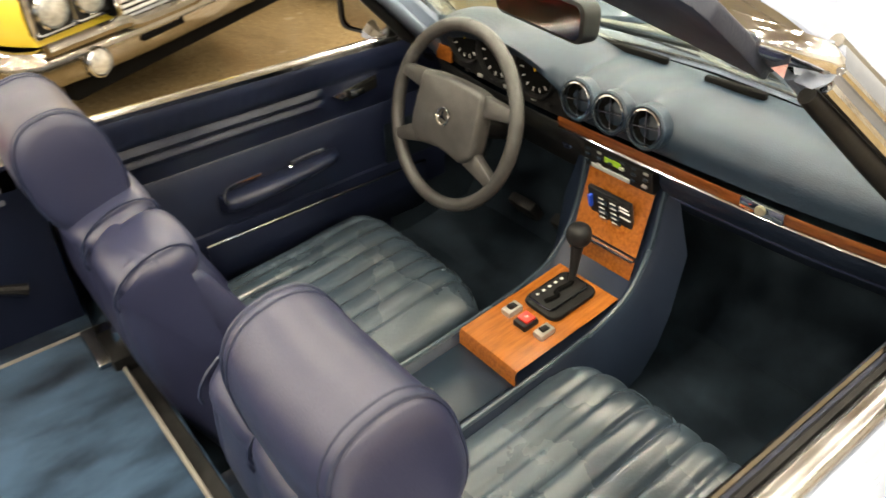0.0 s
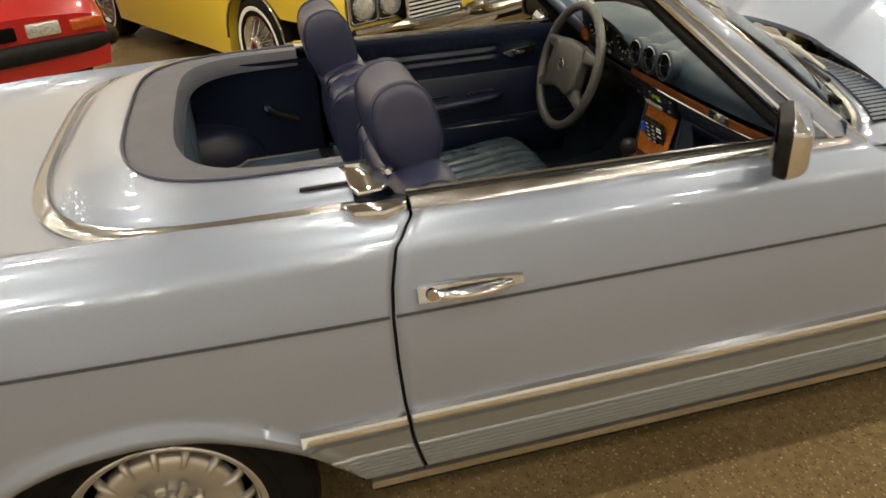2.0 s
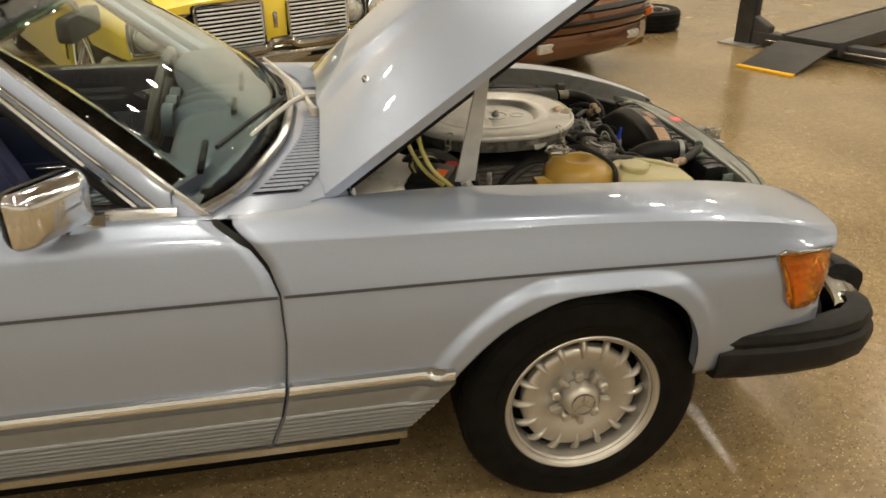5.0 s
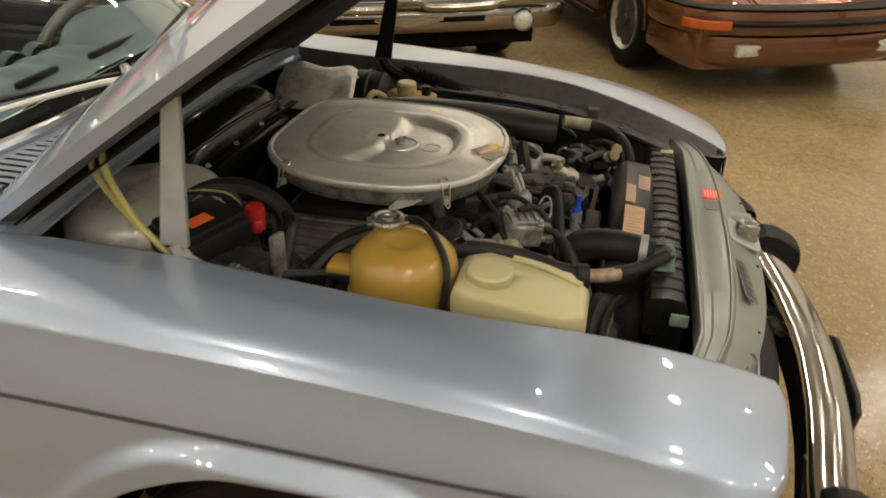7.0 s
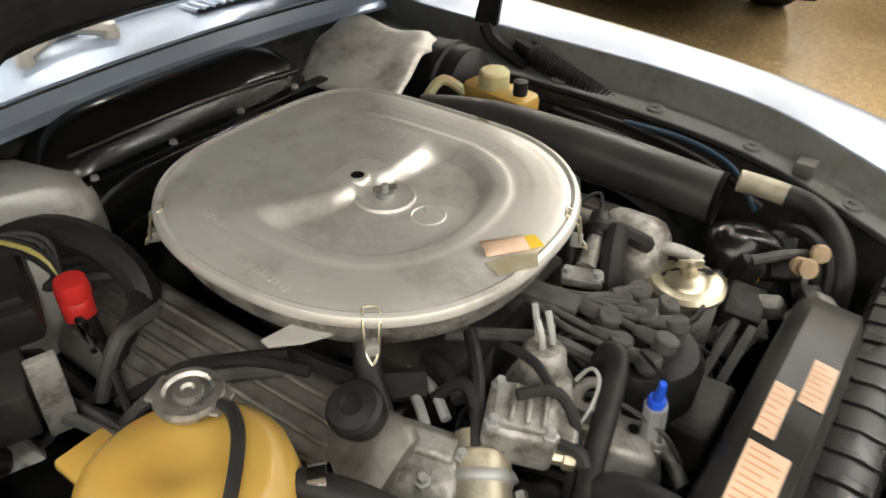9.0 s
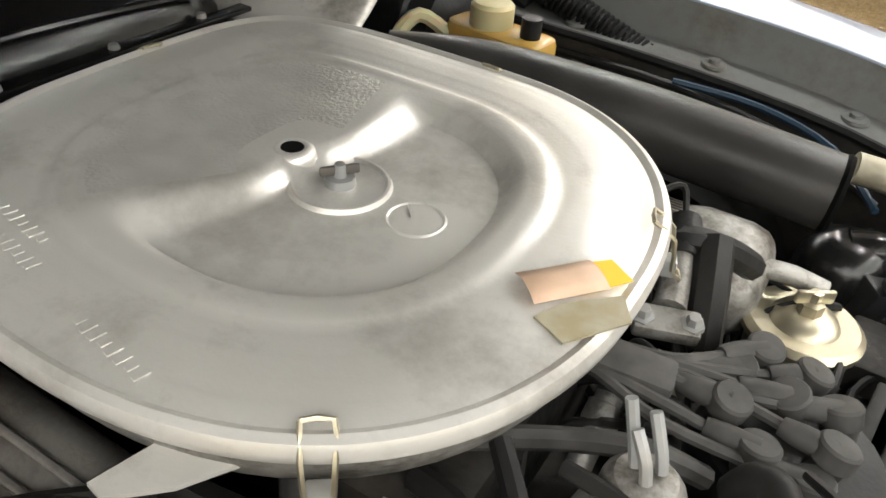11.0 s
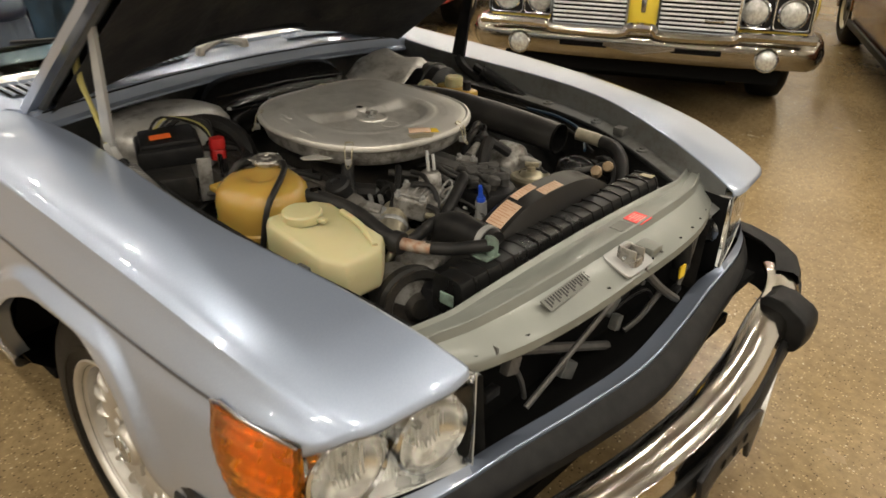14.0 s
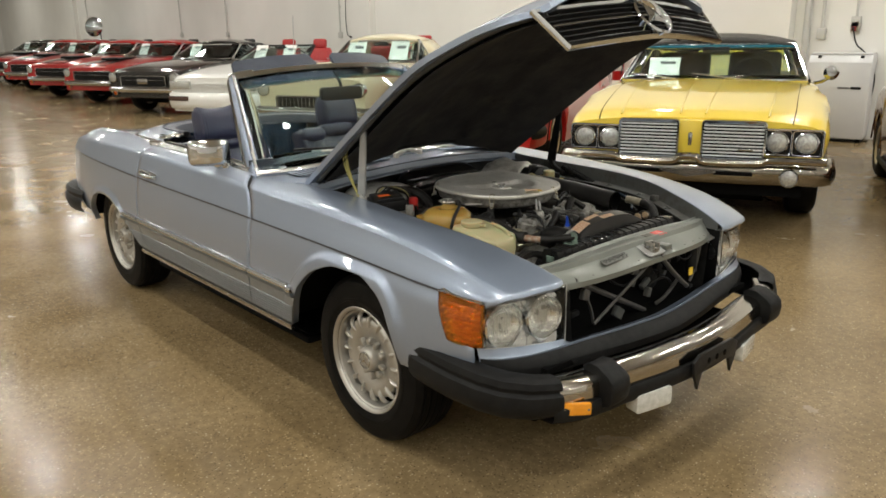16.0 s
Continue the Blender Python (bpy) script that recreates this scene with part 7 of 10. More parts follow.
PLATEINK = material("plate_print", (0.012, 0.012, 0.011), 0.6)
PINKPRINT = material("pale_print", (0.8, 0.5, 0.45), 0.6)
lab = part("red_label", S().box((0.619, 0.13, 0.7572), (0.042, 0.048, 0.001), Euler((0, 0.03, 0)).to_matrix()), REDLABEL, xp, "red paper label with white print")
for r in range(6):
    part("print_line", S().box((0.604 + r * 0.006, 0.128 if r % 2 else 0.132, 0.7581), (0.0015, 0.036 if r % 2 else 0.028, 0.0006)), PINKPRINT, lab)
part("clear_plate", S().box((0.614, 0.072, 0.7575), (0.03, 0.045, 0.001)), PLATE, xp)
pm = Matrix.Translation((0.661, -0.185, 0.7345)) @ pose(0, 0, 0, 0, 27, 3)
pt = part("data_plate", S().prism(rounded(0.026, 0.150, 0.003), 0.0, 0.0014, pm), PLATE, xp, "dark engraved data plate")
for r in range(17):
    a, b = -0.066 + r * 0.0082, 0.009 - 0.004 * (r % 3)
    part("engraved_line", S().prism([(-0.010, a), (b, a), (b, a + 0.004), (-0.010, a + 0.004)], 0.0012, 0.0019, pm), PLATEINK, pt)
for y in (-0.42, -0.32, -0.10, 0.06, 0.10, 0.19, 0.26, 0.32, 0.38):
    part("panel_hole", S().lathe([(0.0, 0.0), (0.0045, 0.0)], Matrix.Translation((0.697 - 0.09 * (abs(y) / 0.5) ** 3, y, 0.7185 - 0.02 * (abs(y) / 0.5) ** 2)), 8), DARK, xp)
# grille opening: near-black back in place of shade, condenser fan, crossed stays
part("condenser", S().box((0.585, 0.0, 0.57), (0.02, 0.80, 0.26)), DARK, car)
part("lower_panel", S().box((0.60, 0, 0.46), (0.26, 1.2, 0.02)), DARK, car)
STAY = material("dull_grey_steel_rod", (0.07, 0.068, 0.064), 0.5, 0.4, color2=(0.11, 0.105, 0.10), scale=30)
for pts, r in (([(0.655, -0.39, 0.69), (0.64, -0.16, 0.575), (0.63, 0.05, 0.47)], 0.010), ([(0.70, -0.005, 0.70), (0.68, -0.14, 0.61), (0.66, -0.286, 0.515)], 0.006), ([(0.70, 0.02, 0.70), (0.695, 0.12, 0.615), (0.69, 0.23, 0.535)], 0.009), ([(0.665, 0.205, 0.56), (0.645, 0.16, 0.50), (0.63, 0.12, 0.475)], 0.007), ([(0.66, 0.36, 0.68), (0.66, 0.34, 0.60), (0.66, 0.30, 0.53)], 0.006), ([(0.64, -0.30, 0.60), (0.635, -0.27, 0.55), (0.63, -0.25, 0.50)], 0.005)):
    part("stay", S().tube(pts, r, 7), STAY, car)
random.seed(17)
for k in range(18):
    c = Vector((random.uniform(0.61, 0.655), random.uniform(-0.36, 0.38), random.uniform(0.50, 0.64)))
    part("front_fitting", S().box(c, (0.02, random.uniform(0.012, 0.05), random.uniform(0.012, 0.04)), Euler((random.uniform(-0.6, 0.6), 0, 0)).to_matrix()), random.choice((BLACK, INNER, BLACK, STAY)), car, bevel=0.003)
for pts in ([(0.64, 0.20, 0.66), (0.65, 0.27, 0.62), (0.65, 0.33, 0.64)], [(0.62, -0.2, 0.66), (0.64, -0.1, 0.60), (0.63, 0.02, 0.63)], [(0.63, 0.05, 0.56), (0.65, 0.14, 0.58), (0.64, 0.22, 0.52)]):
    part("front_wire", S().tube(pts, 0.0045, 6), BLACK, car)
m = Matrix.Translation((0.60, 0.10, 0.585)) @ pose(0, 0, 0, 0, 90, 0)
part("horn", S().lathe([(0.0, 0.03), (0.012, 0.03), (0.02, 0.022), (0.05, 0.02), (0.058, 0.012), (0.06, -0.02)], m, 28), BLACK, car)
part("yellow_tag", S().box((0.67, 0.285, 0.575), (0.004, 0.025, 0.03)), YELLOWPAPER, car)
part("receiver_bottle", S().tube([(0.64, 0.33, 0.68), (0.645, 0.33, 0.56)], 0.022, 12), BLACK, car)

# small hoses and fittings low over the front of the engine
random.seed(11)
for k in range(40):
    p = Vector((random.uniform(0.08, 0.36), random.uniform(-0.24, 0.26), random.uniform(0.63, 0.725)))
    a = random.uniform(0, 6.28)
    d = Vector((math.cos(a), math.sin(a), random.uniform(-0.3, 0.3))) * random.uniform(0.03, 0.08)
    n = Vector((-d.y, d.x, 0.02)) * random.uniform(-0.5, 0.5)
    part("vacuum_hose", S().tube([p - d, p + n * 0.8 + Vector((0, 0, 0.012)), p + d, p + d * 1.5 - Vector((0, 0, 0.05))], random.choice((0.0025, 0.003, 0.004, 0.006)), 6), random.choice((BLACK, HOSE, LEAD, BLACK, HOSE)), car)
for k in range(30):
    p = Vector((random.uniform(0.12, 0.36), random.uniform(-0.23, 0.16), random.uniform(0.64, 0.715)))
    r = random.uniform(0.006, 0.015)
    part("pipe_fitting", S().lathe([(r * 0.5, 0.012), (r * 0.8, 0.011), (r * 0.8, 0.004), (r, 0.003), (r, -0.012), (r * 0.7, -0.02), (r * 0.7, -0.05)], Matrix.Translation(p) @ pose(0, 0, 0, random.uniform(-70, 70), random.uniform(-70, 70), 0), random.choice((6, 12))), random.choice((CASTING, CASTING, STRUT, BRASS)), car)

# ---- cabin ----
def superquad(c, size, e1=0.45, e2=0.45, tilt=(0, 0, 0), nu=24, nv=36):
    """A cushion-like rounded block."""
    m = Matrix.Translation(c) @ pose(0, 0, 0, *tilt)
    p = lambda v, e: math.copysign(abs(v) ** e, v)
    rows = []
    for i in range(nu + 1):
        a = -math.pi / 2 + math.pi * i / nu
        rows.append([tuple(m @ Vector((size[0] * p(math.cos(a), e1) * p(math.cos(b), e2), size[1] * p(math.cos(a), e1) * p(math.sin(b), e2), size[2] * p(math.sin(a), e1)))) for b in [2 * math.pi * j / nv for j in range(nv)]])
    return S().grid(rows, close_v=True)


PIPING = material("navy_piping", (0.016, 0.022, 0.05), 0.4)
BUCKLE = material("red_release_button", (0.6, 0.03, 0.02), 0.4)


def seat(cy, shift):
    st = part("seat", superquad((-1.43, cy, 0.36), (0.26, 0.235, 0.06)), LEATHER, car, "blue leather bucket seat with fluted cushion and headrest")
    prof = curve([(0, -1.66), (1, -1.60), (2, -1.50), (3, -1.40), (4, -1.30), (5, -1.23), (6, -1.19), (7, -1.172), (8, -1.178), (9, -1.195)])
    profz = curve([(0, 0.47), (1, 0.488), (2, 0.497), (3, 0.505), (4, 0.518), (5, 0.522), (6, 0.508), (7, 0.475), (8, 0.42), (9, 0.36)])
    rows = []
    for i in range(46):
        u = 9 * i / 45
        row = []
        for j in range(97):
            v = -1.12 + 2.24 * j / 96
            w = min(abs(v), 1.0)
            y = cy + 0.250 * max(-1.0, min(1.0, v)) * (1 - 0.05 * max(0, u - 5) / 4) - 0.0
            z = profz(u) - 0.055 * w ** 7 - (0.12 * (abs(v) - 1) / 0.12 if abs(v) > 1 else 0)
            if w < 0.80 and u < 7.6:
                k = v / 0.80 * 3.5
                z -= 0.011 * (1 - abs(math.sin(math.pi * k))) ** 2.2 * min(1.0, (7.6 - u) / 0.8)
            row.append((prof(u) + 0.02 * w ** 4 * (-1 if u > 5 else 0), y, z))
        rows.append(row)
    part("seat_cushion", S().grid(rows), SEATLEATHER, st, angle=60)
    # backrest: fluted front, padded rear shell
    fx = curve([(0, -1.60), (1, -1.635), (2, -1.685), (3, -1.735), (4, -1.78), (5, -1.815), (6, -1.85), (7, -1.895), (8, -1.905), (9, -1.875), (10, -1.80)])
    fz = curve([(0, 0.47), (1, 0.56), (2, 0.67), (3, 0.77), (4, 0.85), (5, 0.895), (6, 0.908), (7, 0.875), (8, 0.77), (9, 0.60), (10, 0.40)])
    hw = curve([(0, 0.225), (2, 0.25), (4, 0.262), (6, 0.262), (8, 0.262), (10, 0.24)])
    rows = []
    for i in range(61):
        u = 10 * i / 60
        row = []
        for j in range(81):
            v = -1 + 2 * j / 80
            w = abs(v)
            y = cy + hw(u) * math.copysign(math.sin(min(w, 1.0) * math.pi / 2) ** 0.75, v)
            inset = 0.06 * w ** 6
            x = fx(u)
            z = fz(u)
            if u < 6:
                x -= inset - 0.018 * math.exp(-((w - 0.72) / 0.16) ** 2)
                if w < 0.55 and u < 4.6:
                    x -= 0.008 * (1 - abs(math.sin(math.pi * v / 0.55 * 2.5))) ** 2.2 * min(1.0, (4.6 - u) / 0.6)
            else:
                x += inset
                if w < 0.6:
                    x += 0.006 * (1 - abs(math.sin(math.pi * (v / 0.6 * 1.5 + 0.5)))) ** 2.5
            z -= 0.04 * w ** 7 if 4 < u < 8 else 0
            row.append((x, y, z))
        rows.append(row)
    for r in rows:
        for end, at_ in ((r[0], 0), (r[-1], len(r))):
            far = [tuple(lerp(a, b, t) for a, b in zip(end, (-1.76, end[1] * 1.02 - cy * 0.02, 0.66))) for t in (0.25, 0.96)]
            r[0:0] = far[::-1] if at_ == 0 else []
            r.extend(far if at_ else [])
    shell = S().grid(rows)
    bk = part("backrest", shell, LEATHER, st, angle=60)
    for off, hw_, zz in ((0.0, 0.125, 0.884), (-0.175, 0.085, 0.868), (0.175, 0.085, 0.868)):
        part("shoulder_roll", superquad((-1.838 + 0.01 * (off != 0), cy + off, zz), (0.075, hw_, 0.045), 0.75, 0.6, (0, -16, 0)), LEATHER, bk)
        for e in (-1, 1):
            part("roll_piping", S().tube([(-1.838 + 0.068 * math.cos(a), cy + off + e * hw_ * 0.82, zz + 0.044 * math.sin(a) + 0.018 * math.cos(a)) for a in np.linspace(-0.3, math.pi + 0.3, 12)], 0.0028, 5, 1), PIPING, bk)
    loop = [(-1.80 - 0.03 * abs(math.sin(t)), cy + s_ * 0.165, 0.80 + 0.10 * t) for s_, t in ((-1, 0.0), (-1, 0.5), (-1, 0.8), (-0.75, 1.0), (0.75, 1.0), (1, 0.8), (1, 0.5), (1, 0.0))]
    part("back_piping", S().tube(loop, 0.004, 6), PIPING, bk)
    # headrest: a padded block with piped oval side panels
    hm = Matrix.Translation((-1.838 - (0.03 if cy > 0 else 0.0), cy * 1.05 + (0.025 if cy > 0 else 0.0), 0.988)) @ pose(0, 0, 0, 0, -11, 0)

    def oval(k, y, n=2.5, seg=48):
        y *= 0.9
        out = []
        for q in range(seg):
            a = 2 * math.pi * q / seg
            c_, s_ = math.cos(a), math.sin(a)
            r = (abs(c_ / (0.070 + 0.004 * (s_ < 0) * abs(s_))) ** n + abs(s_ / 0.107) ** n) ** (-1 / n)
            saddle = 0.018 * (1 - min(1.0, abs(y) / 0.12) ** 2) * max(0.0, s_)
            out.append(hm @ Vector((k * r * c_ * (1 + 0.10 * (1 - (y / 0.13) ** 2) * (c_ < 0)), y, k * r * s_ - saddle * k)))
        return out

    rings = [oval(k, y) for k, y in ((0.001, -0.129), (0.45, -0.1285), (0.75, -0.126), (0.90, -0.121), (0.965, -0.114), (1.0, -0.104), (1.0, -0.06), (1.015, 0.0), (1.0, 0.06), (1.0, 0.104), (0.965, 0.114), (0.90, 0.121), (0.75, 0.126), (0.45, 0.1285), (0.001, 0.129))]
    hr = part("headrest", S().grid(rings, close_v=True), LEATHER, st, angle=60)
    for sgn in (1, -1):
        for k, y in ((0.975, 0.112), (1.004, 0.098)):
            lp = oval(k, sgn * y)
            part("headrest_piping", S().tube(lp + lp[:1], 0.0032 if y > 0.1 else 0.0016, 6, 1), PIPING, hr)
    for q in (-0.06, 0.06):
        part("headrest_post", S().tube([(-1.83, cy + q, 0.87), (-1.83, cy + q, 0.93)], 0.007, 8), CHROME, hr)
    side = 1 if cy < 0 else -1
    bs = Vector((-1.56, cy + side * 0.255, 0.515))
    bk2 = part("belt_buckle", S().box(bs, (0.065, 0.024, 0.075), Euler((0.1, 0.35, 0)).to_matrix()), PLASTIC, st, bevel=0.005)
    part("release_button", S().box(bs + Vector((0.014, 0, 0.037)), (0.05, 0.02, 0.014), Euler((0.1, 0.35, 0)).to_matrix()), BUCKLE, bk2, bevel=0.002)
    part("seat_rail", S().box((-1.45, cy, 0.335), (0.46, 0.30, 0.03)), BLACK, st)
    st.location = shift
    part("recliner_knob", S().lathe([(0.0, 0.03), (0.035, 0.028), (0.038, 0.0)], Matrix.Translation((-1.66, cy - side * 0.24, 0.48)) @ pose(0, 0, 0, 90 * side, 0, 0), 18), BLACK, st)


seat(-0.365, (0.0, 0.0, 0.0))
seat(0.365, (-0.02, 0.02, 0.0))

part("cabin_floor", S().box((-1.35, 0, 0.305), (1.30, 1.48, 0.03)), SHADED_CARPET, car)
part("footwell", S().grid([[(-1.02, y, 0.32), (-0.80, y, 0.35), (-0.70, y, 0.48), (-0.68, y, 0.75)] for y in (-0.74, -0.3, 0.3, 0.74)]), SHADED_CARPET, car, "blue carpeted footwell")
part("kick_panel", S().box((-0.85, -0.70, 0.55), (0.45, 0.02, 0.5)), SHADED_CARPET, car)
part("kick_panel", S().box((-0.85, 0.70, 0.55), (0.45, 0.02, 0.5)), SHADED_CARPET, car)
# tunnel and centre console
rows = [[(x, s_ * w, z + h) for s_, w, h in ((-1, 0.17, -0.16), (-1, 0.125, -0.02), (-1, 0.105, 0.006), (-1, 0.095, 0.0), (-1, 0.085, -0.012), (1, 0.085, -0.012), (1, 0.095, 0.0), (1, 0.105, 0.006), (1, 0.125, -0.02), (1, 0.17, -0.16))] for x, z in ((-1.90, 0.44), (-1.60, 0.452), (-1.42, 0.462), (-1.28, 0.475), (-1.12, 0.495), (-1.03, 0.53), (-0.985, 0.585), (-0.955, 0.66), (-0.93, 0.80))]
con = part("centre_console", S().grid(rows), NAVY, car, "blue leather centre console with wood panels")
rows = [[(x, y, z) for y in (-0.086, 0.086)] for x, z in ((-1.32, 0.425), (-1.32, 0.488), (-1.315, 0.497), (-1.10, 0.517), (-1.00, 0.528), (-0.995, 0.53))]
part("console_tray", S().grid([[(x, y_, z) for y_ in (-0.08, 0.08)] for x, z in ((-1.60, 0.447), (-1.42, 0.456), (-1.325, 0.464))]), DASH, con, thick=0.003)
for s_ in (-1, 1):
    part("console_edge", S().tube([(x, s_ * 0.104, z + 0.006) for x, z in ((-1.60, 0.452), (-1.42, 0.462), (-1.28, 0.475), (-1.12, 0.495), (-1.03, 0.53), (-0.985, 0.585), (-0.955, 0.66), (-0.935, 0.78))], 0.006, 6), SEATLEATHER, con)
part("wood_panel", S().grid(rows), WOOD, con, "glossy zebrano wood panel")
part("wood_side", S().grid([[(-1.318, y, 0.425), (-1.317, y, 0.496), (-1.10, y, 0.517), (-1.00, y, 0.528), (-1.0, y, 0.45)] for y in (-0.0865, -0.0855)]), WOOD, con)
rows = [[(x, y, z) for y in (-0.086, 0.086)] for x, z in ((-0.995, 0.53), (-1.0, 0.545), (-0.985, 0.60))]
part("ashtray_door", S().grid(rows), WOOD, con)
part("ashtray_trim", S().box((-0.992, 0, 0.607), (0.012, 0.172, 0.006)), CHROME, con, bevel=0.002)
rows = [[(x, y, z) for y in (-0.086, 0.086)] for x, z in ((-0.983, 0.612), (-0.945, 0.76))]
part("stack_panel", S().grid(rows), WOOD, con, "zebrano wood panel round the heater controls")
F2 = Matrix.Translation((-0.945 - 0.019, 0, 0.686)) @ Euler((0, radians(-14.4), 0)).to_matrix().to_4x4()


def stack_box(y, z, w, h, d, mat, name, label="", bevel=0.003):
    return part(name, S().box(F2 @ Vector((-d / 2, y, z)), (d, w, h), Euler((0, radians(-14.4 + 0), 0)).to_matrix().inverted() if False else (F2.to_3x3())), mat, con, label, bevel=bevel)


hc = stack_box(0.0, 0.0, 0.115, 0.09, 0.012, PLASTIC, "heater_control_panel", "black heater control panel")
for y in (-0.018, 0.018):
    for k in range(6):
        part("push_button", S().box(F2 @ Vector((-0.014, y * 0.9, -0.034 + k * 0.0135)), (0.006, 0.026, 0.010), F2.to_3x3()), PLASTIC if k % 2 else DASH, hc, bevel=0.002)
        part("button_mark", S().box(F2 @ Vector((-0.0175, y * 0.9, -0.034 + k * 0.0135)), (0.001, 0.014, 0.002), F2.to_3x3()), WHITE, hc)
part("blue_slider", S().box(F2 @ Vector((-0.016, 0.048, 0.012)), (0.01, 0.008, 0.032), F2.to_3x3()), BLUE, hc, bevel=0.002)
for k, w in enumerate((0.03, 0.036, 0.0, 0.034)):
    if w:
        part("panel_print", S().box(F2 @ Vector((-0.0128, -0.042, 0.03 - k * 0.009)), (0.001, w * 0.8, 0.0035), F2.to_3x3()), WHITE, hc)
part("control_divider", S().box(F2 @ Vector((-0.013, -0.012, 0.0)), (0.003, 0.002, 0.084), F2.to_3x3()), CHROME, hc)
rd = part("radio", S().box((-0.951, 0.0, 0.785), (0.03, 0.18, 0.055), Euler((0, radians(-14), 0)).to_matrix().transposed() if False else F2.to_3x3()), PLASTIC, con, "black radio with green display", bevel=0.003)
part("radio_display", S().box((-0.9695, 0.01, 0.793), (0.002, 0.042, 0.014), F2.to_3x3()), material("green_display", (0.25, 0.45, 0.02), 0.4), rd)
part("cassette_slot", S().box((-0.9745, 0.01, 0.773), (0.004, 0.10, 0.010), F2.to_3x3()), material("grey_slot", (0.35, 0.36, 0.35), 0.4), rd, bevel=0.001)
for k in range(18):
    part("radio_button", S().box((-0.970 - 0.0004 * (k // 6), -0.075 + (k % 6) * 0.030, 0.803 - (k // 6) * 0.014), (0.005, 0.012, 0.006), F2.to_3x3()), DASH if k % 4 else GREYLAMP, rd, bevel=0.001)
# shifter
gate = part("shift_gate", S().prism(rounded(0.135, 0.10, 0.022), 0.0, 0.012, Matrix.Translation((-1.105, 0.005, 0.5165)) @ pose(0, 0, 0, 0, -5, 0)), BLACK, con, bevel=0.004)
part("gate_plate", S().prism(rounded(0.115, 0.07, 0.012), 0.012, 0.016, Matrix.Translation((-1.105, 0.012, 0.5165)) @ pose(0, 0, 0, 0, -5, 0)), PLASTIC, gate, bevel=0.0015)
part("gate_rim", S().tube([Matrix.Translation((-1.105, 0.012, 0.5325)) @ pose(0, 0, 0, 0, -5, 0) @ Vector((x, y, 0)) for x, y in rounded(0.115, 0.07, 0.012, 3)] + [Matrix.Translation((-1.105, 0.012, 0.5325)) @ pose(0, 0, 0, 0, -5, 0) @ Vector((0.0575, 0.023, 0))], 0.0014, 5, 1), CHROME, gate)
part("gate_slot", S().tube([(-1.15, 0.005, 0.5305), (-1.12, 0.0, 0.533), (-1.11, 0.012, 0.534), (-1.075, 0.008, 0.537), (-1.06, 0.015, 0.538)], 0.006, 6), DARK, gate)
for k in range(5):
    part("gate_mark", S().box((-1.145 + k * 0.018, 0.034, 0.5305 + k * 0.0016), (0.007, 0.006, 0.001)), WHITE, gate)
part("shift_lever", S().tube([(-1.065, 0.014, 0.53), (-1.055, 0.016, 0.58), (-1.048, 0.018, 0.62)], [0.007, 0.010, 0.014], 10), PLASTIC, gate)
part("shift_knob", superquad((-1.043, 0.02, 0.645), (0.026, 0.026, 0.026), 0.8, 0.9), PLASTIC, gate)
for y, mat in ((0.048, ALLOY), (0.0, None), (-0.048, ALLOY)):
    x = -1.205 - 0.006 * (y == 0.0)
    sw = part("console_switch", S().box((x, y, 0.512), (0.04, 0.026 if mat else 0.036, 0.016), Euler((0, -0.09, 0)).to_matrix()), mat or PLASTIC, con, "chrome window switch" if mat else "red hazard switch", bevel=0.003)
    if not mat:
        part("hazard_button", S().box((x + 0.002, y, 0.522), (0.026, 0.028, 0.008), Euler((0, -0.09, 0)).to_matrix()), BUCKLE, sw, bevel=0.002)
        part("hazard_mark", S().lathe([(0.0055, 0.0), (0.004, 0.0006)], Matrix.Translation((x + 0.002, y, 0.5262)) @ pose(0, 0, 0, 0, 0, 30), 3), WHITE, sw)
    else:
        part("rocker", S().box((x, y, 0.5215), (0.02, 0.014, 0.006), Euler((0, 0.15, 0)).to_matrix()), PLASTIC, sw, bevel=0.001)
for q in ((-1.45, 0.02), (-1.36, 0.045)):
    part("console_button", S().lathe([(0.0, 0.004), (0.007, 0.003), (0.008, 0)], Matrix.Translation((q[0], q[1], 0.452)), 12), BRASS, con)

# dashboard: padded top with a hood over the instruments
dx = curve([(-0.72, -0.90), (-0.6, -0.93), (-0.3, -0.965), (0, -0.972), (0.3, -0.965), (0.6, -0.93), (0.72, -0.90)])
Yd = [lerp(-0.69, 0.69, i / 92) for i in range(93)]


def binn(y):
    return max(0.0, 1 - abs((y - 0.375) / 0.245) ** 3.2)


def vent_bump(y):
    return sum(math.exp(-((y - c) / 0.04) ** 4) for c in (-0.085, 0.0, 0.085))


rows = []
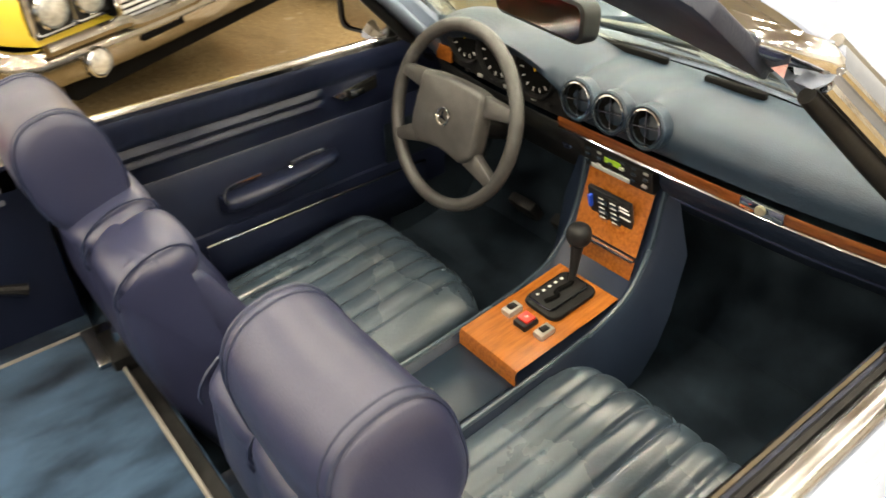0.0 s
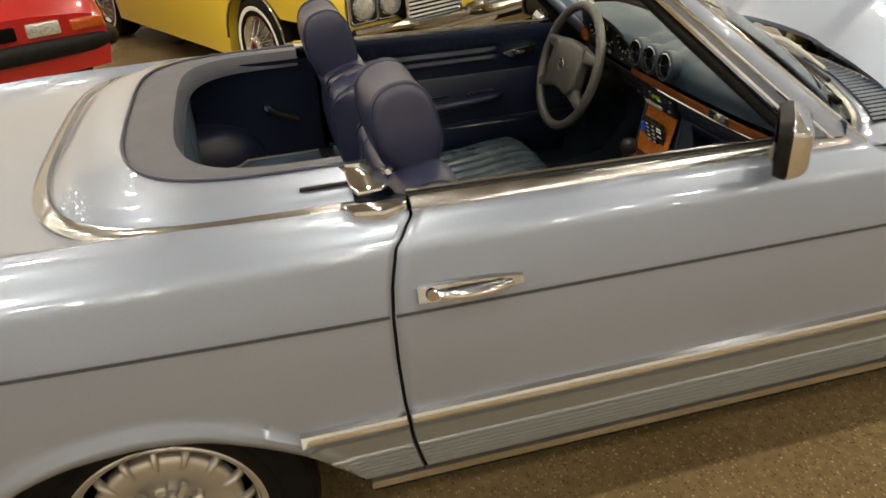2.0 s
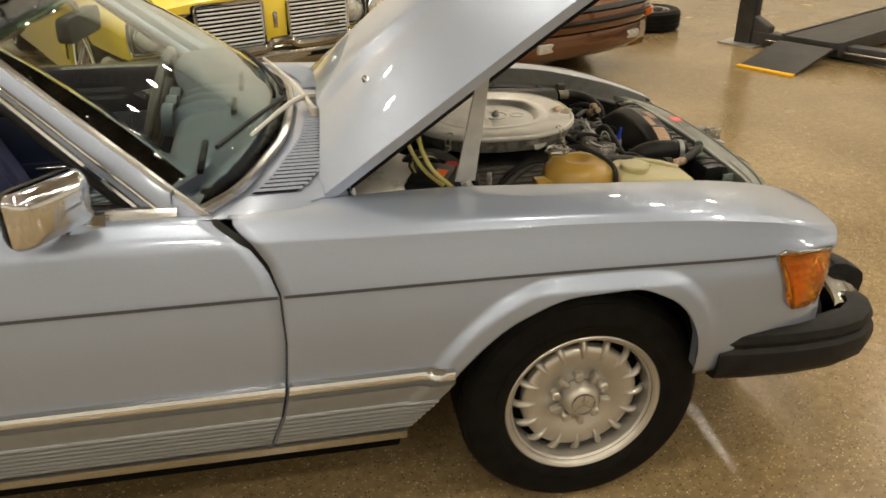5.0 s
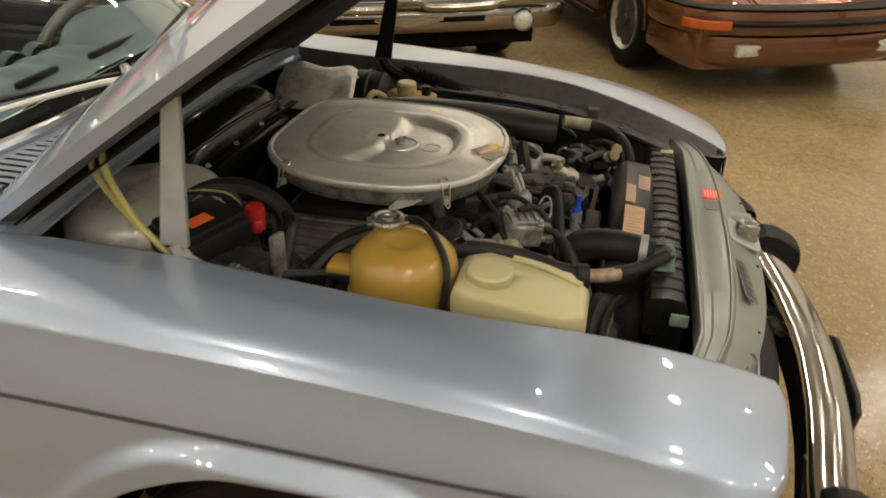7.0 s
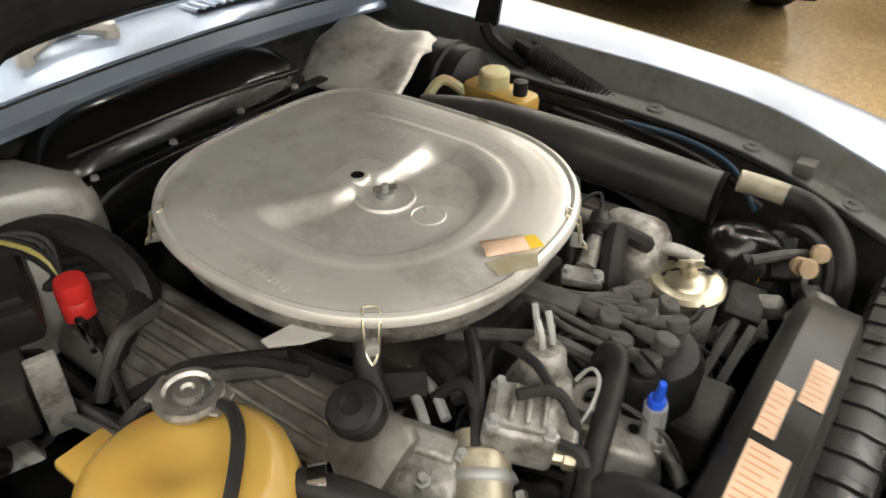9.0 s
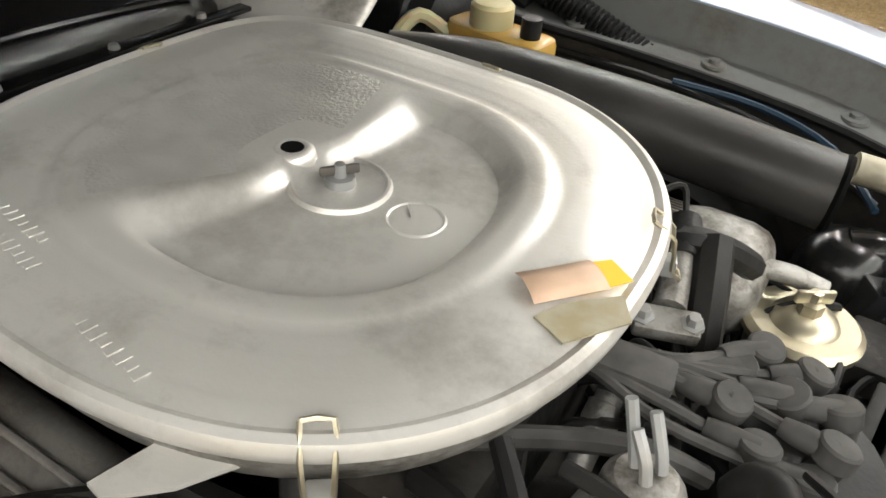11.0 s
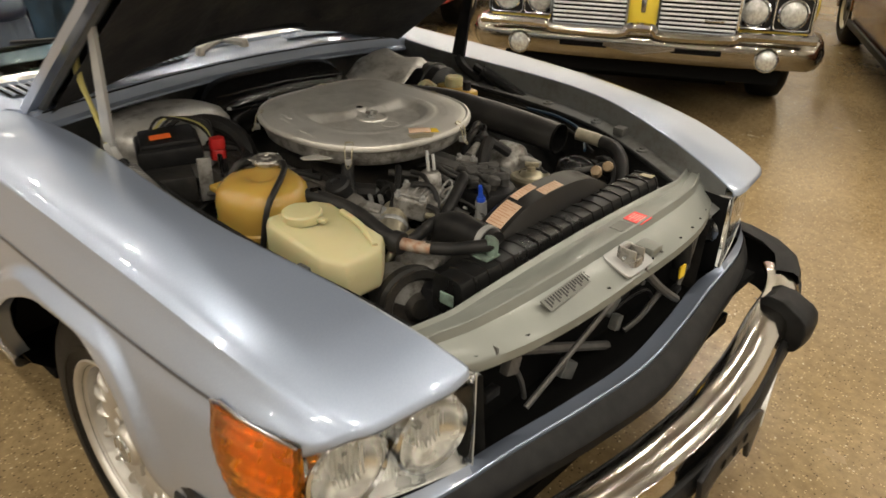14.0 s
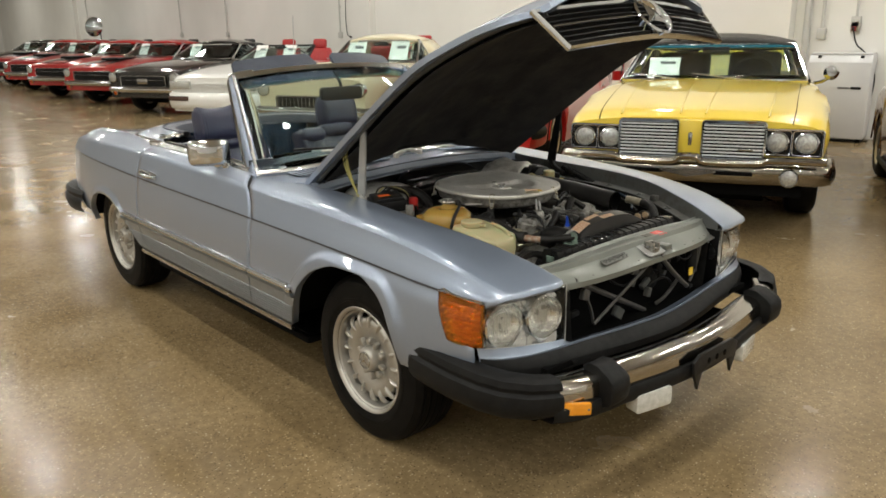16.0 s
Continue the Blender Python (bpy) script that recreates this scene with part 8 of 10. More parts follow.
for y in Yd:
    b, vb = binn(y), min(1.0, vent_bump(y))
    f = glass_base(min(abs(y), 0.68)) - 0.03
    x0 = dx(y)
    zt = 0.945 - 0.03 * abs(y) ** 2
    rows.append([(f, y, cz(y) + 0.004), (lerp(f, x0, 0.3), y, zt + 0.005 + 0.012 * b), (lerp(f, x0, 0.6), y, zt + 0.004 + 0.045 * b + 0.006 * vb), (lerp(f, x0, 0.8) - 0.02 * b, y, zt + 0.0 + 0.055 * b + 0.012 * vb),
                 (lerp(f, x0, 0.94) - 0.04 * b - 0.012 * vb, y, zt - 0.018 + 0.065 * b + 0.018 * vb), (x0 - 0.052 * b - 0.022 * vb, y, zt - 0.048 + 0.09 * b + 0.025 * vb), (x0 - 0.05 * b - 0.02 * vb, y, zt - 0.065 + 0.095 * b),
                 (x0 + 0.02 * b - 0.012 * vb, y, zt - 0.08 + 0.06 * b), (x0 + 0.03 * b, y, 0.857)])
dash = part("dashboard", S().grid(rows), DASH, car, "blue padded dashboard with round vents and wood strip", angle=55)
rows = [[(dx(y) - 0.006, y, 0.850 - 0.012 * abs(y)), (dx(y) - 0.008, y, 0.842 - 0.012 * abs(y)), (dx(y) - 0.004, y, 0.828 - 0.012 * abs(y)), (dx(y) + 0.01, y, 0.824 - 0.012 * abs(y))] for y in [lerp(-0.68, 0.16, i / 50) for i in range(51)]]
# same zebrano as the console, with the strip's weaker light put into its colour
part("wood_strip", S().grid(rows), material("zebrano_wood_shade_in_colour", (0.09, 0.022, 0.004), 0.3, color2=(0.20, 0.06, 0.012), scale=3, coat=0.7, stretch=(45, 3, 45), mix=0.75), dash, "zebrano wood dash strip")
part("strip_trim", S().tube([(dx(y) - 0.004, y, 0.824 - 0.012 * abs(y)) for y in np.linspace(-0.68, 0.16, 21)], 0.0035, 6, 1), CHROME, dash)
lk = part("glove_lock", S().box((dx(-0.323) - 0.011, -0.323, 0.838), (0.008, 0.085, 0.024)), CHROME, dash, bevel=0.003)
part("lock_barrel", S().lathe([(0.0, 0.006), (0.009, 0.005), (0.010, 0)], Matrix.Translation((dx(-0.323) - 0.015, -0.323, 0.839)) @ pose(0, 0, 0, 0, -90, 0), 16), BRASS, lk)
rows = [[(dx(y) + 0.006, y, 0.822), (dx(y) + 0.012, y, 0.79), (dx(y) + 0.055, y, 0.725), (dx(y) + 0.11, y, 0.705), (dx(y) + 0.2, y, 0.70)] for y in [lerp(-0.68, -0.10, i / 20) for i in range(21)]]
part("glove_box", S().grid(rows), NAVY, dash, thick=0.004)
part("glove_seam", S().tube([(dx(y) + 0.034, y, 0.756) for y in np.linspace(-0.66, -0.12, 12)], 0.003, 5, 1), PIPING, dash)
rows = [[(dx(y) + 0.006, y, 0.822), (dx(y) + 0.03, y, 0.76), (dx(y) + 0.09, y, 0.68), (dx(y) + 0.2, y, 0.66)] for y in [lerp(0.10, 0.69, i / 20) for i in range(21)]]
part("knee_panel", S().grid(rows), PLASTIC, dash, thick=0.004)
for c in (-0.085, 0.0, 0.085):
    m = Matrix.Translation((dx(c) - 0.028, c, 0.917)) @ pose(0, 0, 0, 0, -84, 0)
    vt = part("air_vent", S().lathe([(0.043, -0.02), (0.044, 0.006), (0.040, 0.010), (0.036, 0.006), (0.034, -0.01)], m, 32), DASH, dash, "round swivel air vent with chrome ring")
    part("vent_ring", S().lathe([(0.0365, 0.004), (0.0365, 0.010), (0.0335, 0.011), (0.0325, 0.005)], m, 32), CHROME, vt)
    part("vent_ball", S().lathe([(0.033, 0.0), (0.026, -0.012), (0.012, -0.020), (0.0, -0.022)], m, 28), DARK, vt)
    for a in (0, 90):
        part("vent_vane", S().box(m @ Vector((0, 0, 0.0)), (0.062, 0.002, 0.010), (m @ pose(0, 0, 0, 0, 0, a + 8)).to_3x3()), BRIGHT, vt)
for y0, y1, x in ((-0.20, -0.07, -0.812), (0.03, 0.24, -0.806), (-0.60, -0.40, -0.86)):
    part("defrost_slot", S().box((x, (y0 + y1) / 2, 0.957 - 0.03 * y0 * y0), (0.014, y1 - y0, 0.014), Euler((0, 0, 0.04)).to_matrix()), DARK, dash, bevel=0.003)
# instruments
cl = part("instrument_panel", S().grid([[(dx(y) + 0.012, y, lerp(0.835, 0.895 + 0.09 * binn(y), t)) for y in (0.15, 0.2, 0.28, 0.34, 0.40, 0.46, 0.52, 0.56, 0.60)] for t in (0, 1)]), PLASTIC, dash, "black instrument panel with round dials")
for y, r in ((0.245, 0.052), (0.375, 0.058), (0.505, 0.052)):
    m = Matrix.Translation((dx(y) + 0.006, y, 0.918)) @ pose(0, 0, 0, 0, -90, 0)
    dl = part("dial", S().lathe([(r, 0.0), (r + 0.004, 0.012), (r + 0.008, 0.012), (r + 0.010, 0.0)], m, 32), PLASTIC, cl)
    part("dial_face", S().lathe([(0.0, 0.001), (r, 0.001)], m, 32), DARK, dl)
    for k in range(11):
        a = radians(-225 + k * 27) + math.pi
        part("dial_mark", S().box(m @ Vector((r * 0.82 * math.cos(a), r * 0.82 * math.sin(a), 0.0022)), (0.010, 0.0022, 0.001), (m @ pose(0, 0, 0, 0, 0, math.degrees(a))).to_3x3()), WHITE, dl)
    part("needle", S().box(m @ Vector((r * 0.3, r * 0.18, 0.004)), (r * 0.7, 0.0025, 0.001), (m @ pose(0, 0, 0, 0, 0, 31)).to_3x3()), YELLOWPAPER, dl)
for k in range(7):
    part("warning_lamp", S().box((dx(0.3) - 0.002, 0.20 + k * 0.045, 0.856), (0.004, 0.014, 0.008)), GREYLAMP if k % 2 else PLASTIC, cl, bevel=0.001)
part("wood_trim", S().box((dx(0.6) - 0.004, 0.60, 0.855), (0.008, 0.06, 0.04)), WOOD, dash, bevel=0.002)

# steering wheel
SWM = Matrix.Translation((-1.10, 0.366, 0.815)) @ pose(0, 0, 0, 0, -72, 0)
WHEEL_M = material("grey_black_rim_plastic", (0.032, 0.031, 0.03), 0.4, color2=(0.045, 0.043, 0.041), scale=40, bump=0.15, bump_scale=300)
R_ = 0.199
sw = part("steering_wheel", S().tube([SWM @ Vector((R_ * math.cos(a), R_ * math.sin(a), 0)) for a in [2 * math.pi * k / 64 for k in range(65)]], 0.0155, 12, 1, caps=False), WHEEL_M, car, "dark grey four-spoke steering wheel")
# local axes: x points up the wheel, y across
pad = [(0.078, 0.105), (0.084, 0.06), (0.086, 0.0), (0.084, -0.06), (0.078, -0.105), (0.03, -0.108), (-0.03, -0.112), (-0.062, -0.108), (-0.085, -0.075), (-0.078, -0.03), (-0.075, 0.0), (-0.078, 0.03), (-0.085, 0.075), (-0.062, 0.108), (-0.03, 0.112), (0.03, 0.108)]
part("wheel_pad", S().prism(pad, -0.02, 0.026, SWM), WHEEL_M, sw, bevel=0.012, seg=3)
for s_ in (-1, 1):
    part("upper_spoke", S().prism([(0.078, s_ * 0.09), (0.072, s_ * 0.185), (0.045, s_ * 0.192), (0.03, s_ * 0.10)][::s_], -0.012, 0.014, SWM), WHEEL_M, sw, bevel=0.006)
    part("lower_spoke", S().prism([(-0.045, s_ * 0.10), (-0.085, s_ * 0.175), (-0.108, s_ * 0.162), (-0.085, s_ * 0.07)][::s_], -0.012, 0.014, SWM), WHEEL_M, sw, bevel=0.006)
em = S().lathe([(0.017, 0.0295), (0.0195, 0.031), (0.021, 0.029)], SWM, 24)
for k in range(3):
    a = radians(120 * k)
    em.grid([[tuple(SWM @ Vector((0.003 * math.cos(a + q * 1.57), 0.003 * math.sin(a + q * 1.57), 0.031))) for q in (-1, 1)], [tuple(SWM @ Vector((0.018 * math.cos(a), 0.018 * math.sin(a), 0.0305)) + Vector((0, 0.0006 * q, 0))) for q in (-1, 1)]])
part("wheel_emblem", em, CHROME, sw)
part("column", S().tube([SWM @ Vector((0, 0, -0.02)), SWM @ Vector((-0.01, 0, -0.18))], 0.045, 16), PLASTIC, sw)
part("stalk", S().tube([SWM @ Vector((0.0, 0.03, -0.05)), SWM @ Vector((0.02, 0.15, -0.045))], 0.008, 8), PLASTIC, sw)
part("ignition_lock", S().lathe([(0.02, 0.0), (0.018, 0.012), (0, 0.014)], Matrix.Translation((-0.93, 0.16, 0.775)) @ pose(0, 0, 0, 0, -80, 0), 14), CHROME, car)
part("pedal", S().box((-0.83, 0.40, 0.45), (0.03, 0.09, 0.06), Euler((0, -0.6, 0)).to_matrix()), BLACK, car, bevel=0.006)
part("pedal", S().box((-0.82, 0.26, 0.44), (0.03, 0.05, 0.10), Euler((0, -0.6, 0)).to_matrix()), BLACK, car, bevel=0.006)
part("floor_mat", S().prism(rounded(0.38, 0.40, 0.03), 0.321, 0.328, Matrix.Translation((-1.02, -0.36, 0))), SHADED_CARPET, car)

# inner door panels
for side, owner in ((1, door_l), (-1, door_r)):
    yy = lambda z: interp(z, [(0.33, 0.70), (0.6, 0.695), (0.74, 0.685), (0.80, 0.673), (0.83, 0.667), (0.87, 0.656), (0.905, 0.645)])
    rows = []
    for x in [lerp(-1.90, -0.88, i / 160) for i in range(161)]:
        row = []
        belt_z = 0.9155 - (x + 1.885) * 0.0155
        band = 1.0 if x < -1.27 else max(0.0, 1 - (x + 1.27) / 0.02)
        for z, k in ((0.906, -0.012), (0.905, 0.0), (0.895, 0.006), (0.882, 0.008), (0.868, 0.0085), (0.854, 0.008), (0.842, 0.006), (0.833, -0.002), (0.828, 0.004), (0.818, 0.010), (0.808, 0.004), (0.803, -0.003), (0.799, 0.003), (0.789, 0.008), (0.779, 0.003), (0.774, -0.003), (0.742, 0.0), (0.735, -0.004), (0.730, 0.0), (0.60, 0.0), (0.556, 0.0), (0.553, 0.008), (0.54, 0.010), (0.38, 0.006), (0.33, 0.0)):
            if 0.77 < z < 0.84:
                k = k * band + 0.002 * (1 - band)
            fold = 0.0016 * math.sin(x * 210 + 5 * math.sin(z * 60)) * math.sin(math.pi * (z - 0.842) / 0.053) if 0.845 < z < 0.893 and -1.85 < x < -1.2 else 0
            z_ = z + (belt_z - 0.9055) * max(0.0, (z - 0.80) / 0.106)
            row.append((x, side * (yy(z) - k - fold), z_))
        rows.append(row)
    pn = part("door_panel", S().grid(rows), DOORTRIM, owner, "navy leather door trim with padded rolls", angle=50)
    sh = S()
    rows = []
    for x, d, dz, th in ((-1.552, 0.012, 0.0, 0.03), (-1.548, 0.045, 0.0, 0.036), (-1.53, 0.056, 0.001, 0.038), (-1.42, 0.058, 0.006, 0.034), (-1.33, 0.056, 0.011, 0.030), (-1.26, 0.048, 0.015, 0.026), (-1.238, 0.036, 0.016, 0.022), (-1.23, 0.012, 0.016, 0.014)):
        z0 = 0.642 + dz
        rows.append([(x, side * (0.695 - e * d), z0 + h * th) for e, h in ((-0.1, 0.0), (0.55, 0.05), (0.85, 0.02), (0.97, -0.15), (1.0, -0.4), (0.96, -0.65), (0.86, -0.85), (0.5, -1.1), (-0.1, -1.5))])
    sh.grid(rows)
    sh.cap(rows[0])
    sh.cap(rows[-1], True)
    ar = part("armrest", sh, DOORTRIM, pn, angle=50)
    part("armrest_trim", S().tube([(-1.55, side * 0.645, 0.643), (-1.545, side * 0.665, 0.652), (-1.52, side * 0.682, 0.660), (-1.44, side * 0.684, 0.664)], 0.004, 6), CHROME, ar)
    part("armrest_trim", S().tube([(-1.365, side * 0.672, 0.655), (-1.355, side * 0.684, 0.664), (-1.31, side * 0.686, 0.667), (-1.265, side * 0.686, 0.668)], 0.004, 6), CHROME, ar)
    lv = part("door_lever", S().prism([(-1.235, 0.808), (-1.105, 0.832), (-1.105, 0.797), (-1.20, 0.784)], 0.0, 0.012, Matrix.Translation((0, side * 0.668, 0)) @ pose(0, 0, 0, 90, 0, 0)), CHROME, pn, bevel=0.003)
    part("lever_recess", S().prism([(-1.195, 0.810), (-1.112, 0.826), (-1.112, 0.801), (-1.19, 0.790)], 0.0, 0.016, Matrix.Translation((0, side * 0.668 - (0.004 if side > 0 else -0.02), 0)) @ pose(0, 0, 0, 90, 0, 0)), DARK, lv)
    part("lever_pull", S().box((-1.17, side * 0.648, 0.806), (0.04, 0.012, 0.016)), CHROME, lv, bevel=0.004)
    part("map_pocket", S().grid([[(x, side * (0.665 - 0.02 * k), z) for x in np.linspace(-1.62, -0.98, 12)] for z, k in ((0.40, 0), (0.50, 0.9), (0.545, 1.0), (0.548, 0.6))]), DOORTRIM, pn, thick=0.004)
    part("pocket_trim", S().tube([(-1.62, side * 0.647, 0.55), (-1.3, side * 0.644, 0.552), (-0.98, side * 0.647, 0.55)], 0.004, 6), CHROME, pn)

# rear well: side walls, shelf with carpet, hinge gear
for side in (-1, 1):
    rows = [[(x, side * (0.462 + 0.07 * k), z) for x in np.linspace(-2.33, -1.93, 9)] for z, k in ((0.925, 0.0), (0.88, 0.35), (0.78, 0.75), (0.70, 0.9), (0.62, 0.7), (0.55, 0.8))]
    part("well_side", S().grid(rows), DOORTRIM, car)
    part("jamb_trim", S().grid([[(-1.93, side * 0.46, z), (-1.90, side * 0.58, z), (-1.895, side * 0.66, z)] for z in (0.90, 0.6, 0.33)]), DOORTRIM, car)
    gr = part("well_handle", S().tube([(-2.10, side * 0.515, 0.765), (-2.085, side * 0.50, 0.752), (-2.05, side * 0.495, 0.735), (-2.005, side * 0.495, 0.715)], [0.014, 0.009, 0.008, 0.012], 8), PLASTIC, car)
    part("handle_knob", S().lathe([(0.0, 0.014), (0.012, 0.012), (0.015, 0.0)], Matrix.Translation((-2.10, side * 0.512, 0.766)) @ pose(0, 0, 0, 90 * side, 0, 0), 14), CHROME, gr)
    part("hinge_gear", S().box((-1.915, side * 0.33, 0.62), (0.05, 0.10, 0.05)), BLACK, car, bevel=0.006)
    part("hinge_gear_bolt", S().lathe([(0.0, 0.03), (0.015, 0.028), (0.018, 0)], Matrix.Translation((-1.905, side * 0.33, 0.645)), 12), CHROME, car)
    part("wheel_housing", superquad((-2.42, side * 0.56, 0.55), (0.30, 0.16, 0.19), 0.7, 0.7), DOORTRIM, car)
part("well_back", S().grid([[(-2.325 - 0.02 * k, y, z) for y in np.linspace(-0.48, 0.48, 13)] for z, k in ((0.93, 0), (0.8, 0.5), (0.56, 0.2))]), CARPET, car)
part("well_floor", S().box((-2.12, 0, 0.585), (0.46, 1.1, 0.03)), CARPET, car)
sh = S().prism([(-2.305, -0.36), (-2.22, -0.385), (-2.19, -0.43), (-1.925, -0.43), (-1.925, 0.43), (-2.19, 0.43), (-2.22, 0.385), (-2.305, 0.36)], 0.60, 0.622)
mt = part("carpet_shelf", sh, CARPET, car, "crushed blue velour carpet", bevel=0.006)
ol = [(-2.305, -0.36), (-2.22, -0.385), (-2.19, -0.43), (-1.925, -0.43), (-1.925, 0.43), (-2.19, 0.43), (-2.22, 0.385), (-2.305, 0.36), (-2.305, -0.36)]
part("carpet_binding", S().tube([(x, y_, 0.622) for x, y_ in ol], 0.0045, 6, 1), material("pale_binding", (0.20, 0.19, 0.17), 0.7), mt)
part("cross_bar", S().box((-1.91, 0, 0.598), (0.03, 0.9, 0.03)), BLACK, car, bevel=0.005)
part("cross_bar_trim", S().box((-1.935, 0.36, 0.628), (0.05, 0.12, 0.012)), BRIGHT, car, bevel=0.003)
part("seat_bulkhead", S().box((-1.93, 0, 0.44), (0.03, 1.2, 0.30)), SHADED_CARPET, car)

# ---- the other cars, parked in a slanting row ----
YELLOW = material("yellow_car_paint", (0.74, 0.56, 0.055), 0.28, 0.0, coat=1.0, coat_rough=0.03, color2=(0.76, 0.575, 0.06), scale=4)
BRONZE = material("copper_brown_metallic_paint", (0.125, 0.046, 0.018), 0.26, 0.6, coat=1.0, coat_rough=0.03, color2=(0.145, 0.054, 0.02), scale=200)
RED = material("red_car_paint", (0.36, 0.008, 0.008), 0.28, 0.0, coat=1.0, coat_rough=0.03, color2=(0.38, 0.01, 0.01), scale=5)
BLACKPAINT = material("black_car_paint", (0.008, 0.008, 0.008), 0.2, 0.0, coat=1.0, coat_rough=0.03)
WHITEPAINT = material("white_car_paint", (0.72, 0.72, 0.70), 0.3, 0.0, coat=0.8, coat_rough=0.03, color2=(0.75, 0.75, 0.73), scale=4)
CREAM = material("cream_car_paint", (0.66, 0.60, 0.42), 0.3, 0.0, coat=0.8, coat_rough=0.03, color2=(0.68, 0.62, 0.44), scale=4)
REDLEATHER = material("red_leather", (0.28, 0.012, 0.014), 0.4, color2=(0.32, 0.016, 0.016), scale=20, bump=0.2, bump_scale=150)
TRIMBLACK = material("black_seat_vinyl", (0.02, 0.02, 0.021), 0.45, color2=(0.03, 0.03, 0.03), scale=20, bump=0.2, bump_scale=200)
VINYLROOF = material("black_grained_vinyl_roof", (0.025, 0.023, 0.021), 0.5, color2=(0.035, 0.032, 0.03), scale=30, bump=0.4, bump_scale=300)
PAPER = material("white_paper", (0.82, 0.82, 0.80), 0.7, color2=(0.78, 0.78, 0.77), scale=6)
INK = material("grey_print_ink", (0.12, 0.12, 0.13), 0.7)
LAMPGLASS = material("sealed_beam_lamp_glass", (0.66, 0.68, 0.66), 0.12, 0.55, color2=(0.42, 0.43, 0.42), scale=60, coat=1.0, bump=0.5, bump_scale=120)
AMBERGLASS = material("amber_indicator_lens", (0.42, 0.075, 0.005), 0.15, 0.0, coat=1.0, color2=(0.34, 0.06, 0.004), scale=30, bump=0.2, bump_scale=200)
TINTGLASS = material("green_tinted_car_glass", (0.55, 0.66, 0.63), 0.0, trans=1.0, ior=1.45)
SILVERBAR = material("silver_grille_bar", (0.74, 0.76, 0.78), 0.3, 0.3, color2=(0.66, 0.68, 0.70), scale=20)
HEAD = -63.9


def at(m, x, y, z):
    return m @ Vector((x, y, z))


def wheel_turn(side):
    """Turns a lathe so that its axis points out of the car's side."""
    return Matrix.Rotation(radians(-90 * side), 4, "X")


def road_wheel(parent, x, y, r, wide, style):
    side = 1 if y > 0 else -1
    m = Matrix.Translation((x, y, r)) @ wheel_turn(side)
    w = part("wheel", S().lathe([(0.0, -wide), (r * 0.55, -wide), (r * 0.62, -wide * 0.98), (r * 0.62, -0.03), (r * 0.5, -0.05), (r * 0.2, -0.055), (0.0, -0.055)], m, 28), ALLOY if style != "petal" else TRIMBLACK, parent)
    tyre = S().lathe([(r * 0.6, -wide), (r * 0.8, -wide - 0.015), (r * 0.96, -wide + 0.005), (r, -wide + 0.03), (r, -0.035), (r * 0.96, -0.008), (r * 0.84, 0.012), (r * 0.7, 0.008), (r * 0.61, -0.012), (r * 0.6, -0.03)], m, 40)
    part("tyre", tyre, TYRE, w)
    part("rim", S().lathe([(r * 0.615, -0.02), (r * 0.63, 0.004), (r * 0.6, 0.006), (r * 0.56, -0.006), (r * 0.50, -0.03)], m, 40), CHROME if style == "wire" else ALLOY, w)
    if style == "wire":
        part("white_band", S().lathe([(r * 0.72, 0.0095), (r * 0.73, 0.0125), (r * 0.79, 0.0145), (r * 0.80, 0.012)], m, 40), PAPER, w, "white line round the tyre wall")
        sp = S()
        for i in range(36):
            a, b = 2 * math.pi * i / 36, 2 * math.pi * (i + (1.6 if i % 2 else -1.6)) / 36
            p0 = at(m, 0.22 * r * math.cos(a), 0.22 * r * math.sin(a), 0.035)
            p1 = at(m, 0.57 * r * math.cos(b), 0.57 * r * math.sin(b), -0.02)
            sp.tube([p0, p1], 0.004, 5, 1)
        part("wire_spokes", sp, CHROME, w)
        part("hub_cap", S().lathe([(0.26 * r, -0.03), (0.25 * r, 0.03), (0.18 * r, 0.05), (0.06 * r, 0.058), (0, 0.058)], m, 24), CHROME, w)
    elif style == "petal":
        for i in range(5):
            a = 2 * math.pi * i / 5
            mm = m @ Matrix.Rotation(a, 4, "Z")
            out = [(0.1 * r, -0.035), (0.3 * r, -0.075), (0.5 * r, -0.06), (0.54 * r, 0.0), (0.5 * r, 0.06), (0.3 * r, 0.075), (0.1 * r, 0.035)]
            part("spoke", S().prism(out, -0.05, -0.012, mm), TRIMBLACK, w, bevel=0.006)
        part("hub_cap", S().lathe([(0.13 * r, -0.02), (0.12 * r, 0.005), (0, 0.008)], m, 20), TRIMBLACK, w)
    else:
        for i in range(5):
            mm = m @ Matrix.Rotation(2 * math.pi * i / 5, 4, "Z")
            out = [(0.12 * r, -0.03), (0.52 * r, -0.045), (0.54 * r, 0), (0.52 * r, 0.045), (0.12 * r, 0.03)]
            part("spoke", S().prism(out, -0.05, -0.012, mm), CHROME, w, bevel=0.006)
        part("hub_cap", S().lathe([(0.16 * r, -0.03), (0.15 * r, 0.01), (0, 0.02)], m, 20), CHROME, w)
    return w


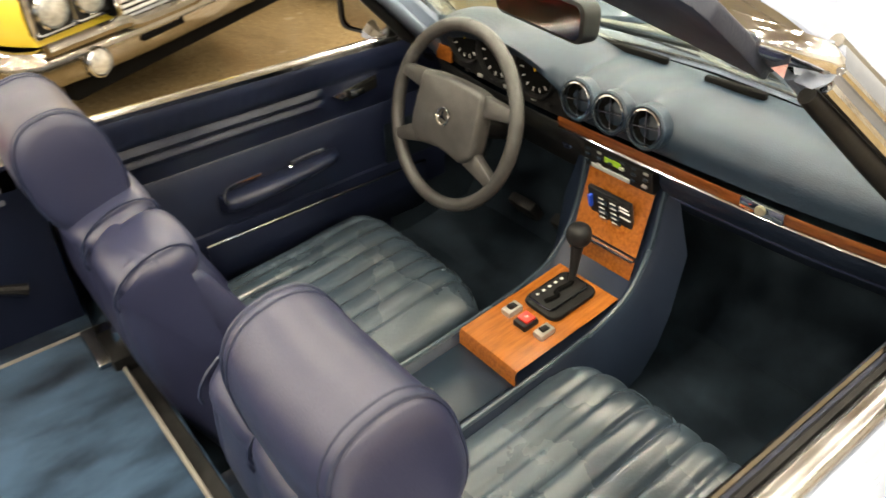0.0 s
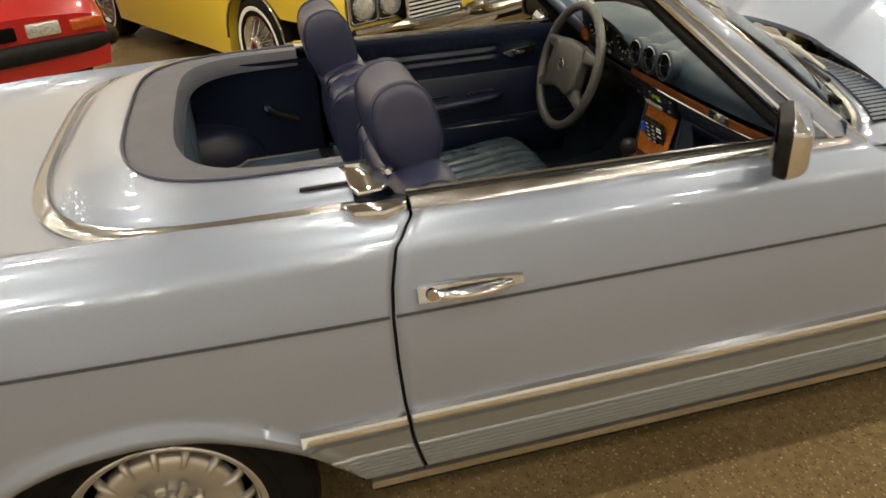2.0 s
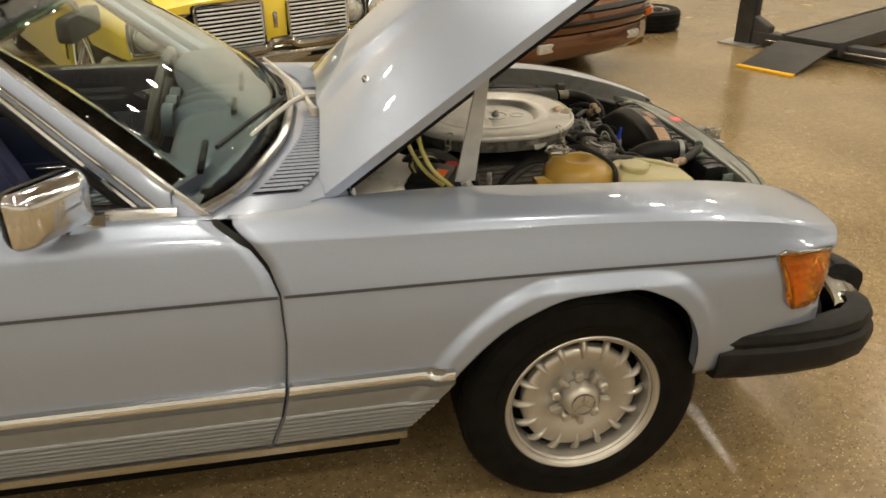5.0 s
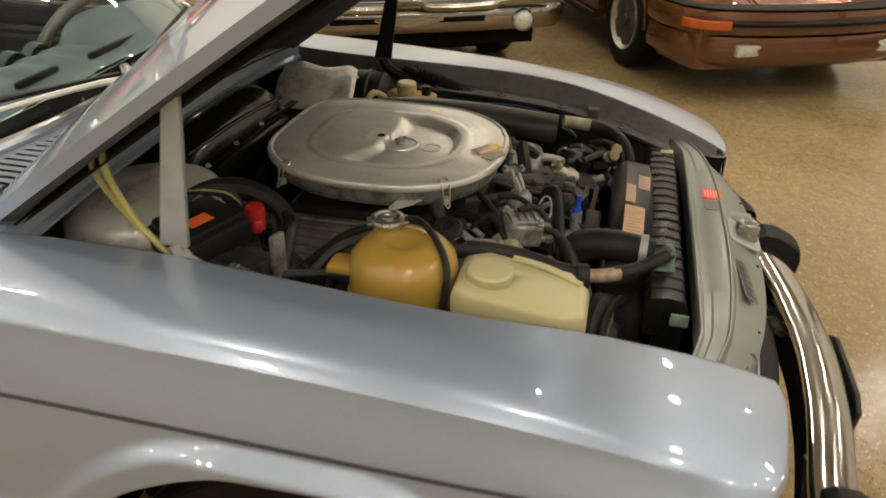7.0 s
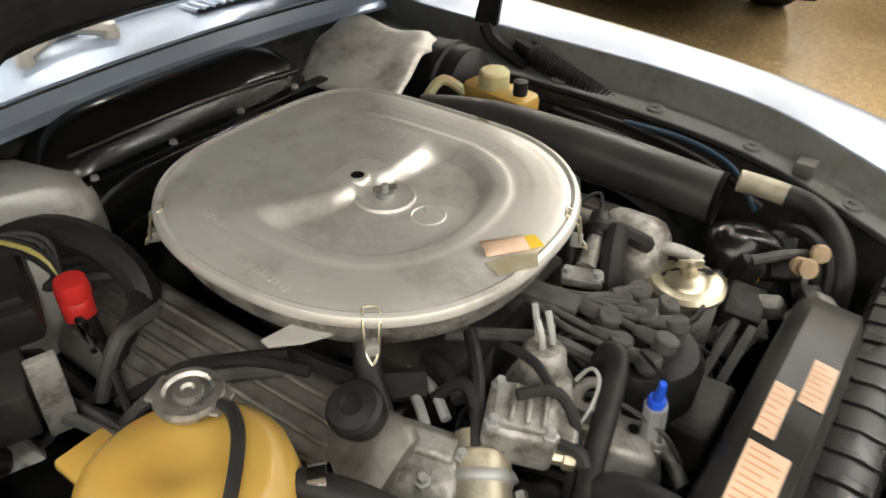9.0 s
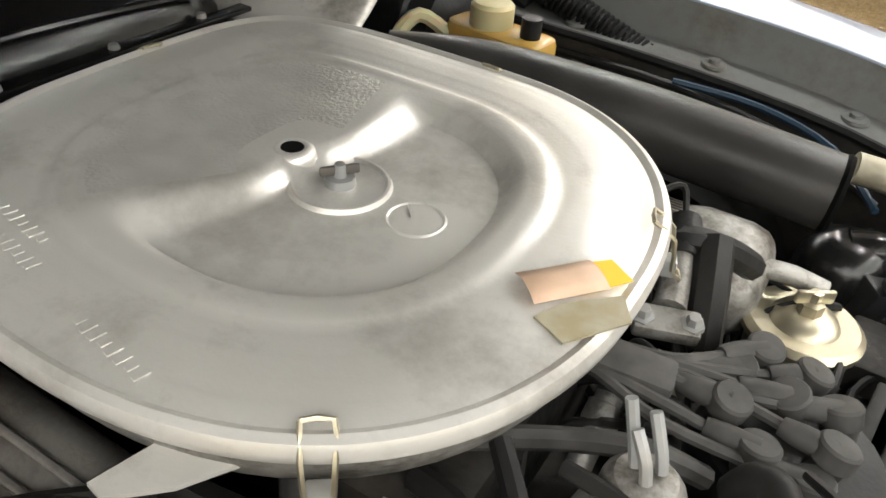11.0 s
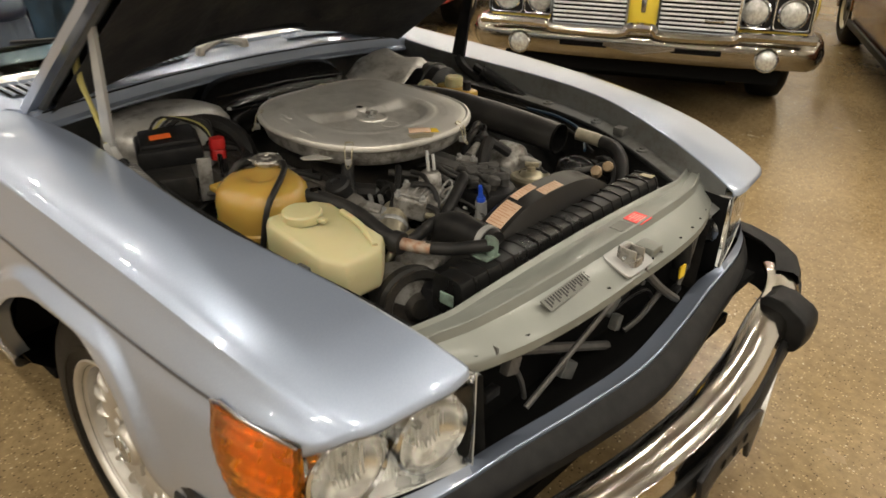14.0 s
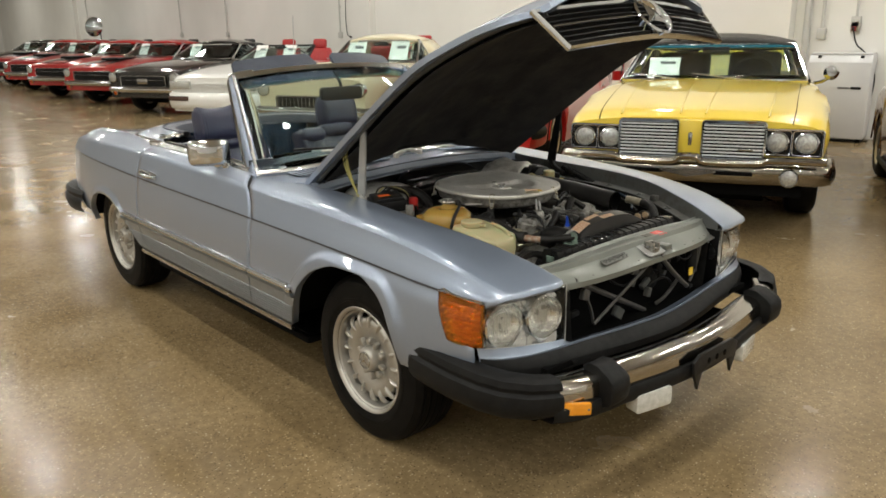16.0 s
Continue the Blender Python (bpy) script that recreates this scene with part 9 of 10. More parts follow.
def price_sheet(m, x, y, z, tilt=58, turn=0, size=(0.24, 0.32)):
    """A printed sheet leaning behind a windscreen."""
    mm = m @ Matrix.Translation((x, y, z)) @ Matrix.Rotation(radians(turn), 4, "Z") @ Matrix.Rotation(radians(tilt), 4, "Y") @ Matrix.Rotation(radians(90), 4, "Z")
    sh = thing("price_sheet", "white printed sheet of paper leaning behind a windscreen", "sheet", "sheets behind windscreens")
    sh.matrix_world = mm
    part("paper", S().box((0, size[1] / 2, 0), (size[0], size[1], 0.004)), PAPER, sh)
    part("print_block", S().box((0.03, size[1] * 0.72, 0.003), (size[0] * 0.5, size[1] * 0.14, 0.003)), INK, sh)


def round_lamp(parent, p, r, mat=None, depth=0.05, ring=CHROME, tilt=0.0, name="headlamp"):
    m = Matrix.Translation(p) @ Matrix.Rotation(radians(90 - tilt), 4, "Y")
    k = part(name, S().lathe([(0, 0.018), (r * 0.45, 0.014), (r * 0.8, 0.004), (r * 0.88, -0.008), (r * 0.9, -depth)], m, 28), mat or LAMPGLASS, parent)
    part("lamp_ring", S().lathe([(r * 0.86, -0.004), (r * 0.9, 0.008), (r, 0.002), (r * 1.02, -depth)], m, 28), ring, k)
    return k


def parked_car(name, label, paint, x, y, c, heading=HEAD, group="parked cars"):
    """A car with its nose at x, y; c holds its lengths and heights. Local x points ahead, y to its left."""
    ob = thing(name, label, "car", group)
    ob.matrix_world = pose(x, y, 0, 0, 0, heading)
    L_, w = c["length"], c["half"]
    top = curve(sorted([(-L_, c["deck"] - 0.12), (-L_ + 0.12, c["deck"]), (c["back"], c["belt"]), (c["screen"], c["cowl"]), (-0.45, c["nose"] + (c["cowl"] - c["nose"]) * 0.45), (-0.12, c["nose"] + 0.01), (0.0, c["nose"] - c.get("drop", 0.035))]))
    wide = curve(sorted([(-L_, w * 0.86), (-L_ + 0.35, w * 0.95), (-L_ + 1.2, w), (-1.0, w), (-0.4, w * c.get("taper", 0.975)), (-0.1, w * c.get("taper", 0.975) - 0.02), (0.0, w * c.get("taper", 0.975) - 0.05)]))
    r = c.get("wheel", 0.325)
    axles = (c["front_axle"], c["rear_axle"])
    arch = r + 0.055

    def low(q):
        z = c.get("sill", 0.22)
        if q > axles[0] + arch * 0.6:
            z = c.get("chin", 0.3)
        for ax in axles:
            d = abs(q - ax)
            if d < arch:
                z = max(z, r + math.sqrt(arch * arch - d * d) * 0.97)
        return z

    xs = set(np.linspace(-L_, 0, 34).tolist() + [-0.02, -0.06, -0.12])
    for ax in axles:
        xs |= set((ax + arch * math.cos(a)) for a in np.linspace(0.0001, math.pi - 0.0001, 17))
    xs = sorted(q for q in xs if -L_ <= q <= 0)
    rows = []
    fend = c.get("fender", 0.0)
    for q in xs:
        z0, z1, hw = low(q), top(q), wide(q)
        k = min(1.0, max(0.0, (-q - 0.02) / 0.5)) * min(1.0, max(0.0, (c["screen"] - 0.3 - q) / -0.6 if q < c["screen"] - 0.3 else 1.0))
        f = fend * math.sin(math.pi * min(1.0, max(0.0, -q / 1.9))) if fend else 0.0
        cr = c.get("crown", 0.03)
        row = [(q, hw - 0.09, z0), (q, hw - 0.015, z0 + 0.004), (q, hw, lerp(z0, z1, 0.25)), (q, hw + 0.012, lerp(z0, z1, 0.5)), (q, hw + 0.004, lerp(z0, z1, 0.72)), (q, hw - 0.02, lerp(z0, z1, 0.88) + f * 0.6), (q, hw - 0.06, z1 - 0.012 + f),
               (q, hw - 0.12, z1 + f), (q, hw - 0.26, z1 + cr * 0.4 + f * 0.55), (q, hw * 0.5, z1 + cr * 0.85), (q, hw * 0.2, z1 + cr), (q, 0, z1 + cr)]
        rows.append(row + [(a, -b, d) for a, b, d in row[-2::-1]])
    s = S().grid(rows)
    s.cap(rows[0])
    s.cap(rows[-1], True)
    part("body", s, paint, ob, angle=34, bevel=0.0)
    part("underbody", S().box((-L_ / 2 - 0.05, 0, 0.36), (L_ - 0.5, 1.02, 0.3)).box((-L_ / 2, 0, 0.3), (L_ - 1.0, 1.3, 0.1)), DARK, ob)
    for ax in axles:
        for sd in (1, -1):
            road_wheel(ob, ax, sd * (w - 0.035), r, c.get("tread", 0.2), c["style"])
            part("wheel_arch_trim", S().tube([(ax + arch * math.cos(a), sd * (w - 0.006), max(0.24, r + arch * 0.97 * math.sin(a))) for a in np.linspace(0.05, math.pi - 0.05, 15)], 0.008, 6, 1), CHROME if c["style"] == "wire" else paint, ob)
    # screen and roof
    zb, zr, xw, xt, xr, xk = c["cowl"] + 0.02, c["roof"], c["screen"], c["screen_top"], c["roof_end"], c["back"]
    wb, wr = w - 0.13, w - c.get("tumble", 0.27)
    gl = S()
    gr = []
    for i in range(7):
        t = i / 6
        hw = lerp(wb, wr, t)
        gr.append([(lerp(xw, xt, t) - 0.10 * (v * v), hw * v, lerp(zb, zr - 0.05, t)) for v in np.linspace(-1, 1, 13)])
    gl.grid(gr)
    pane = part("windscreen", gl, TINTGLASS, ob, thick=0.005)
    pane.visible_shadow = False
    edge = gr[0] + [g[-1] for g in gr] + gr[-1][::-1] + [g[0] for g in gr[::-1]]
    part("screen_frame", S().tube(edge, 0.016 if c["kind"] != "open" else 0.02, 6, 1), CHROME if c.get("bright", True) else BLACK, ob)
    for yy in (-0.3, 0.25):
        p0, p1 = Vector((xw + 0.03, yy, zb + 0.02)), Vector((xw - 0.02, yy - 0.42, zb + 0.06))
        part("wiper", S().tube([p0, p1], 0.007, 5, 1), BRIGHT, ob)
    part("rear_view_mirror", S().box((lerp(xw, xt, 0.8) - 0.06, 0, lerp(zb, zr, 0.72)), (0.03, 0.24, 0.06)).tube([(lerp(xw, xt, 0.95), 0, zr - 0.06), (lerp(xw, xt, 0.8) - 0.05, 0, lerp(zb, zr, 0.74))], 0.008, 5, 1), PLASTIC, ob, bevel=0.012)
    inside = c.get("inside", TRIMBLACK)
    part("dashboard", S().box((xw - 0.28, 0, zb - 0.06), (0.3, wb * 2 - 0.14, 0.16)), inside, ob, bevel=0.05)
    part("cabin_floor_well", S().box((lerp(xw, xk, 0.5) - 0.1, 0, c["belt"] + 0.022), (abs(xk - xw) - 0.7, wb * 2 - 0.12, 0.03)), inside, ob, bevel=0.01)
    for sd in (1, -1):
        sx = xw - 1.0
        seat = part("seat", S().box((sx - 0.2, sd * 0.34, c["belt"] + 0.02), (0.14, 0.5, 0.5), Matrix.Rotation(radians(-14), 3, "Y")), inside, ob, bevel=0.06, seg=3)
        part("headrest", S().box((sx - 0.27, sd * 0.34, c["belt"] + 0.34), (0.1, 0.27, 0.17), Matrix.Rotation(radians(-12), 3, "Y")), inside, seat, bevel=0.04, seg=3)
        cy = [(xw - 0.42 - 0.0, sd * 0.0, 0)]
    part("steering_wheel", S().tube([(xw - 0.5 - 0.05 * math.cos(a), 0.34 + 0.19 * math.sin(a), zb + 0.02 + 0.16 * math.cos(a)) for a in np.linspace(0, 2 * math.pi, 21)], 0.012, 6, 1), PLASTIC, ob)
    if c["kind"] != "open":
        rf = c.get("roof_mat", paint)
        rr = []
        for i in range(9):
            t = i / 8
            q = lerp(xt, xr, t)
            rr.append([(q - 0.06 * v * v * (1 - 2 * t), (wr + 0.02 * math.sin(math.pi * t)) * v, zr - 0.05 + (0.05 + 0.03 * math.sin(math.pi * t)) * (1 - abs(v) ** 2.6) + 0.02 * math.sin(math.pi * t)) for v in np.linspace(-1, 1, 15)])
        part("roof", S().grid(rr), rf, ob, thick=0.04, inward=True)
        for sd in (1, -1):
            # rear quarter pillar and side glass
            a, b = (xr, sd * wr, zr - 0.045), (xk, sd * (wb + 0.02), c["belt"] + 0.005)
            d, e = (xr + 0.5, sd * wr, zr - 0.045), (xk + c.get("pillar", 0.95), sd * (wb + 0.03), c["belt"] + 0.005)
            part("rear_pillar", S().grid([[a, d], [b, e]]), rf, ob, thick=0.05)
            g = [(xt - 0.06, sd * wr, zr - 0.05), (xr + 0.5, sd * wr, zr - 0.05), (xk + c.get("pillar", 0.95), sd * (wb + 0.02), c["belt"] + 0.01), (xw - 0.1, sd * (wb + 0.02), zb - 0.01)]
            k = part("side_window", S().grid([[g[0], g[1]], [g[3], g[2]]]), TINTGLASS, ob, thick=0.005)
            k.visible_shadow = False
            part("window_trim", S().tube(g + [g[0]], 0.012, 6, 1), CHROME, ob)
        k = part("rear_window", S().grid([[(xr, v * wr, zr - 0.04 + 0.03 * (1 - v * v)) for v in np.linspace(-1, 1, 9)], [(xk - 0.08 * (1 - v * v), v * wb, c["belt"] + 0.02) for v in np.linspace(-1, 1, 9)]]), TINTGLASS, ob, thick=0.005)
        k.visible_shadow = False
    return ob


def chrome_bumper(parent, half, x, z, mat=None, tall=0.1, wrap=0.28, curveback=0.05):
    rows = []
    prof = [(-0.03, -0.5), (0.0, -0.45), (0.022, -0.2), (0.026, 0.1), (0.012, 0.42), (-0.03, 0.5)]
    path = [(x - wrap, half + 0.01), (x - wrap * 0.4, half - 0.0), (x - 0.06, half - 0.05), (x - curveback * 0.5, half * 0.75), (x, half * 0.35), (x, 0)]
    path = path + [(a, -b) for a, b in path[-2::-1]]
    for i, (px, py) in enumerate(path):
        a, b = path[max(i - 1, 0)], path[min(i + 1, len(path) - 1)]
        n = Vector((-(b[1] - a[1]), (b[0] - a[0]), 0)).normalized()
        rows.append([(px + n.x * o, py + n.y * o, z + h * tall) for o, h in prof])
    return part("bumper", S().grid(rows, close_v=True), mat or CHROME, parent, angle=60)


# -- yellow coupe --
YC = dict(length=5.15, half=0.925, nose=0.835, cowl=0.965, belt=0.93, deck=0.93, screen=-1.72, screen_top=-2.22, roof_end=-3.15, back=-3.95, roof=1.335, front_axle=-0.98, rear_axle=-3.83, wheel=0.335, style="wire", kind="hard", roof_mat=VINYLROOF, drop=0.03, chin=0.56, crown=0.035, tumble=0.25)
yellow = parked_car("coupe_car", "bright yellow two-door coupe with black vinyl roof and chrome bumper", YELLOW, -0.80, 2.70, YC)
yellow_m = yellow.matrix_world.copy()
for sd in (1, -1):
    hz = 0.688
    panel = part("lamp_bezel", S().prism(rounded(0.385, 0.175, 0.02, 3), -0.01, 0.02, Matrix.Translation((0.003, sd * 0.66, hz)) @ Matrix.Rotation(radians(90), 4, "Y") @ Matrix.Rotation(radians(90), 4, "Z")), BLACK, yellow, "black headlamp surround")
    part("bezel_trim", S().tube([(0.026, sd * 0.66 + a, hz + b) for a, b in rounded(0.388, 0.178, 0.02, 3)] + [(0.026, sd * 0.66 + 0.194, hz + 0.069)], 0.006, 6, 1), CHROME, panel)
    for yy in (0.565, 0.752):
        round_lamp(panel, (0.032, sd * yy, hz), 0.078)
        part("lamp_surround", S().tube([(0.027, sd * yy + a, hz + b) for a, b in rounded(0.178, 0.165, 0.02, 3)] + [(0.027, sd * yy + 0.089, hz + 0.06)], 0.004, 5, 1), CHROME, panel)
    gx = 0.085
    gy = sd * 0.285
    gm = Matrix.Translation((gx, gy, 0.695)) @ Matrix.Rotation(radians(90), 4, "Y") @ Matrix.Rotation(radians(90), 4, "Z")
    grille = part("grille", S().prism(rounded(0.40, 0.25, 0.02, 3), -0.14, -0.012, gm), DARK, yellow, "chrome framed grille with slats")
    part("grille_shell", S().tube([(gx, gy + a, 0.695 + b) for a, b in rounded(0.405, 0.258, 0.022, 4)] + [(gx, gy + 0.2025, 0.695 + 0.107)], 0.0125, 6, 1), CHROME, grille)
    for i in range(10):
        zz = 0.695 - 0.104 + i * 0.0232
        part("slat", S().box((gx - 0.004, gy, zz), (0.018, 0.385, 0.0105)), SILVERBAR, grille, bevel=0.003)
    # lower round lamps in the bumper
    round_lamp(yellow, (0.095, sd * 0.66, 0.455), 0.062, LAMPGLASS, 0.05, CHROME, name="parking_lamp")
    slot = part("bumper_slot", S().box((0.108, sd * 0.3, 0.475), (0.012, 0.26, 0.03)), DARK, yellow, bevel=0.006)
    part("hood_crease", S().tube([(-0.03, sd * 0.085, 0.866), (-0.3, sd * 0.092, 0.911), (-0.6, sd * 0.10, 0.945), (-1.0, sd * 0.108, 0.976), (-1.6, sd * 0.12, 1.003)], 0.007, 6, 4), YELLOW, yellow)
    part("hood_bulge_edge", S().tube([(-0.03, sd * 0.5, 0.854), (-0.3, sd * 0.515, 0.896), (-0.6, sd * 0.53, 0.931), (-1.0, sd * 0.54, 0.960), (-1.6, sd * 0.56, 0.988)], 0.008, 6, 4), YELLOW, yellow)
    part("hood_gap", S().tube([(0.01, sd * 0.655, 0.815), (-0.1, sd * 0.665, 0.852), (-0.3, sd * 0.678, 0.884), (-0.6, sd * 0.69, 0.917), (-1.0, sd * 0.71, 0.948), (-1.5, sd * 0.735, 0.972)], 0.004, 6, 4), DARK, yellow, "dark gap beside the hood")
mm = Matrix.Translation((0.07, 0, 0.70)) @ Matrix.Rotation(radians(90), 4, "Y") @ Matrix.Rotation(radians(90), 4, "Z")
nosepanel = part("nose_panel", S().prism([(-0.075, -0.13), (0.075, -0.13), (0.085, 0.13), (-0.085, 0.13)], -0.12, 0.0, mm), YELLOW, yellow, bevel=0.012)
part("nose_emblem", S().prism([(-0.012, -0.045), (0.012, -0.045), (0.016, 0.04), (0, 0.05), (-0.016, 0.04)], 0, 0.008, mm), BRIGHT, nosepanel, bevel=0.003)
part("script_badge", S().box((0.10, 0.37, 0.64), (0.006, 0.1, 0.014)), CHROME, yellow, "plain chrome badge bar on the grille", bevel=0.003)
# chrome darkened in colour to carry the reflection of floor and underside
DARK_REFLECTION_CHROME = material("chrome_dark_reflection_in_colour", (0.30, 0.285, 0.25), 0.14, 1.0, rough_var=0.05, scale=12, color2=(0.26, 0.24, 0.20))
bump = chrome_bumper(yellow, 0.93, 0.085, 0.475, DARK_REFLECTION_CHROME, 0.165, 0.35, 0.06)
part("bumper_ledge", S().tube([(0.1, -0.88, 0.575), (0.125, -0.52, 0.575), (0.13, -0.46, 0.555), (0.135, -0.12, 0.55), (0.14, -0.06, 0.585), (0.14, 0.06, 0.585), (0.135, 0.12, 0.55), (0.13, 0.46, 0.555), (0.125, 0.52, 0.575), (0.1, 0.88, 0.575)], 0.026, 8, 3), DARK_REFLECTION_CHROME, bump)
part("plate_panel", S().prism([(-0.19, 0.02), (0.19, 0.02), (0.19, 0.0), (0.0, -0.035), (-0.19, 0.0)], 0, 0.012, Matrix.Translation((0.112, 0, 0.475)) @ Matrix.Rotation(radians(90), 4, "Y") @ Matrix.Rotation(radians(90), 4, "Z")), BRIGHT, bump)
part("chin_panel", S().box((-0.02, 0, 0.36), (0.06, 1.5, 0.1)), DARK, yellow)
mir = part("door_mirror", S().lathe([(0, 0.05), (0.04, 0.045), (0.062, 0.02), (0.065, -0.02), (0.06, -0.025), (0, -0.025)], Matrix.Translation((-2.02, 0.99, 1.045)) @ Matrix.Rotation(radians(80), 4, "Y"), 20), CHROME, yellow, "chrome round door mirror")
part("mirror_stem", S().tube([(-2.08, 0.86, 0.95), (-2.05, 0.92, 0.965), (-2.03, 0.97, 1.0)], 0.016, 8, 3), CHROME, mir)
part("sun_band", S().grid([[(-2.165 - 0.1 * v * v, 0.69 * v, 1.255) for v in np.linspace(-1, 1, 9)], [(-2.205 - 0.1 * v * v, 0.675 * v, 1.287) for v in np.linspace(-1, 1, 9)]]), material("blue_screen_tint", (0.02, 0.10, 0.14), 0.05, coat=0.5), yellow, thick=0.003)
price_sheet(yellow_m, -1.98, -0.45, 1.0, 58, 0, (0.28, 0.2))

# -- copper-brown sports car --
BC = dict(length=4.2, half=0.83, nose=0.60, cowl=0.87, belt=0.88, deck=0.72, screen=-1.32, screen_top=-1.85, roof_end=-2.5, back=-3.4, roof=1.30, front_axle=-0.82, rear_axle=-3.25, wheel=0.305, style="petal", kind="hard", drop=0.05, chin=0.2, crown=-0.05, fender=0.11, tumble=0.26, taper=0.93, bright=False, pillar=0.5)
bronze = parked_car("sports_car", "copper-brown metallic rear-engined sports car with black bumper strips", BRONZE, 1.46, 3.40, BC)
fb = []
for name, z0, z1, out, mat, lab in (("front_bumper", 0.41, 0.545, 0.05, BRONZE, "body-coloured front bumper"), ("lower_valance", 0.215, 0.40, 0.03, BRONZE, "brown lower valance"), ("rubber_strip", 0.455, 0.50, 0.068, BLACK, "black rubber strip on the bumper"), ("upper_seal", 0.545, 0.565, 0.052, BLACK, "black seal between bumper and body")):
    rows = []
    pts = [(-0.42, 0.80), (-0.25, 0.795), (-0.1, 0.755), (0.0, 0.68), (0.06, 0.5), (0.10, 0.25), (0.11, 0.0)]
    if name == "rubber_strip":
        pts = pts[3:]
    pts = pts + [(a, -b) for a, b in pts[-2::-1]]
    for i, (px, py) in enumerate(pts):
        a, b = pts[max(i - 1, 0)], pts[min(i + 1, len(pts) - 1)]
        n = Vector((-(b[1] - a[1]), b[0] - a[0], 0)).normalized()
        inset = 0.05 if name == "lower_valance" else 0.0
        rows.append([(px + n.x * o, py + n.y * o, z) for o, z in ((-0.06, z0), (out - 0.03 - inset * 0.7, z0), (out - 0.008, lerp(z0, z1, 0.25)), (out, lerp(z0, z1, 0.6)), (out - 0.012, z1 - 0.004), (-0.06, z1))])
    part(name, S().grid(rows, close_v=True), mat, bronze, lab, angle=50)
for sd in (1, -1):
    rows = []
    for px, py in ((-0.12, 0.775), (-0.06, 0.748), (0.0, 0.70), (0.025, 0.64), (0.05, 0.56)):
        rows.append([(px + 0.055, sd * (py + 0.035), z) for z in (0.445, 0.455, 0.485, 0.495)])
    part("indicator_lamp", S().grid(rows), AMBERGLASS, bronze, "amber front indicator", thick=0.02)
    part("fog_lamp", S().box((0.075, sd * 0.45, 0.325), (0.06, 0.16, 0.07)), LAMPGLASS, bronze, bevel=0.012)
    k = round_lamp(bronze, (-0.24, sd * 0.615, 0.69), 0.105, depth=0.28, ring=BRONZE, tilt=14)
part("hood_gap", S().tube([(-0.05, -0.36, 0.55), (-0.4, -0.44, 0.665), (-1.2, -0.52, 0.80)], 0.004, 6, 4), DARK, bronze)
part("sill_strip", S().box((-2.0, -0.84, 0.25), (1.6, 0.03, 0.05)), BLACK, bronze, bevel=0.01)
part("door_mirror", S().box((-1.55, -0.9, 0.97), (0.06, 0.14, 0.1)).tube([(-1.55, -0.8, 0.9), (-1.55, -0.86, 0.94)], 0.018, 6, 1), BRONZE, bronze, bevel=0.02)

# -- spare wheel lying on the floor --
spare = thing("spare_wheel", "used black tyre on an alloy rim lying flat on the floor", "tyre")
spare.matrix_world = pose(2.83, 5.28, 0)
part("tyre", S().lathe([(0.205, 0.02), (0.26, 0.0), (0.30, 0.004), (0.325, 0.03), (0.328, 0.1), (0.325, 0.17), (0.30, 0.196), (0.26, 0.2), (0.205, 0.18)], None, 40), TYRE, spare)
for zz in (0.06, 0.1, 0.14):
    part("tread_groove", S().lathe([(0.3275, zz - 0.004), (0.3295, zz - 0.003), (0.3295, zz + 0.003), (0.3275, zz + 0.004)], None, 40), DARK, spare)
part("rim", S().lathe([(0.212, 0.03), (0.205, 0.17), (0.215, 0.186), (0.20, 0.18), (0.19, 0.14), (0.06, 0.12), (0, 0.12)], None, 32), BRIGHT, spare)

# -- red coupe and the far row --
RC = dict(length=4.5, half=0.90, nose=0.72, cowl=0.88, belt=0.86, deck=0.85, screen=-1.55, screen_top=-2.15, roof_end=-2.8, back=-3.7, roof=1.22, front_axle=-0.85, rear_axle=-3.4, wheel=0.32, style="spoke", kind="hard", chin=0.3, drop=0.08, pillar=0.8)
redcar = parked_car("coupe_car", "bright red low coupe with amber corner lamps", RED, -3.72, 3.05, RC)
chrome_bumper(redcar, 0.9, 0.04, 0.46, BLACK, 0.12)
for sd in (1, -1):
    part("corner_lamp", S().box((0.0, sd * 0.72, 0.58), (0.05, 0.2, 0.07)), AMBERGLASS, redcar, bevel=0.012)
    part("headlamp", S().box((-0.005, sd * 0.46, 0.585), (0.05, 0.2, 0.085)), LAMPGLASS, redcar, bevel=0.012)
part("grille", S().box((0.0, 0, 0.585), (0.045, 0.6, 0.08)), DARK, redcar, bevel=0.01)


def old_front(ob, w, zl, grille=BLACK, bumper=CHROME, lamps=1, gz=0.62, gh=0.17):
    """Round lamps, a barred grille and a bumper."""
    g = part("grille", S().box((0.0, 0, gz), (0.05, w * 1.2, gh)), grille, ob, bevel=0.015)
    for i in range(4):
        part("slat", S().box((0.028, 0, gz - gh * 0.36 + i * gh * 0.24), (0.008, w * 1.16, 0.005)), BRIGHT if i == 2 else BLACK, g)
    part("grille_shell", S().tube([(0.024, a, gz + b) for a, b in rounded(w * 1.22, gh + 0.02, 0.03, 3)] + [(0.024, w * 0.61, gz + gh * 0.5 - 0.02)], 0.01, 6, 1), BRIGHT, g)
    for sd in (1, -1):
        for k in range(lamps):
            round_lamp(ob, (0.02, sd * (w - 0.14 - 0.2 * k), zl), 0.092)
        round_lamp(ob, (0.05, sd * (w - 0.2), 0.4), 0.04, AMBERGLASS, name="indicator_lamp")
    chrome_bumper(ob, w, 0.07, 0.47, bumper, 0.11)


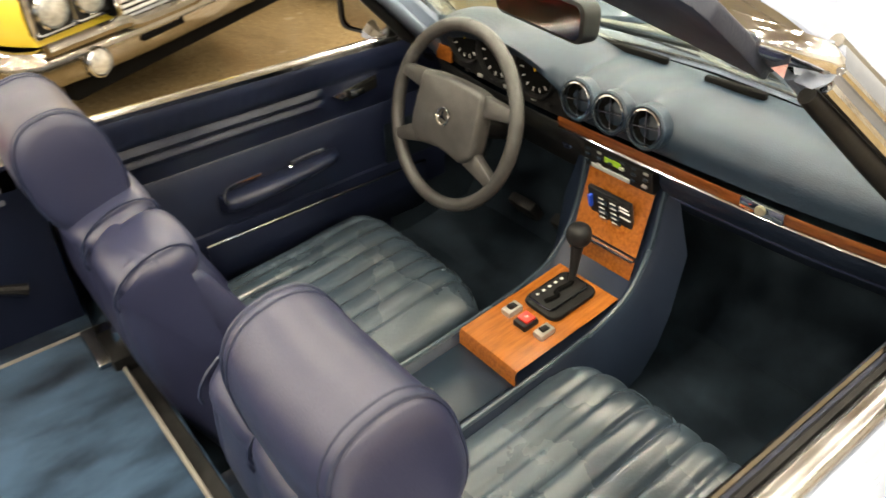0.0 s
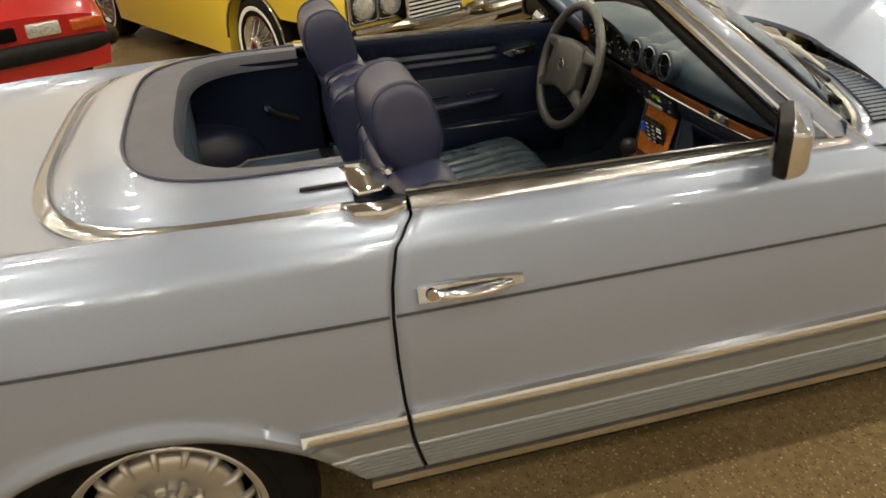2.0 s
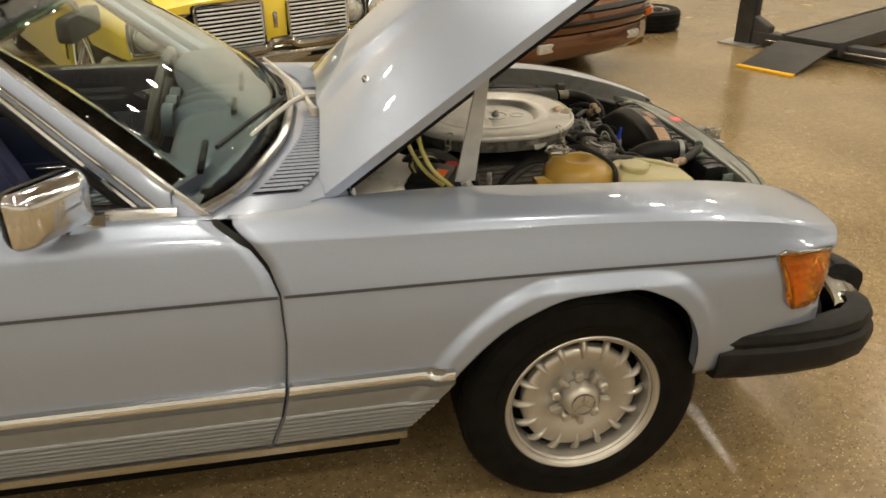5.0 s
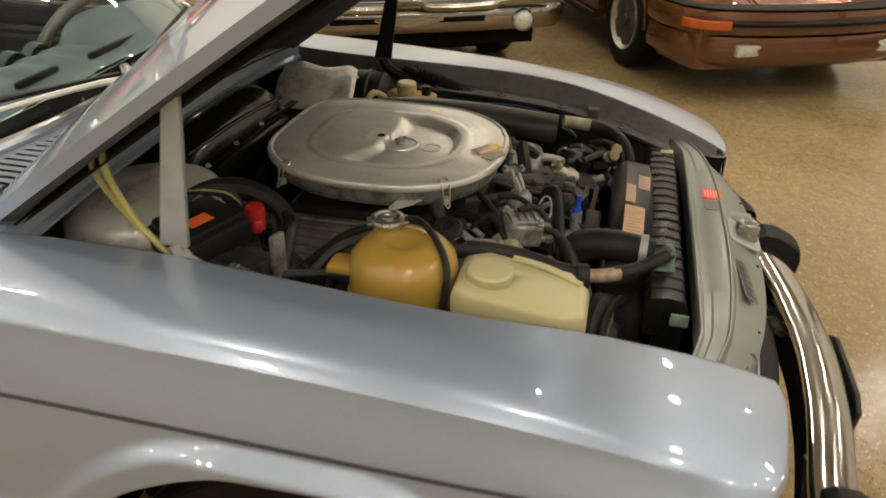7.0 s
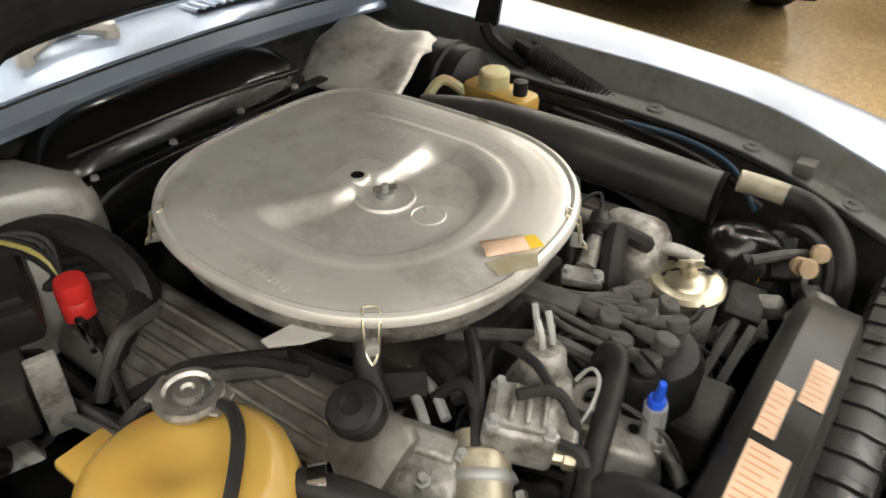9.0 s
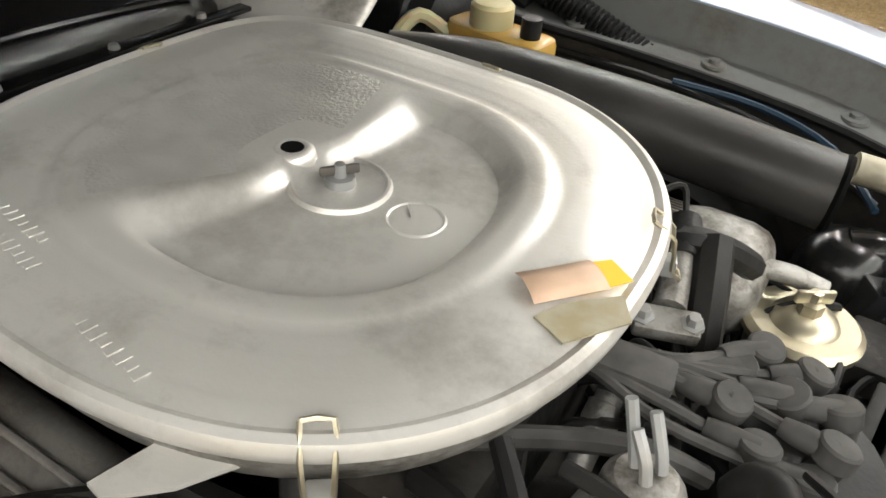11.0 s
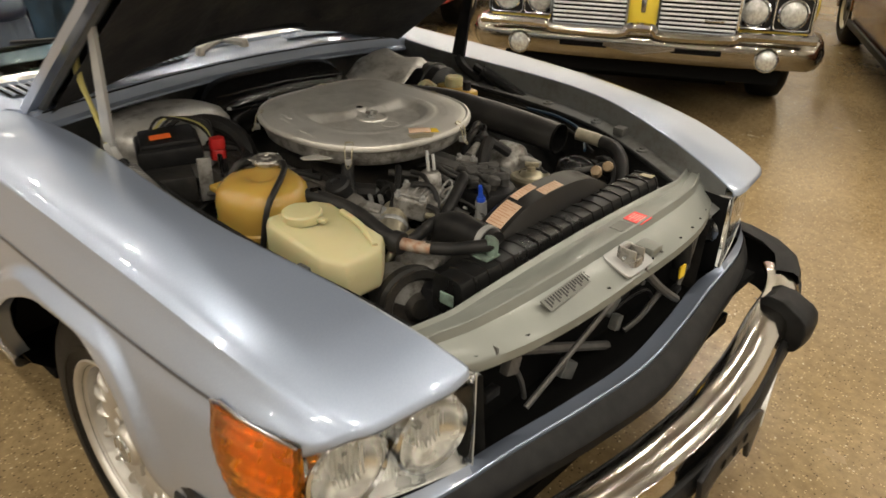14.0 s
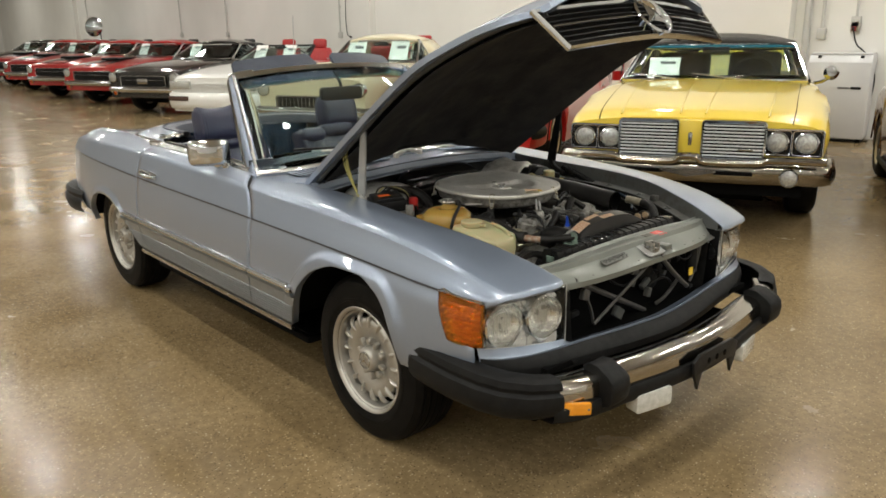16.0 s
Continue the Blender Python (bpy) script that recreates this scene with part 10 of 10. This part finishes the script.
MU = dict(length=4.65, half=0.88, nose=0.80, cowl=0.94, belt=0.90, deck=0.90, screen=-1.6, screen_top=-2.1, roof_end=-2.9, back=-3.9, roof=1.28, front_axle=-0.8, rear_axle=-3.5, wheel=0.325, style="spoke", kind="hard", chin=0.32)
ROW = ((-12.4, 3.22, "black coupe with chrome front bumper and round headlamps", BLACKPAINT, 0), (-15.25, 3.24, "red coupe with black bonnet stripes and a hood scoop", RED, 2), (-17.9, 3.17, "red coupe with black bonnet band and chrome bumper", RED, 1), (-21.2, 3.4, "red coupe with a black bonnet panel", RED, 1), (-24.2, 3.6, "red coupe with a black bonnet panel", RED, 1), (-27.3, 3.7, "dark coupe at the end of the row", BLACKPAINT, 0))
for x, y, label, paint, stripes in ROW:
    ob = parked_car("coupe_car", label, paint, x, y, MU)
    old_front(ob, 0.86, 0.69)
    for k in range(stripes):
        yy = 0 if stripes == 1 else (0.17 if k else -0.17)
        hw = 0.32 if stripes == 1 else 0.11
        rows = []
        for q in np.linspace(-0.08, -1.55, 10):
            zt = interp(q, [(-1.6, 0.94), (-0.45, 0.863), (-0.12, 0.81), (0.0, 0.765)])
            rows.append([(q, yy + hw * v, zt + 0.035) for v in (-1, 0, 1)])
        part("bonnet_stripe", S().grid(rows), BLACK, ob, thick=0.006)
    if stripes:
        part("hood_scoop", S().box((-0.75, 0, 0.945), (0.5, 0.5, 0.06)), BLACK, ob, bevel=0.025)
    else:
        part("front_emblem", S().box((0.035, 0, 0.62), (0.012, 0.24, 0.1)), BRIGHT, ob, bevel=0.01)
    price_sheet(ob.matrix_world.copy(), -1.95, -0.42, 0.97, 58, 0)
WC = dict(length=4.6, half=0.87, nose=0.79, cowl=0.93, belt=0.90, deck=0.92, screen=-1.5, screen_top=-2.05, roof_end=-2.6, back=-3.6, roof=1.27, front_axle=-0.85, rear_axle=-3.4, wheel=0.31, style="spoke", kind="open", inside=REDLEATHER, chin=0.25, bright=False)
white = parked_car("convertible_car", "white open convertible with red leather seats", WHITEPAINT, -9.55, 3.22, WC)
chrome_bumper(white, 0.87, 0.09, 0.42, WHITEPAINT, 0.26)
for sd in (1, -1):
    part("headlamp", S().box((0.0, sd * 0.62, 0.665), (0.07, 0.4, 0.13)), LAMPGLASS, white, bevel=0.012)
    part("bumper_lamp", S().box((0.1, sd * 0.6, 0.46), (0.03, 0.4, 0.075)), material("dark_brown_lens", (0.06, 0.03, 0.025), 0.2, coat=0.5), white, bevel=0.01)
    price_sheet(white.matrix_world.copy(), -1.85, -0.3 * sd - 0.1, 0.96, 58, 0)
for zz in (0.63, 0.66, 0.69):
    part("grille_slat", S().box((0.01, 0, zz), (0.04, 0.8, 0.014)), WHITEPAINT, white)
part("aerial", S().tube([(-1.3, 0.7, 0.92), (-1.36, 0.7, 1.72)], 0.006, 5, 1), CHROME, white)
CC = dict(length=4.6, half=0.86, nose=0.90, cowl=0.98, belt=0.95, deck=0.92, screen=-1.65, screen_top=-2.1, roof_end=-2.7, back=-3.3, roof=1.36, front_axle=-0.8, rear_axle=-3.4, wheel=0.34, style="wire", kind="hard", roof_mat=CREAM, inside=REDLEATHER, chin=0.38)
cream = parked_car("convertible_car", "cream fifties two-seater with hard top and egg-crate grille", CREAM, -6.62, 3.2, CC)
old_front(cream, 0.86, 0.74, DARK, CHROME, 1, 0.55, 0.2)
grid_bars = S()
for i in range(17):
    grid_bars.box((0.03, -0.48 + i * 0.06, 0.55), (0.012, 0.008, 0.19))
part("grille_uprights", grid_bars, BRIGHT, cream)
part("hood_scoop", S().box((-0.7, 0, 1.02), (0.5, 0.42, 0.07)), CREAM, cream, bevel=0.03)
for yy in (-0.42, 0.3):
    price_sheet(cream.matrix_world.copy(), -1.98, yy, 1.0, 58, 0, (0.3, 0.34))

# ---- the workshop lift ----
lift = thing("car_lift", "lowered black four-post car lift with yellow-edged ramps", "car lift")
LU = Vector((0.49, -0.87, 0)).normalized()
LV = Vector((0.87, 0.49, 0)).normalized()
LIFTBLACK = material("black_lift_paint", (0.02, 0.02, 0.021), 0.4, color2=(0.035, 0.034, 0.032), scale=8, bump=0.15, bump_scale=200, grime=(0.08, 0.075, 0.065), grime_at=0.68, grime_scale=12)
SAFETY = material("yellow_safety_paint", (0.75, 0.42, 0.01), 0.45, color2=(0.7, 0.38, 0.01), scale=20)
lift.matrix_world = Matrix(((LV.x, LU.x, 0, 2.88), (LV.y, LU.y, 0, 3.56), (0, 0, 1, 0), (0, 0, 0, 1)))
for off in (0.0, 1.33):
    part("ramp", S().prism([(0.03, 0.012), (0.62, 0.13), (0.62, 0.11), (0.03, 0.002)], 0, 0.47, Matrix.Translation((0, off + 0.47, 0)) @ Matrix.Rotation(radians(90), 4, "X")), LIFTBLACK, lift)
    part("ramp_edge", S().box((0.015, off + 0.235, 0.01), (0.05, 0.48, 0.02)), SAFETY, lift, "yellow painted ramp edge", bevel=0.004)
    part("runway", S().box((2.95, off + 0.235, 0.13), (4.5, 0.47, 0.06)), LIFTBLACK, lift, bevel=0.004)
    part("runway_rail", S().box((2.95, off - 0.016, 0.11), (4.5, 0.03, 0.12)), LIFTBLACK, lift, bevel=0.004)
    part("runway_rail", S().box((2.95, off + 0.486, 0.11), (4.5, 0.03, 0.12)), LIFTBLACK, lift, bevel=0.004)
part("cross_beam", S().box((0.86, 0.9, 0.075), (0.13, 2.5, 0.11)), LIFTBLACK, lift, bevel=0.008)
part("cable_rod", S().tube([(0.77, -0.2, 0.08), (0.77, 2.0, 0.08)], 0.01, 6, 1), BRIGHT, lift)
for yy in (-0.45, 2.25):
    post = part("post", S().box((0.86, yy, 1.0), (0.13, 0.16, 2.0)), LIFTBLACK, lift, bevel=0.012)
    part("base_plate", S().box((0.86, yy, 0.008), (0.34, 0.36, 0.016)), ALLOY, post, bevel=0.003)
    part("gusset", S().prism([(0, 0.02), (0.16, 0.02), (0.16, 0.18), (0.0, 0.26)], -0.05, 0.05, Matrix.Translation((0.86, yy + (0.08 if yy < 0 else -0.08), 0)) @ Matrix.Rotation(radians(90 if yy < 0 else -90), 4, "Z") @ Matrix.Rotation(radians(90), 4, "X")), LIFTBLACK, post, bevel=0.006)
    for k in (-0.05, 0.05):
        part("bolt", S().lathe([(0.014, 0.12), (0.014, 0.135), (0, 0.138)], Matrix.Translation((0.95, yy + k, 0.0)), 6), BRIGHT, post)

# ---- white cabinet and wall fittings ----
ENAMEL = material("white_enamel_cabinet", (0.62, 0.62, 0.63), 0.4, color2=(0.58, 0.58, 0.60), scale=3, coat=0.3, coat_rough=0.2)
cab = thing("machine_cabinet", "white enamelled machine cabinet with dark lettering bars and latches", "cabinet")
cab.matrix_world = pose(-2.0, 8.20, 0, 0, 0, 14)
part("body", S().prism([(-0.24, 0.05), (0.24, 0.05), (0.24, 1.08), (-0.16, 1.08), (-0.24, 0.99)], -0.36, 0.36, Matrix.Rotation(radians(90), 4, "Z") @ Matrix.Rotation(radians(90), 4, "X")), ENAMEL, cab, bevel=0.008)
part("lid", S().box((0, 0.03, 1.09), (0.70, 0.40, 0.02)), ENAMEL, cab, bevel=0.005)
for xx in (-0.24, 0.24):
    part("latch", S().box((xx, -0.19, 1.055), (0.04, 0.02, 0.03), Matrix.Rotation(radians(-40), 3, "X")), BLACK, cab)
part("name_bar", S().box((0.07, -0.2425, 0.68), (0.13, 0.004, 0.022)), INK, cab, "grey lettering bar")
part("name_plate", S().box((0.21, -0.2425, 0.68), (0.12, 0.005, 0.03)), BLACK, cab)
part("front_latch", S().box((-0.02, -0.245, 0.87), (0.025, 0.012, 0.05)), BLACK, cab)
for xx in (-0.3, 0.3):
    part("foot", S().box((xx, 0, 0.025), (0.06, 0.4, 0.05)), BLACK, cab)
box_ = thing("wall_outlet", "grey surface-mounted power outlet on the white wall", "outlet")
box_.matrix_world = pose(-2.0, 8.46, 1.41)
part("housing", S().box((0, 0, 0), (0.1, 0.06, 0.14)), ALLOY, box_, bevel=0.008)
part("plug", S().box((0, -0.045, -0.02), (0.05, 0.05, 0.06)), material("dark_red_plug", (0.2, 0.02, 0.02), 0.5), box_, bevel=0.01)
cord = thing("power_cable", "black power cable hanging from the outlet to the floor", "cable")
part("cord", S().tube([(-2.0, 8.4, 1.38), (-1.93, 8.38, 1.2), (-1.78, 8.40, 1.05), (-1.68, 8.42, 0.8), (-1.70, 8.42, 0.5), (-1.74, 8.38, 0.2), (-1.72, 8.3, 0.012), (-1.6, 8.25, 0.012)], 0.009, 6, 6), BLACK, cord)
part("plug", S().box((-2.0, 8.40, 1.385), (0.03, 0.04, 0.05)), BLACK, cord, bevel=0.006)
ext = thing("fire_extinguisher", "red fire extinguisher hung on the white wall", "fire extinguisher")
ext.matrix_world = pose(-5.55, 8.36, 0.62)
part("bottle", S().lathe([(0, 0), (0.085, 0.0), (0.095, 0.02), (0.095, 0.38), (0.07, 0.45), (0.03, 0.48), (0, 0.48)], None, 24), RED, ext)
part("valve", S().lathe([(0.025, 0.47), (0.03, 0.52), (0.02, 0.55), (0, 0.55)], None, 12).box((-0.03, 0, 0.56), (0.16, 0.025, 0.02)), BLACK, ext)
part("hose", S().tube([(0.03, -0.02, 0.53), (0.11, -0.04, 0.48), (0.12, -0.05, 0.25), (0.1, -0.06, 0.1)], 0.012, 6, 4), BLACK, ext)
part("label_band", S().lathe([(0.096, 0.15), (0.0965, 0.3)], None, 24, 180, 360), PAPER, ext, thick=0.001)
part("bracket", S().box((0, 0.11, 0.3), (0.08, 0.07, 0.06)), BLACK, ext)
CONDUIT = material("grey_conduit_pipe", (0.55, 0.54, 0.52), 0.45, 0.3, color2=(0.5, 0.5, 0.48), scale=5)
for x, z0, r in ((-2.42, 1.33, 0.022), (-2.62, 0.0, 0.05), (-13.6, 1.36, 0.018), (-19.4, 1.4, 0.016), (-22.6, 1.4, 0.018), (-31.5, 1.5, 0.02), (-2.0, 1.47, 0.016)):
    cd = thing("wall_conduit", "grey conduit pipe running up the white wall", "pipe", "wall conduits")
    part("pipe", S().tube([(x, 8.46, z0), (x, 8.46, 5.15)], r, 8, 1), CONDUIT, cd)
    if z0 > 0:
        part("junction_box", S().box((x, 8.465, z0), (0.11, 0.07, 0.14)), CONDUIT, cd, bevel=0.008)
    for zz in (2.0, 3.2, 4.4):
        part("clip", S().box((x, 8.475, zz), (r * 2 + 0.03, 0.05, 0.03)), CONDUIT, cd)
drop = thing("hanging_cable", "thin dark cable hanging down the wall", "cable", "hanging cables")
part("cord", S().tube([(-13.2, 8.44, 5.19), (-13.25, 8.42, 2.6), (-13.3, 8.43, 1.5), (-13.2, 8.488, 1.3)], 0.01, 6, 4), BLACK, drop)
part("wall_clip", S().box((-13.2, 8.47, 1.32), (0.03, 0.06, 0.03)), BLACK, drop)
pillar = slab("wall_pier", (-2.95, 8.42, 2.6), (0.3, 0.16, 5.2), WALL_M, "white painted wall pier", "wall")
slab("wall_pier_west", (-12.4, 8.42, 2.6), (0.3, 0.16, 5.2), WALL_M, "white painted wall pier", "wall")
slab("wall_pier_far", (-33.0, 8.42, 2.6), (0.4, 0.16, 5.2), WALL_M, "white painted wall pier", "wall")
dome = thing("convex_mirror", "round convex safety mirror on a black arm", "mirror")
dome.matrix_world = pose(-27.0, 7.2, 0)
part("glass", S().lathe([(0, 0.09), (0.15, 0.075), (0.28, 0.035), (0.34, 0.0), (0.34, -0.02), (0, -0.02)], Matrix.Translation((0, 0, 1.72)) @ Matrix.Rotation(radians(38), 4, "Z") @ Matrix.Rotation(radians(84), 4, "X") @ Matrix.Scale(1, 4), 28), CHROME, dome)
part("stand", S().tube([(0.15, 0.15, 0.0), (0.15, 0.15, 1.7), (0.05, 0.05, 1.72)], 0.02, 8, 2), BLACK, dome)
part("foot", S().lathe([(0, 0.03), (0.2, 0.025), (0.22, 0.0)], Matrix.Translation((0.15, 0.15, 0)), 20), BLACK, dome)
